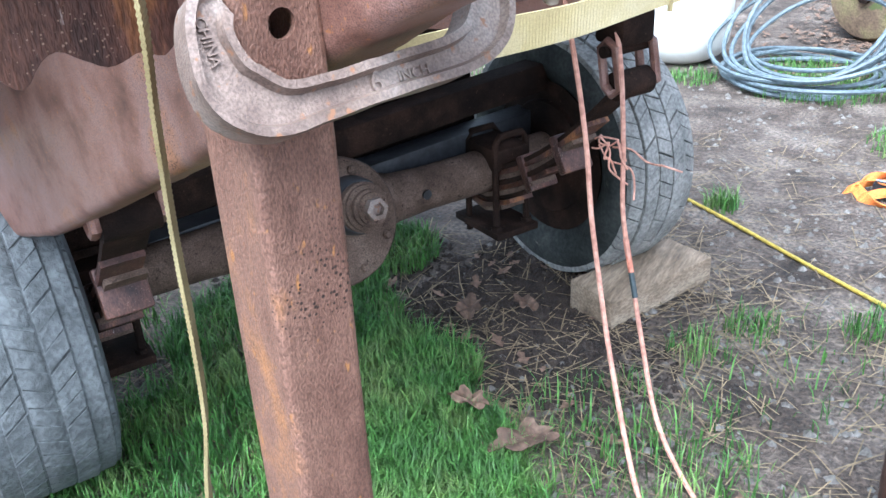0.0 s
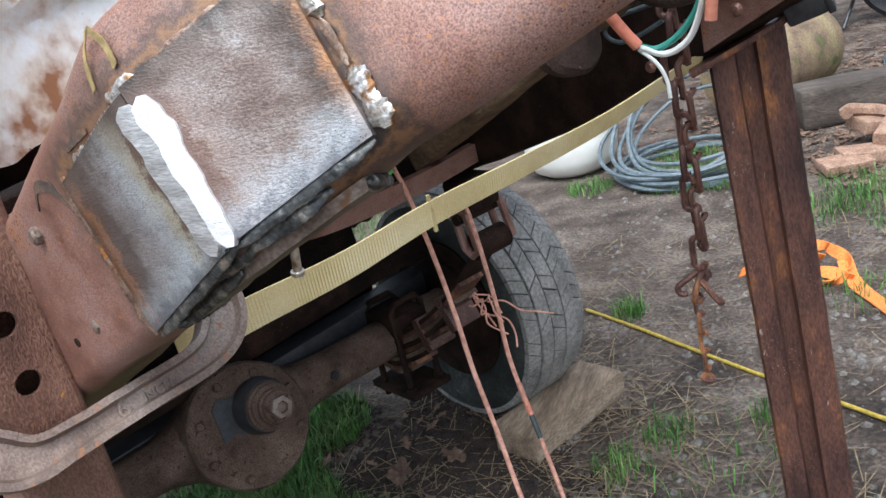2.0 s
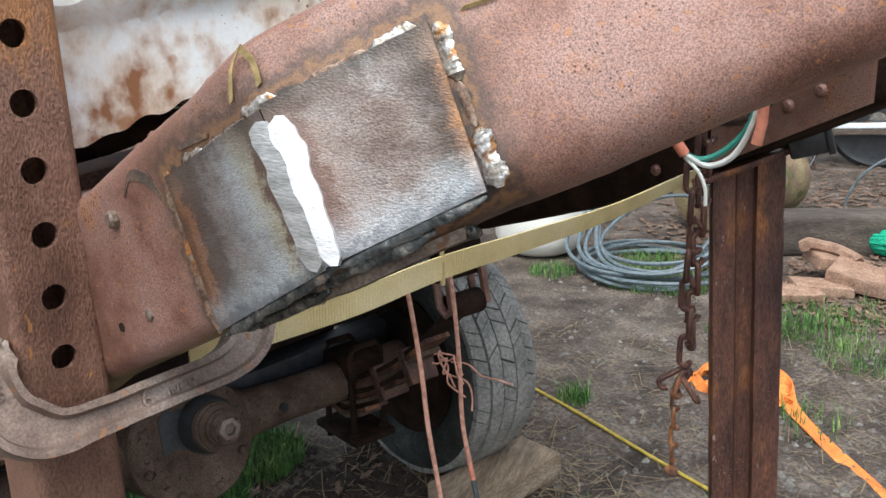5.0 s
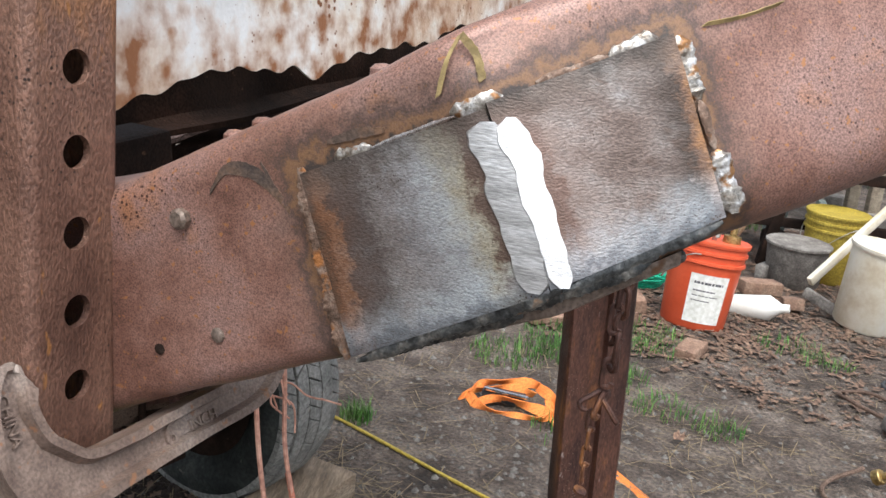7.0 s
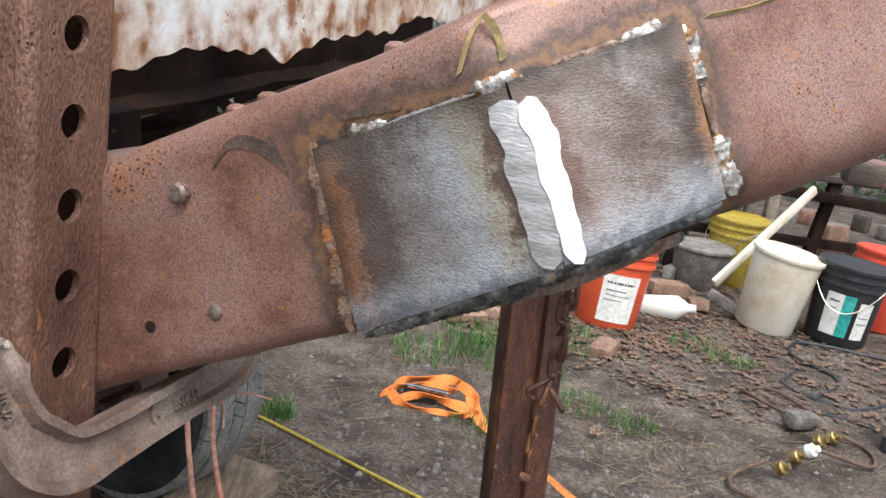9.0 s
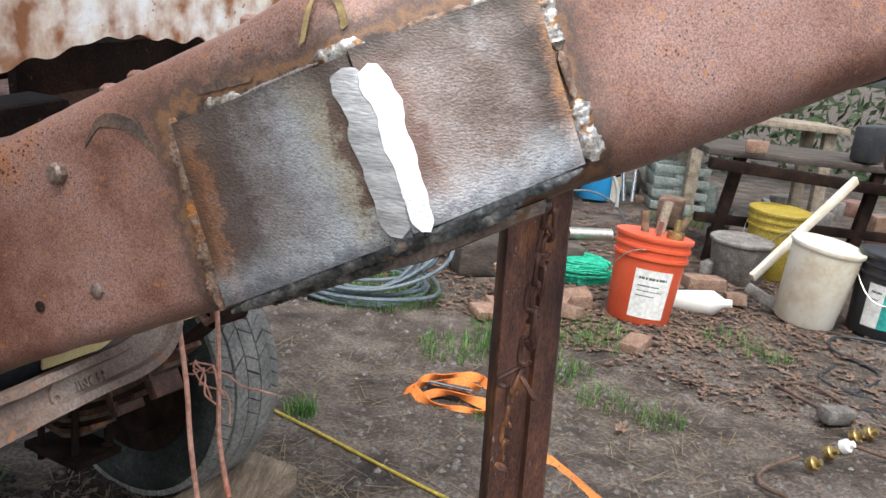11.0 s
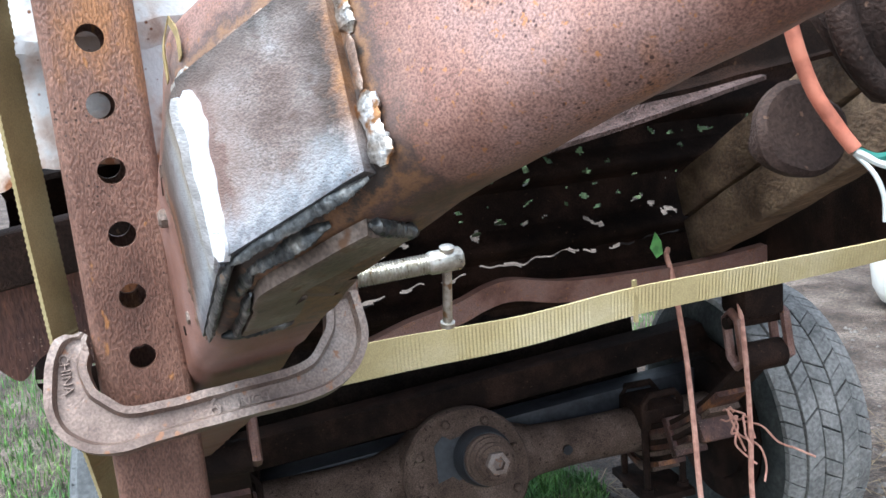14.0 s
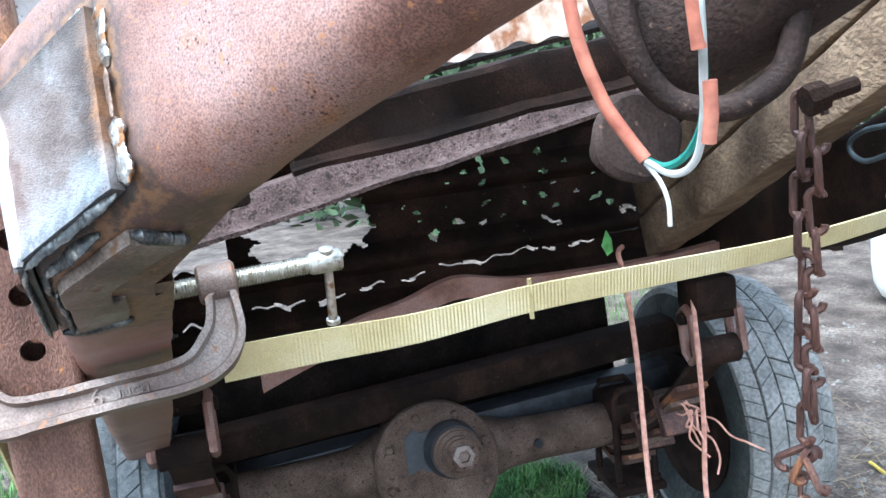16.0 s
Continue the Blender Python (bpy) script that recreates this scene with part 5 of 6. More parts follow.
# ---- tongue fittings: tube, ring, plank, cable ----
bm = B()
lathe(bm, [(0.050, -0.07), (0.054, -0.066), (0.054, 0.26), (0.052, 0.262)], axis_matrix((0.213, 0.335, 1.078), (0.8, 0.3, 0.5)), 36)
jack = part("tongue_tube", roughen(bm, 0.001, 30), RUST_TUBE, trailer, "thick rusty steel tube on the tongue")
bm = B()
lathe(bm, [(0.027, -0.004), (0.031, 0), (0.031, 0.01), (0.027, 0.014)], axis_matrix((0.12, 0.348, 0.98), (0.75, -0.5, 0.25)), 36)
part("tube_flange", roughen(roughen(bm, 0.006, 22), 0.002, 60), RUST_TUBE, jack, "rusty round flange with a torn edge")
bm = B()
tube(bm, curve([(0.184, 0.262, 1.10), (0.19, 0.262, 1.045), (0.2, 0.276, 1.014), (0.218, 0.29, 1.004), (0.236, 0.304, 1.008), (0.25, 0.318, 1.03), (0.256, 0.325, 1.10)], 8), 0.0072, 10)
part("u_bolt", bm, RUST_TUBE, jack, "thick bent U-bolt")
pa, pb = V((-0.396, 1.035, 0.774)), V((0.3, 0.589, 1.145))
m = axis_matrix((pa + pb) / 2, pb - pa)
for dy, h in ((-0.037, 0.07), (0.036, 0.068)):
    pk = box(B(), (0.04, h, (pb - pa).length), m @ Matrix.Translation((0, dy, 0)), 0.005)
    bmesh.ops.subdivide_edges(pk, edges=[e for e in pk.edges if e.calc_length() > 0.3], cuts=30, use_grid_fill=True)
    solo("plank", roughen(roughen(pk, 0.003, 14, dy * 90), 0.001, 90), WOOD, (pa + pb) / 2, "weathered brown timber plank wedged along the far rail", "plank", "planks along the rail")

cable = thing("trailer_cable", (0.227, 0.267, 0.985), "orange-sheathed trailer cable with bare green and white cores", "cable")
part("sheath", tube(B(), curve([(0.172, 0.236, 1.09), (0.174, 0.24, 1.05), (0.18, 0.25, 1.015), (0.189, 0.259, 0.993), (0.196, 0.263, 0.981)], 8), 0.0038, 10), RED_WIRE, cable, "salmon rubber sheath")
part("sheath", tube(B(), [(0.246, 0.25, 1.021), (0.2455, 0.251, 1.005), (0.243, 0.252, 0.991)], 0.0037, 10), RED_WIRE, cable, "salmon rubber sheath")
part("sheath", tube(B(), [(0.247, 0.235, 1.075), (0.247, 0.238, 1.055), (0.247, 0.241, 1.036)], 0.0037, 10), RED_WIRE, cable, "salmon rubber sheath")
part("core", tube(B(), curve([(0.196, 0.263, 0.981), (0.207, 0.266, 0.977), (0.222, 0.264, 0.984), (0.236, 0.257, 1.0), (0.243, 0.25, 1.022), (0.247, 0.243, 1.04), (0.248, 0.236, 1.09)], 8), 0.0021, 8), GREEN_WIRE, cable, "green insulated core")
part("core", tube(B(), curve([(0.197, 0.262, 0.98), (0.212, 0.266, 0.973), (0.228, 0.262, 0.981), (0.239, 0.254, 1.002), (0.244, 0.248, 1.024), (0.249, 0.241, 1.042), (0.251, 0.236, 1.09)], 8), 0.0021, 8), WHITE_WIRE, cable, "white insulated core")
part("core", tube(B(), curve([(0.196, 0.263, 0.979), (0.206, 0.262, 0.969), (0.211, 0.261, 0.958), (0.212, 0.26, 0.946)], 8), 0.0013, 8), WHITE_WIRE, cable, "white insulated core")

bm = B()
lv = [V((-0.38, 0.905, 0.776)), V((-0.366, 0.90, 0.764)), V((-0.36, 0.895, 0.746)), V((-0.372, 0.895, 0.738)), V((-0.385, 0.898, 0.752))]
skin(bm, [[p for p in lv], [p + V((0.0008, -0.0015, 0)) for p in lv]])
solo("green_leaf", bm, LEAF_GREEN, (-0.372, 0.9, 0.738), "fresh green leaf caught on the hanging cable", "leaf")

part("wire_loop", tube(B(), curve([(0.12, 0.79, 0.945), (0.079, 0.815, 0.937), (0.049, 0.834, 0.93), (0.027, 0.848, 0.917), (0.029, 0.846, 0.904), (0.049, 0.834, 0.897), (0.079, 0.815, 0.906), (0.11, 0.80, 0.92)], 8), 0.003, 8), HOSE, trailer, "blue-grey wire looped on the far rail")

# ---- yard: block, rod, orange strap ----
bm = box(B(), (0.125, 0.31, 0.075), Matrix.Translation((-0.335, 1.315, 0.03)) @ Matrix.Rotation(radians(-24), 4, "Z"), 0.005)
bmesh.ops.subdivide_edges(bm, edges=bm.edges[:], cuts=2, use_grid_fill=True)
solo("timber_block", roughen(bm, 0.0022, 14), WOOD_BLOCK, (-0.345, 1.335, 0), "brown weathered timber block chocking the tyre", "timber block")
solo("yellow_rod", tube(B(), [V((-0.414, 1.853, 0.016)).lerp(V((0.72, 1.045, 0.014)), k / 12) + V((0, 0.004 * math.sin(k), 0)) for k in range(13)], 0.0048, 8), YELLOW, (0.1, 1.5, 0.01), "thin yellow rod lying on the mud", "rod")

ratchet = thing("ratchet_strap", (0.14, 2.06, 0.0), "bright orange ratchet strap dropped on the mud", "strap")
pts = curve([(0.25, 2.06, 0.04), (0.27, 1.98, 0.012), (0.33, 1.85, 0.010), (0.42, 1.68, 0.009), (0.52, 1.50, 0.01), (0.68, 1.22, 0.01), (0.8, 0.95, 0.01)], 6)
part("webbing", ribbon(B(), pts, [V((0.9, 0.42, 0.12 * math.sin(k * 0.4))) * 0.021 for k in range(len(pts))], 0.003), ORANGE_WEB, ratchet)
for q in ([(0.25, 2.03, 0.02), (0.235, 2.09, 0.05), (0.19, 2.12, 0.06), (0.10, 2.13, 0.05), (0.03, 2.11, 0.04), (0.0, 2.07, 0.024)], [(0.0, 2.07, 0.024), (0.05, 2.0, 0.014), (0.13, 1.97, 0.012), (0.2, 1.97, 0.014), (0.25, 2.0, 0.018)], [(0.21, 2.1, 0.06), (0.26, 2.05, 0.045), (0.255, 2.0, 0.025), (0.22, 1.97, 0.014)], [(0.02, 2.02, 0.018), (0.10, 2.035, 0.035), (0.2, 2.01, 0.03), (0.27, 1.985, 0.02)], [(-0.02, 2.06, 0.014), (0.03, 2.09, 0.03), (0.12, 2.085, 0.05), (0.2, 2.06, 0.05)]):
    c = curve(q, 7)
    part("loop", ribbon(B(), c, [UP * 0.012 + V((0.006, 0.012 * math.sin(k * 0.5), 0)) for k in range(len(c))], 0.003), ORANGE_WEB, ratchet, "folded orange webbing loop")
part("ratchet_handle", roughen(box(B(), (0.13, 0.045, 0.03), Matrix.Translation((0.11, 2.06, 0.035)) @ Matrix.Rotation(radians(-12), 4, "Z"), 0.008), 0.003, 30), BLACK, ratchet, "dark steel ratchet body")
part("ratchet_bar", tube(B(), [(0.05, 2.05, 0.056), (0.18, 2.02, 0.054)], 0.006, 8), CHROME, ratchet)

# ---- yard: containers ----
def bucket(base, mat, label, lean=(0, 0), h=0.365, r0=0.13, r1=0.15, rings=True, handle=True, name="bucket", label_mats=None, face=0.0, lidded=False, inside=None):
    bk = thing(name, base, label, "bucket", "plastic buckets")
    M = Matrix.Translation(base) @ Matrix.Rotation(lean[0], 4, "X") @ Matrix.Rotation(lean[1], 4, "Y")
    prof = [(r0 * 0.92, 0.0), (r0, 0.012)]
    if rings:
        prof += [(r0 + (r1 - r0) * 0.74, h * 0.74), (r1 + 0.006, h * 0.75), (r1 + 0.006, h * 0.78), (r1 - 0.002, h * 0.785), (r1 - 0.001, h * 0.85), (r1 + 0.007, h * 0.86), (r1 + 0.007, h * 0.89), (r1, h * 0.895)]
    prof += [(r1, h * 0.95), (r1 + 0.008, h * 0.955), (r1 + 0.008, h), (r1 - 0.004, h)]
    if lidded:
        prof += [(r1 - 0.01, h - 0.012), (0.001, h - 0.012)]
    else:
        prof += [(r0 - 0.006, 0.02), (0.001, 0.02)]
    part("body", lathe(B(), prof, M, 40), mat, bk)
    part("rim", lathe(B(), [(r1 + 0.007, h - 0.012), (r1 + 0.0105, h - 0.01), (r1 + 0.0105, h + 0.001), (r1 + 0.004, h + 0.004), (r1 - 0.005, h + 0.001)], M, 40), mat, bk, "rolled rim")
    if handle:
        pts = [M @ V(((r1 + 0.01) * math.cos(a + face), (r1 + 0.01) * math.sin(a + face), h * 0.86 - 0.15 * math.sin(a) ** 2)) for a in np.linspace(0, math.pi, 19)]
        part("handle", tube(B(), pts, 0.0028, 6), ZINC, bk, "bent wire bail handle")
    for a0, a1, z0, z1, m, nm in (label_mats or ()):
        bm = B()
        rows = []
        for z in (z0, z1):
            r = r0 + (r1 - r0) * z / h + 0.0022
            rows.append([M @ V((r * math.cos(a), r * math.sin(a), z)) for a in np.linspace(a0, a1, 12)])
        skin(bm, rows, closed=False)
        part(nm, bm, m, bk, "printed paper label" if m is PAPER else "")
    return bk, M


F = -1.75
ob, M = bucket((0.86, 3.15, 0.0), ORANGE_PLASTIC, "orange plastic bucket holding sticks and rods", (radians(-3), radians(4)), face=1.2,
               label_mats=[(F - 0.35, F + 0.75, 0.035, 0.235, PAPER, "paper_label"), (F - 0.22, F + 0.6, 0.195, 0.205, INK, "print_bar"), (F - 0.22, F + 0.4, 0.165, 0.171, INK, "print_bar"), (F - 0.22, F + 0.5, 0.145, 0.149, INK, "print_bar"), (F - 0.22, F + 0.3, 0.125, 0.129, INK, "print_bar")])
for k, (dx, dy, L, r, mt) in enumerate(((-0.04, 0.02, 0.45, 0.017, WOOD), (0.03, 0.05, 0.5, 0.02, WOOD_GREY), (0.08, -0.02, 0.46, 0.012, WOOD), (0.0, -0.05, 0.43, 0.01, RUST))):
    solo("stick", tube(B(), [M @ V((-dx * 0.6, -dy * 0.6, 0.03)), M @ V((dx * 1.4, dy * 1.4, L))], r, 8), mt, (0.86, 3.15, 0.03), "old stick standing in the orange bucket", "stick", "sticks in bucket")
solo("paint_roller", lathe(B(), [(0.012, -0.03), (0.034, -0.028), (0.036, 0.0), (0.034, 0.02), (0.014, 0.022), (0.012, 0.07)], M @ Matrix.Translation((0.07, -0.05, 0.375)), 18), BRASS, (0.86, 3.15, 0.3), "brass-coloured fitting standing in the bucket", "fitting")
bucket((1.65, 3.42, 0.0), DIRTY_WHITE, "stained white plastic bucket with rubbish inside", (radians(4), radians(6)), rings=False, handle=False)
bucket((1.955, 3.36, 0.0), BLACK, "black plastic bucket with a teal label and lid", (radians(2), radians(3)), rings=True, lidded=True, face=2.6, h=0.36,
       label_mats=[(-2.6, -2.1, 0.05, 0.24, PAPER, "paper_label"), (-2.1, -1.75, 0.05, 0.24, TEAL, "teal_label"), (-2.5, -2.2, 0.2, 0.21, INK, "print_bar"), (-2.5, -2.25, 0.17, 0.176, INK, "print_bar"), (-1.6, -1.15, 0.05, 0.22, PAPER, "paper_label"), (-1.55, -1.2, 0.12, 0.126, INK, "print_bar"), (-1.55, -1.2, 0.15, 0.156, INK, "print_bar")])
bucket((2.28, 3.68, 0.0), RED_PLASTIC, "red plastic bucket among the clutter", (0, radians(3)), face=2.4, h=0.38)
bucket((1.75, 4.25, 0.0), YELLOW, "yellow plastic bucket in the clutter", (0.05, 0), face=2.0)
bucket((1.52, 4.05, 0.0), STONE, "grey plastic tub in the clutter", (0.05, 0), h=0.22, rings=False, handle=False)
bm = lathe(B(), [(0.001, 0.0), (0.13, 0.004), (0.175, 0.03), (0.2, 0.08), (0.208, 0.16), (0.21, 0.5), (0.2, 0.53), (0.19, 0.5), (0.19, 0.1), (0.001, 0.06)], Matrix.Translation((-0.84, 3.30, 0.0)), 44)
solo("white_drum", bm, WHITE_PLASTIC, (-0.84, 3.30, 0), "white plastic drum with a rounded bottom", "drum")

tank = thing("rusty_tank", (-0.12, 3.85, 0.0), "mossy rusted round steel tank lying on its side", "tank")
tm = axis_matrix((-0.19, 3.78, 0.2), (0.45, 0.89, 0))
part("shell", lathe(B(), [(0.001, -0.02), (0.1, -0.014), (0.18, 0.005), (0.2, 0.04), (0.2, 0.6), (0.18, 0.64), (0.001, 0.66)], tm, 40), TANK, tank)
part("end_boss", lathe(B(), [(0.03, -0.035), (0.032, -0.01)], tm, 16), RUST_DARK, tank)

# ---- hose coil ----
hose = thing("hose_coil", (-0.25, 3.2, 0.0), "loose coil of grey-blue hose on the grass", "hose")
rh = random.Random(3)
for k in range(11):
    cx0, cy0, R = -0.30 + rh.uniform(-0.05, 0.05), 3.12 + rh.uniform(-0.05, 0.05), 0.30 + rh.uniform(-0.05, 0.03)
    lift = 0.0 if k < 5 else rh.uniform(0.15, 0.42)
    pts = []
    for i in range(41):
        a = 2 * math.pi * i / 40
        y = math.sin(a)
        pts.append(V((cx0 + R * math.cos(a) * (1 + 0.05 * math.sin(3 * a + k)), cy0 + R * y * (0.85 if lift else 1), 0.014 + 0.007 * k + lift * max(0.0, 0.5 + 0.5 * math.sin(a + 0.3)) ** 1.3 + 0.008 * math.sin(2 * a + k))))
    part("hose_loop", tube(B(), pts, 0.0085, 7), HOSE, hose)

# ---- sleeper, rope, bricks ----
bm = box(B(), (0.62, 0.2, 0.17), Matrix.Translation((0.36, 3.66, 0.085)) @ Matrix.Rotation(radians(17), 4, "Z"), 0.015)
bmesh.ops.subdivide_edges(bm, edges=bm.edges[:], cuts=3, use_grid_fill=True)
solo("old_sleeper", roughen(bm, 0.014, 9), WOOD_DARK, (0.36, 3.66, 0), "dark rotten timber baulk lying on the ground", "timber")
rope = thing("green_rope", (0.66, 3.66, 0.0), "tangled heap of bright green rope", "rope")
rr = random.Random(12)
core = roughen(lathe(B(), [(0.001, 0), (0.13, 0.01), (0.15, 0.05), (0.11, 0.11), (0.001, 0.13)], Matrix.Translation((0.66, 3.66, 0)) @ Matrix.Diagonal((1.15, 0.8, 1, 1)), 24), 0.02, 14)
part("core", core, ROPE_GREEN, rope)
for k in range(26):
    a0, tl = rr.uniform(0, 6.28), rr.uniform(-0.9, 0.9)
    pts = []
    for i in range(21):
        a = a0 + 2 * math.pi * i / 20 * rr.uniform(0.98, 1.02)
        x, y = 0.17 * math.cos(a), 0.12 * math.sin(a) * math.cos(tl)
        z = 0.065 + 0.075 * math.sin(a) * math.sin(tl) + rr.uniform(-0.004, 0.004)
        pts.append(V((0.66 + x, 3.66 + y + rr.uniform(-0.004, 0.004), max(0.008, z))))
    part("strand", tube(B(), pts, 0.0045, 5), ROPE_GREEN, rope)
rb = random.Random(5)
for x, y, z, w, d, h, rot in ((0.33, 3.02, 0.02, 0.22, 0.10, 0.04, 20), (0.46, 3.10, 0.05, 0.2, 0.16, 0.05, -15), (0.38, 3.22, 0.07, 0.22, 0.12, 0.05, 35), (0.53, 3.02, 0.03, 0.16, 0.1, 0.05, -30), (0.25, 2.92, 0.02, 0.18, 0.09, 0.035, 30), (0.6, 3.2, 0.03, 0.13, 0.1, 0.06, 10), (0.78, 2.72, 0.02, 0.13, 0.08, 0.04, 60), (1.28, 3.75, 0.03, 0.2, 0.1, 0.06, 15), (1.1, 3.9, 0.03, 0.2, 0.1, 0.06, 50), (1.38, 3.55, 0.02, 0.14, 0.09, 0.05, 80)):
    bm = box(B(), (w, d, h), Matrix.Translation((x, y, z + 0.01)) @ pose(0, 0, 0, rb.uniform(-12, 12), rb.uniform(-12, 12), rot), 0.004)
    bmesh.ops.subdivide_edges(bm, edges=bm.edges[:], cuts=2, use_grid_fill=True)
    solo("broken_brick", roughen(bm, 0.004, 22, w * 40), BRICK, (x, y, 0), "broken piece of terracotta brick", "brick", "broken bricks")
# round terracotta rim piece
bm = B()
tube(bm, curve([V((0.36 + 0.1 * math.cos(a), 3.16 + 0.06 * math.sin(a), 0.08 + 0.07 * math.sin(a * 0.5))) for a in np.linspace(0.3, 3.4, 9)], 5), 0.024, 8)
solo("broken_brick", roughen(bm, 0.004, 20), BRICK, (0.36, 3.16, 0.0), "curved broken piece of terracotta", "brick", "broken bricks")
solo("steel_pipe", tube(B(), [(0.60, 3.78, 0.2), (0.82, 3.86, 0.2)], 0.03, 14), ZINC, (0.7, 3.8, 0.17), "short galvanised pipe resting on the timber", "pipe")
solo("wire_hoop", tube(B(), [V((0.72 + 0.30 * math.cos(a), 4.35 + 0.08 * math.cos(a), 0.30 * math.sin(a) + 0.03)) for a in np.linspace(0, math.pi, 25)], 0.006, 6), HOSE, (0.72, 4.35, 0), "thin grey cable arching over the ground", "cable")
solo("white_jug", roughen(lathe(B(), [(0.001, -0.13), (0.05, -0.12), (0.055, 0.05), (0.02, 0.1), (0.018, 0.13)], Matrix.Translation((1.17, 3.34, 0.05)) @ pose(0, 0, 0, 0, 80, -25), 20), 0.004, 12), WHITE_PLASTIC, (1.17, 3.34, 0), "white plastic jug lying on the ground", "jug")

# ---- white pipe, torch fittings, cables ----
pipe = thing("white_pipe", (1.46, 3.55, 0.0), "bent off-white plastic pipe leaning on a bucket", "pipe")
bm = box(B(), (0.028, 0.045, 0.78), axis_matrix(V((1.72, 3.78, 0.36)), V((0.66, 0.42, 0.6))), 0.008)
part("bar", bm, DIRTY_WHITE, pipe)
bm = box(B(), (0.03, 0.05, 0.2), axis_matrix(V((1.50, 3.50, 0.06)), V((0.7, -0.55, -0.3))), 0.01)
part("foot", bm, STONE, pipe, "grey bent foot")
torch = thing("gas_fittings", (1.27, 2.1, 0.0), "brass regulators with thin hoses lying on the mud", "regulator")
for x, y, m in ((1.20, 1.96, BRASS), (1.12, 1.87, BRASS), (1.27, 2.02, WHITE_PLASTIC), (1.33, 2.1, BRASS), (1.39, 2.14, BRASS)):
    part("gauge", lathe(B(), [(0.001, 0), (0.019, 0.001), (0.021, 0.003), (0.021, 0.022), (0.018, 0.025), (0.010, 0.026), (0.010, 0.04), (0.001, 0.041)], Matrix.Translation((x, y, 0.02)) @ pose(0, 0, 0, 50, 20, 30), 20), m, torch, "round brass pressure gauge")
part("regulator_body", roughen(box(B(), (0.12, 0.06, 0.05), Matrix.Translation((1.33, 2.22, 0.04)) @ pose(0, 0, 0, 10, 5, 25), 0.012), 0.004, 30), STONE, torch, "grey metal regulator body")
for q in ([(1.1, 1.9, 0.03), (0.98, 1.82, 0.015), (0.95, 1.74, 0.012), (1.0, 1.68, 0.012)], [(1.3, 2.2, 0.05), (1.22, 2.35, 0.05), (1.24, 2.5, 0.02), (1.36, 2.52, 0.02), (1.42, 2.36, 0.02), (1.38, 2.2, 0.03)], [(1.3, 2.02, 0.03), (1.45, 1.98, 0.014), (1.5, 2.1, 0.014), (1.42, 2.18, 0.03)]):
    part("hose", tube(B(), curve(q, 8), 0.0065, 7), AXLE, torch, "thin brown hose")
for q in ([(1.5, 2.5, 0.01), (1.7, 2.75, 0.012), (1.62, 3.0, 0.012), (1.75, 3.2, 0.012), (2.1, 3.1, 0.012)], [(1.45, 2.4, 0.01), (1.62, 2.3, 0.01), (1.9, 2.2, 0.01)], [(1.55, 2.8, 0.01), (1.44, 2.62, 0.01), (1.6, 2.45, 0.01), (1.8, 2.55, 0.012)]):
    solo("black_cable", tube(B(), curve(q, 8), 0.007, 7), BLACK, V(q[0]), "black electric cable snaking over the mud", "cable", "black cables")
tool = thing("power_tool", (1.60, 2.12, 0.0), "black electric tool with a pink top standing up", "tool")
part("body", lathe(B(), [(0.001, 0), (0.05, 0.005), (0.05, 0.05), (0.036, 0.08), (0.04, 0.3), (0.03, 0.33), (0.001, 0.335)], Matrix.Translation((1.60, 2.12, 0)) @ pose(0, 0, 0, -6, 6, 0), 20), BLACK, tool)
part("cap", lathe(B(), [(0.03, 0.33), (0.034, 0.335), (0.032, 0.38), (0.001, 0.385)], Matrix.Translation((1.60, 2.12, 0)) @ pose(0, 0, 0, -6, 6, 0), 20), PINK, tool, "bright pink cap")
part("collar", lathe(B(), [(0.05, 0.05), (0.054, 0.055), (0.054, 0.085), (0.045, 0.09)], Matrix.Translation((1.60, 2.12, 0)) @ pose(0, 0, 0, -6, 6, 0), 20), ZINC, tool)
part("cord", tube(B(), curve([(1.60, 2.09, 0.06), (1.55, 1.95, 0.04), (1.5, 1.8, 0.012), (1.52, 1.6, 0.012)], 8), 0.010, 8), BLACK, tool)

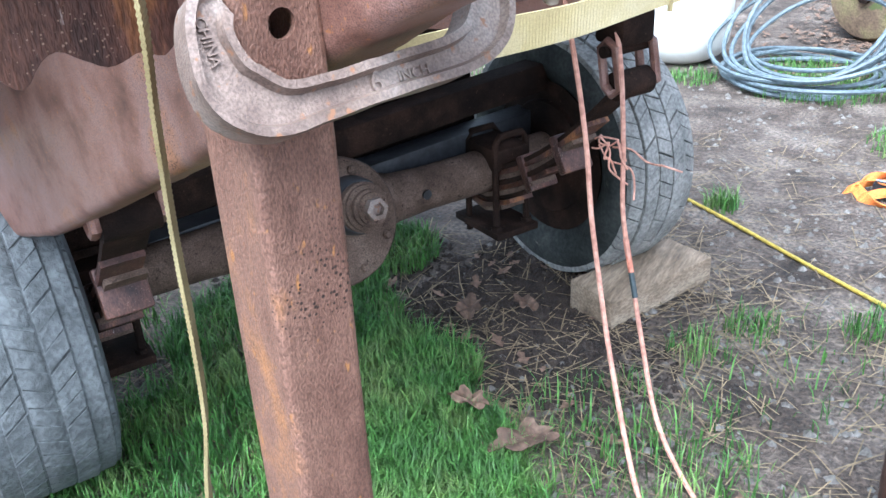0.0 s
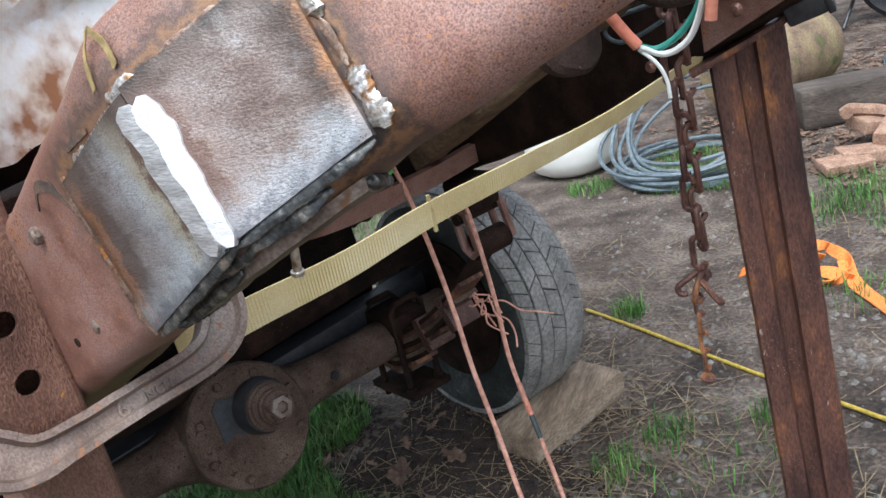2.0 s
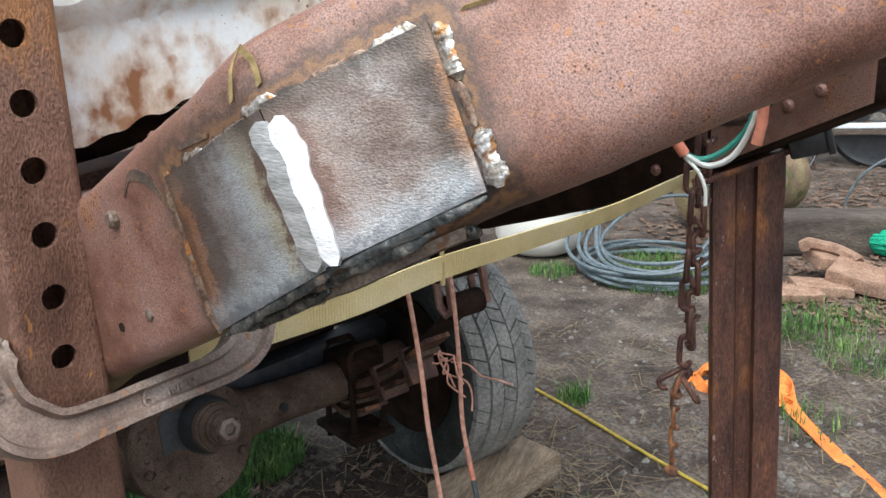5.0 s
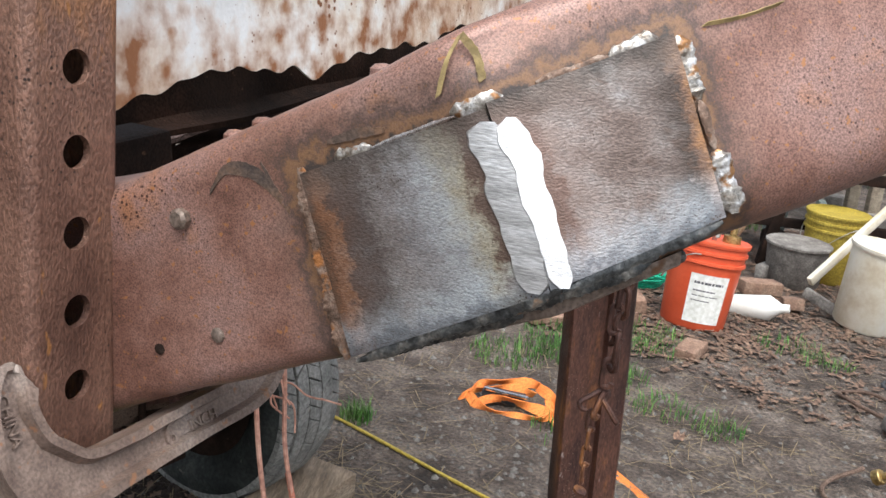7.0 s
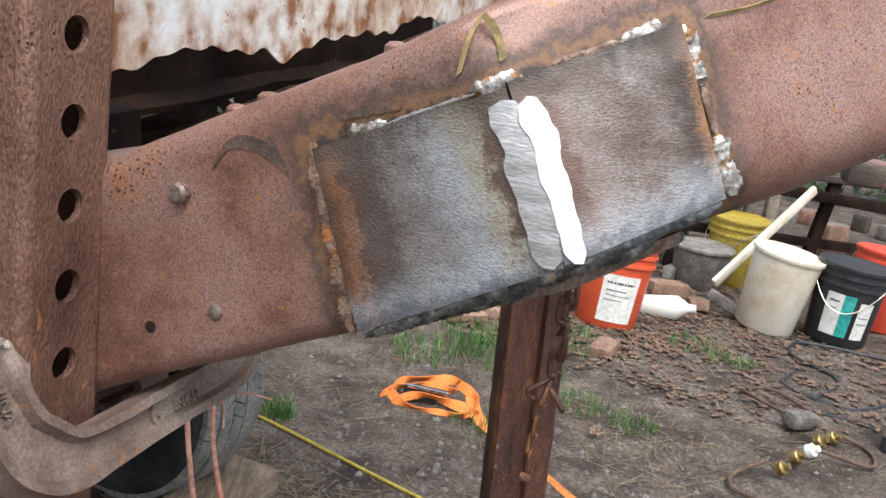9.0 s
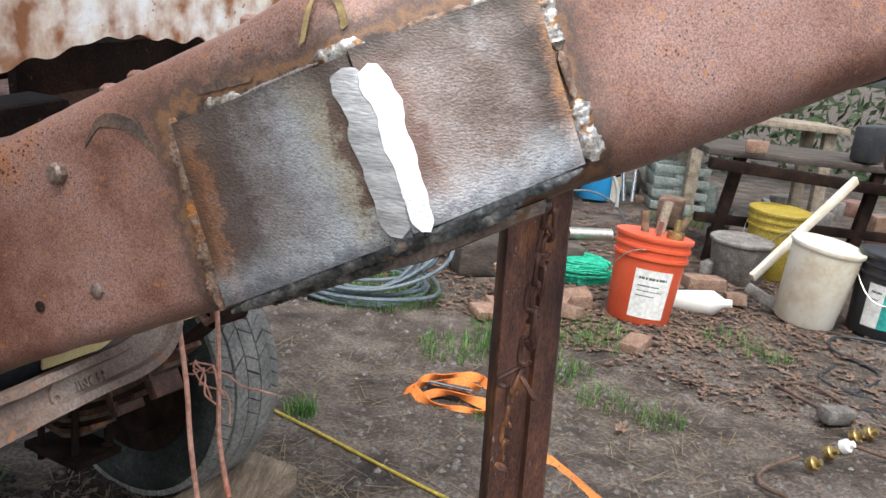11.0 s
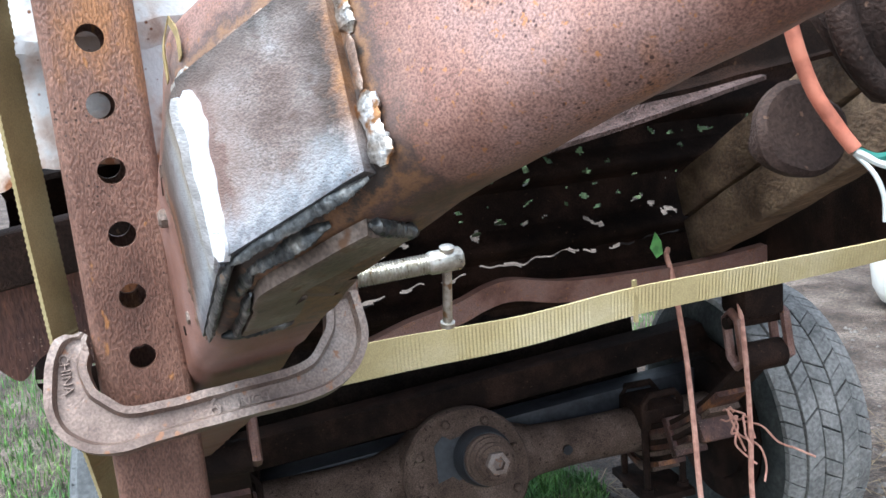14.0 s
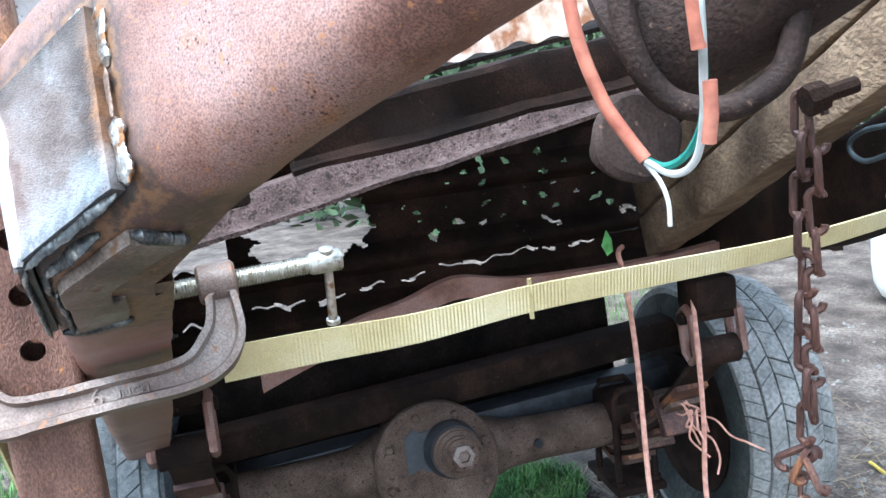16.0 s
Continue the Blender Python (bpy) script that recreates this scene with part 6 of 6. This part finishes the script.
# ---- motorcycle, far clutter ----
def motorcycle():
    base = V((0.62, 5.75, 0))
    mc = thing("motorcycle", base, "old parked motorcycle with chrome exhaust and spoked wheel", "motorcycle")
    d = V((-0.97, 0.24, 0))
    C = base + UP * 0.30
    M = axis_matrix(C, V((0.24, 0.97, 0)))
    w = part("wheel", lathe(B(), [(0.235, -0.03), (0.225, 0), (0.235, 0.03), (0.245, 0.025), (0.245, -0.025)], M, 36), CHROME, mc, "spoked chrome wheel")
    part("tyre", lathe(B(), [(0.24, -0.035), (0.275, -0.05), (0.305, -0.03), (0.31, 0), (0.305, 0.03), (0.275, 0.05), (0.24, 0.035)], M, 40), BLACK, w, "black rubber tyre")
    part("hub", lathe(B(), [(0.05, -0.06), (0.06, 0), (0.05, 0.06)], M, 20), STONE, w)
    for k in range(18):
        a = 2 * math.pi * k / 18
        part("spoke", tube(B(), [M @ V((0.05 * math.cos(a), 0.05 * math.sin(a), 0.02 * (-1) ** k)), M @ V((0.232 * math.cos(a + 0.25), 0.232 * math.sin(a + 0.25), 0))], 0.0025, 5), CHROME, w)
    rings = []
    for a in np.linspace(0.2, 2.3, 16):
        rings.append([M @ V((0.335 * math.cos(a), 0.335 * math.sin(a), z)) for z in (-0.06, -0.03, 0.03, 0.06)] + [M @ V((0.325 * math.cos(a), 0.325 * math.sin(a), z)) for z in (0.06, 0.03, -0.03, -0.06)])
    part("mudguard", skin_b(rings), CHROME, mc, "curved chrome mudguard")
    side = V((-0.24, -0.97, 0)) * 0.13
    part("exhaust", lathe(B(), [(0.03, -0.1), (0.045, 0), (0.05, 0.5), (0.035, 0.56), (0.03, 0.9)], axis_matrix(C + side + d * -0.18 + UP * -0.02, d + UP * -0.06), 20), CHROME, mc, "long chrome exhaust silencer")
    pts = [C + side + d * 0.06 + UP * (0.05 + 0.33 * t) + d * 0.1 * t + V((0.028 * math.cos(t * 75), 0.0, 0)) + side.normalized() * 0.028 * math.sin(t * 75) for t in np.linspace(0, 1, 140)]
    part("shock_spring", tube(B(), pts, 0.006, 6), BRASS, mc, "coiled shock absorber spring")
    part("seat", roughen(box(B(), (0.6, 0.2, 0.09), Matrix.Translation(C + d * 0.42 + UP * 0.47) @ Matrix.Rotation(math.atan2(d.y, d.x), 4, "Z"), 0.03), 0.004, 9), BLACK, mc)
    part("side_cover", box(B(), (0.26, 0.1, 0.2), Matrix.Translation(C + d * 0.42 + UP * 0.27) @ Matrix.Rotation(math.atan2(d.y, d.x), 4, "Z"), 0.03), BLACK, mc)
    part("engine", roughen(box(B(), (0.32, 0.22, 0.28), Matrix.Translation(C + d * 0.72 + UP * 0.08) @ Matrix.Rotation(math.atan2(d.y, d.x), 4, "Z"), 0.03), 0.01, 12), STONE, mc, "grey finned engine block")
    part("indicator", lathe(B(), [(0.01, -0.05), (0.03, -0.03), (0.034, 0.02), (0.001, 0.035)], axis_matrix(C + side * 1.3 + UP * 0.36 + d * 0.16, V((1, -0.3, 0))), 16), AMBER, mc, "amber indicator lamp")
    part("tail_lamp", box(B(), (0.09, 0.14, 0.09), Matrix.Translation(C + d * -0.22 + UP * 0.46) @ Matrix.Rotation(math.atan2(d.y, d.x), 4, "Z"), 0.02), RED_PAINT, mc, "red tail lamp")
    part("rack", tube(B(), [C + d * -0.5 + UP * 0.5 + side, C + d * 0.1 + UP * 0.52 + side, C + d * 0.1 + UP * 0.52 - side, C + d * -0.5 + UP * 0.5 - side, C + d * -0.5 + UP * 0.5 + side], 0.012, 8), CHROME, mc, "chrome luggage rack")
    part("stand", tube(B(), [C + d * 0.3 + UP * -0.1, C + d * 0.34 + side * 1.6 - UP * 0.29], 0.012, 8), BLACK, mc)


motorcycle()
solo("blue_canister", roughen(lathe(B(), [(0.001, 0), (0.12, 0.006), (0.135, 0.03), (0.135, 0.5), (0.1, 0.58), (0.05, 0.6), (0.001, 0.61)], Matrix.Translation((1.0, 6.0, 0.02)) @ Matrix.Diagonal((1, 0.6, 1, 1)), 28), 0.006, 5), BLUE, (1.0, 6.0, 0), "tall blue plastic canister", "canister")
for x0, x1 in ((1.22, 1.12), (1.28, 1.30)):
    solo("chrome_tube", tube(B(), [(x0, 5.9, 0.05), (x1, 6.1, 0.95)], 0.016, 10), CHROME, (x0, 5.9, 0), "chrome tube leaning in the clutter", "tube", "chrome tubes")
solo("brown_canister", roughen(lathe(B(), [(0.001, 0), (0.1, 0.006), (0.11, 0.3), (0.05, 0.34), (0.001, 0.35)], Matrix.Translation((1.13, 6.15, 0)), 20), 0.006, 5), DIRTY_WHITE, (1.13, 6.15, 0), "dull off-white plastic jug in the clutter", "jug")
crate = thing("plastic_crate", (1.62, 6.1, 0.0), "grey-green slatted plastic crate", "crate")
for dx, dy, w, d in ((0, -0.15, 0.4, 0.02), (0, 0.15, 0.4, 0.02), (-0.19, 0, 0.02, 0.3), (0.19, 0, 0.02, 0.3)):
    for z in (0.04, 0.13, 0.22, 0.31):
        part("slat", box(B(), (w, d, 0.06), Matrix.Translation((1.62 + dx, 6.1 + dy, z)), 0.006), GREY_PLASTIC, crate)
    part("panel", box(B(), (w * 0.2 + 0.01, d * 0.2 + 0.012, 0.34), Matrix.Translation((1.62 + dx * 0.97, 6.1 + dy * 0.97, 0.17)), 0.002), GREY_PLASTIC, crate)
table = thing("work_table", (2.12, 6.08, 0.0), "rough grey timber work table in the yard", "table")
for k in range(4):
    part("board", roughen(box(B(), (1.1, 0.145, 0.045), Matrix.Translation((2.12, 5.85 + 0.15 * k, 0.72)), 0.004), 0.004, 8), WOOD_GREY, table)
for dx, dy in ((-0.45, -0.2), (0.45, -0.2), (-0.45, 0.2), (0.45, 0.2)):
    part("leg", box(B(), (0.08, 0.08, 0.7), Matrix.Translation((2.12 + dx, 6.08 + dy, 0.35)), 0.006), WOOD_GREY, table)
bucket((1.80, 5.95, 0.745), WHITE_PLASTIC, "white plastic bucket standing on the work table", (0, 0), face=2.0)
solo("clay_pot", lathe(B(), [(0.06, 0), (0.075, 0.1), (0.085, 0.1), (0.085, 0.13), (0.07, 0.13), (0.06, 0.02)], Matrix.Translation((2.1, 6.0, 0.745)), 24), BRICK, (2.1, 6.0, 0.745), "brown clay pot on the work table", "pot")
wl = thing("cart_wheel", (1.55, 6.5, 0.0), "large grey wheel leaning in the clutter", "wheel")
wm = axis_matrix((1.58, 6.45, 0.45), (0.7, -0.7, 0.15))
part("rim", lathe(B(), [(0.40, -0.03), (0.45, -0.03), (0.45, 0.03), (0.40, 0.03), (0.40, -0.03)], wm, 40), STONE, wl)
part("disc", lathe(B(), [(0.39, -0.008), (0.1, -0.02), (0.1, 0.02), (0.39, 0.008)], wm, 40), GREY_PLASTIC, wl)
bench = thing("iron_bench", (2.2, 4.6, 0.0), "dark rusty iron bench frame loaded with scrap", "bench")
part("rail", box(B(), (1.7, 0.06, 0.06), Matrix.Translation((2.2, 4.35, 0.52)) @ pose(0, 0, 0, 0, 3, 4), 0.006), RUST_DARK, bench)
part("rail", box(B(), (1.7, 0.05, 0.05), Matrix.Translation((2.2, 4.4, 0.25)), 0.006), RUST_DARK, bench)
for x in (1.5, 2.25, 3.0):
    part("leg", box(B(), (0.06, 0.06, 0.62), Matrix.Translation((x, 4.4, 0.31)) @ pose(0, 0, 0, 0, 8, 0), 0.006), RUST_DARK, bench)
part("top", box(B(), (1.8, 0.7, 0.04), Matrix.Translation((2.25, 4.7, 0.62)), 0.006), WOOD_DARK, bench)
rs = random.Random(21)
for k in range(46):
    x, y = rs.uniform(1.2, 4.0), rs.uniform(4.0, 6.8)
    if 1.4 < x < 3.0 and y < 5.0 and rs.random() < 0.5:
        z = 0.645
    else:
        z = 0.0
    w, d, h = rs.uniform(0.06, 0.26), rs.uniform(0.05, 0.2), rs.uniform(0.04, 0.22)
    bm = box(B(), (w, d, h), Matrix.Translation((x, y, z + h / 2)) @ pose(0, 0, 0, 0, 0, rs.uniform(0, 90)), min(w, d, h) * 0.18)
    solo("scrap_piece", roughen(bm, 0.012, 9, k), rs.choice([RUST_DARK, BLACK, WOOD_DARK, STONE, RUST, BRICK, GREY_PLASTIC]), (x, y, z), "piece of weathered scrap in the yard clutter", "scrap", "yard scrap")

# ---- hedge at the back ----
def leaf_cloud(name, mat, boxes, count, size, label, category, seed):
    rng = random.Random(seed)
    verts, faces = [], []
    for _ in range(count):
        x0, x1, y0, y1, z0, z1 = rng.choice(boxes)
        p = V((rng.uniform(x0, x1), rng.uniform(y0, y1), z0 + (z1 - z0) * rng.random() ** 1.2))
        p += noise.noise_vector(p * 0.9) * 0.4
        d = V((rng.gauss(0, 1), rng.gauss(0, 1), rng.gauss(0, 1))).normalized()
        e = d.orthogonal().normalized()
        s = size * rng.uniform(0.6, 1.4)
        i = len(verts)
        verts += [p - d * s, p + e * s * 0.45, p + d * s, p - e * s * 0.45]
        faces.append((i, i + 1, i + 2, i + 3))
    me = bpy.data.meshes.new(name)
    me.from_pydata(verts, [], faces)
    me.materials.append(mat)
    return tagged(new(name, me), label, category, kind="stuff")


leaf_cloud("hedge", HEDGE, [(-6, 8, 8.0, 9.6, 0, 2.6), (-6, -3.2, 3, 9, 0, 2.4), (5.5, 8, 2, 9, 0, 2.4)], 30000, 0.07, "dark leafy hedge behind the yard", "hedge", 2)

# ---- stones, leaves, straw, grass ----
def litter(name, mat, shape, spots, label, category, seed):
    """Many small flat or lumpy bits scattered in round spots, joined in one mesh."""
    rng = random.Random(seed)
    verts, faces = [], []
    for cx0, cy0, R, n in spots:
        for _ in range(n):
            a, r = rng.uniform(0, 6.283), R * math.sqrt(rng.random())
            x, y = cx0 + r * math.cos(a), cy0 + r * math.sin(a)
            shape(rng, V((x, y, ground_z(x, y))), verts, faces)
    me = bpy.data.meshes.new(name)
    me.from_pydata(verts, [], faces)
    me.materials.append(mat)
    return tagged(new(name, me), label, category, kind="stuff")


def pebble(rng, p, verts, faces):
    s = 0.003 + 0.013 * rng.random() ** 4
    i = len(verts)
    q = rng.uniform(0, 3)
    for k in range(5):
        verts.append(p + V((s * math.cos(k * 1.2566 + q) * rng.uniform(0.7, 1.2), s * math.sin(k * 1.2566 + q) * rng.uniform(0.7, 1.2), -0.002)))
    verts.append(p + V((0, 0, s * 0.6)))
    faces.extend((i + k, i + (k + 1) % 5, i + 5) for k in range(5))


def dead_leaf(rng, p, verts, faces):
    s = rng.uniform(0.009, 0.028)
    a = rng.uniform(0, 6.283)
    tilt = rng.uniform(-0.5, 0.5)
    i = len(verts)
    ca, sa = math.cos(a), math.sin(a)
    shape = [(-1, 0, 0.2), (-0.6, 0.35, 0.5), (-0.15, 0.25, 0.1), (0.1, 0.6, 0.6), (0.4, 0.25, 0.1), (1, 0.1, 0.5), (0.45, -0.25, 0.1), (0.1, -0.55, 0.6), (-0.2, -0.22, 0.1), (-0.6, -0.35, 0.4), (0, 0, 0.0)]
    for u, v, h in shape:
        verts.append(p + V((s * (u * ca - v * sa), s * (u * sa + v * ca), 0.006 + s * (0.5 * h * rng.uniform(0.2, 1) + abs(tilt) * (u * math.copysign(0.4, tilt) + 0.4)))))
    faces.extend((i + k, i + (k + 1) % 10, i + 10) for k in range(10))


def straw(rng, p, verts, faces):
    L, a = rng.uniform(0.03, 0.12), rng.uniform(0, 6.283)
    d, w = V((math.cos(a), math.sin(a), rng.uniform(-0.02, 0.12))) * L, V((-math.sin(a), math.cos(a), 0)) * 0.0011
    i = len(verts)
    p = p + UP * 0.005
    verts += [p - w, p + w, p + d + w, p + d - w]
    faces.append((i, i + 1, i + 2, i + 3))


def blade(lo, hi, wide):
    def make(rng, p, verts, faces):
        h, a = rng.uniform(lo, hi), rng.uniform(0, 6.283)
        lean = V((math.cos(a), math.sin(a), 0)) * h * rng.uniform(0.1, 0.75)
        w = V((-math.sin(a), math.cos(a), 0)) * wide * rng.uniform(0.6, 1.3)
        i = len(verts)
        p = p - UP * 0.004
        m = p + lean * 0.35 + UP * h * 0.6
        verts.extend([p - w, p + w, m + w * 0.8, m - w * 0.8, p + lean + UP * h * rng.uniform(0.75, 1.0)])
        faces.extend([(i, i + 1, i + 2, i + 3), (i + 3, i + 2, i + 4)])
    return make


litter("pebbles", STONE, pebble, [(0.3, 2.0, 1.6, 4200), (0.9, 2.6, 1.4, 2200), (0.1, 1.2, 0.8, 2000)], "small grey stones pressed in the mud", "pebbles", 1)
# dark crumbs strewn thickly round the wheel, block and axle
litter("loose_soil", DARK_SOIL, pebble, [(-0.6, 1.12, 0.2, 8000), (-0.46, 1.16, 0.18, 6500), (-0.62, 1.36, 0.14, 2600), (-0.42, 0.95, 0.12, 1800), (-0.3, 1.02, 0.14, 900), (-1.0, 1.1, 0.3, 2500)], "loose dark crumbs of soil", "soil", 11)
litter("leaf_litter", LEAF, dead_leaf, [(0.8, 3.9, 1.2, 2600), (0.7, 5.0, 1.4, 2000), (1.3, 3.0, 0.8, 1100), (0.6, 3.1, 0.5, 500), (-0.35, 3.6, 0.6, 300), (-0.55, 1.0, 0.5, 40), (-0.3, 0.65, 0.35, 22), (1.9, 4.4, 1.2, 500)], "brown fallen leaves", "leaves", 2)
litter("straw", STRAW, straw, [(-0.5, 1.15, 0.5, 420), (-0.2, 1.0, 0.5, 380), (0.1, 1.7, 0.9, 700), (-0.7, 0.6, 0.5, 500), (0.9, 2.8, 0.9, 500)], "dry straw and dead stalks", "straw", 3)
litter("lush_grass", GRASS, blade(0.018, 0.07, 0.0015), [(-0.5, 0.6, 0.2, 8500), (-0.38, 0.48, 0.2, 5500), (-0.72, 0.75, 0.2, 6500), (-0.95, 0.85, 0.25, 6000), (-0.75, 0.45, 0.3, 8000), (-0.97, 1.25, 0.14, 1800), (-1.0, 1.05, 0.15, 1600), (-0.62, 0.83, 0.13, 2200), (-1.4, 0.1, 0.7, 7000), (-2.6, 0.35, 0.8, 6000)], "lush green grass beside the trailer", "grass", 4)
litter("thin_grass", GRASS, blade(0.02, 0.07, 0.0014), [(-0.2, 0.82, 0.2, 420), (-0.09, 1.26, 0.05, 110), (-0.29, 1.83, 0.05, 120), (-0.17, 1.15, 0.06, 90), (0.0, 1.15, 0.2, 160), (-0.28, 1.85, 0.04, 120), (0.12, 1.35, 0.05, 90), (0.3, 1.9, 0.12, 120), (-0.1, 0.6, 0.3, 1200)], "thin grass tufts in the mud", "grass", 5)
litter("yard_grass", GRASS, blade(0.018, 0.062, 0.0016), [(0.36, 2.60, 0.14, 420), (0.62, 2.82, 0.2, 420), (0.45, 2.4, 0.14, 260), (0.12, 2.5, 0.14, 330), (0.3, 2.75, 0.14, 300), (-0.25, 3.1, 0.3, 2000), (-0.7, 3.0, 0.1, 260), (0.75, 2.08, 0.08, 110), (0.6, 2.2, 0.1, 120), (1.2, 2.95, 0.14, 150), (1.3, 2.8, 0.1, 100), (0.25, 4.15, 0.2, 600), (1.55, 5.6, 0.25, 500), (-1.6, 2.6, 0.5, 1500), (-1.9, 0.8, 0.8, 3000)], "green grass tufts in the yard", "grass", 6)
for x, y, s, z in ((-0.33, 0.72, 0.075, 0.02), (-0.46, 0.76, 0.05, 0.03), (-0.62, 1.05, 0.06, 0.02), (-0.52, 1.12, 0.045, 0.02), (0.62, 1.98, 0.04, 0.004)):
    bm, n = B(), 28
    cv = bm.verts.new((x, y, z + 0.012))
    ring = []
    for k in range(n):
        a = 2 * math.pi * k / n
        r = s * (0.52 + 0.24 * abs(math.cos(3.5 * a)) + 0.24 * max(0.0, math.cos(a)) ** 3)
        u, w = r * math.cos(a), 0.62 * r * math.sin(a)
        t = x * 7
        ring.append(bm.verts.new((x + u * math.cos(t) - w * math.sin(t), y + u * math.sin(t) + w * math.cos(t), z + 0.012 + 0.25 * r * abs(math.sin(a)) + 0.006 * math.sin(5 * a + y * 7))))
    for k in range(n):
        bm.faces.new((cv, ring[k], ring[(k + 1) % n]))
    ext = bmesh.ops.extrude_face_region(bm, geom=bm.faces[:])
    bmesh.ops.translate(bm, verts=[e for e in ext["geom"] if isinstance(e, bmesh.types.BMVert)], vec=(0, 0, 0.0012))
    solo("fallen_leaf", bm, LEAF, (x, y, z), "large lobed brown oak leaf on the grass", "leaf", "large fallen leaves")
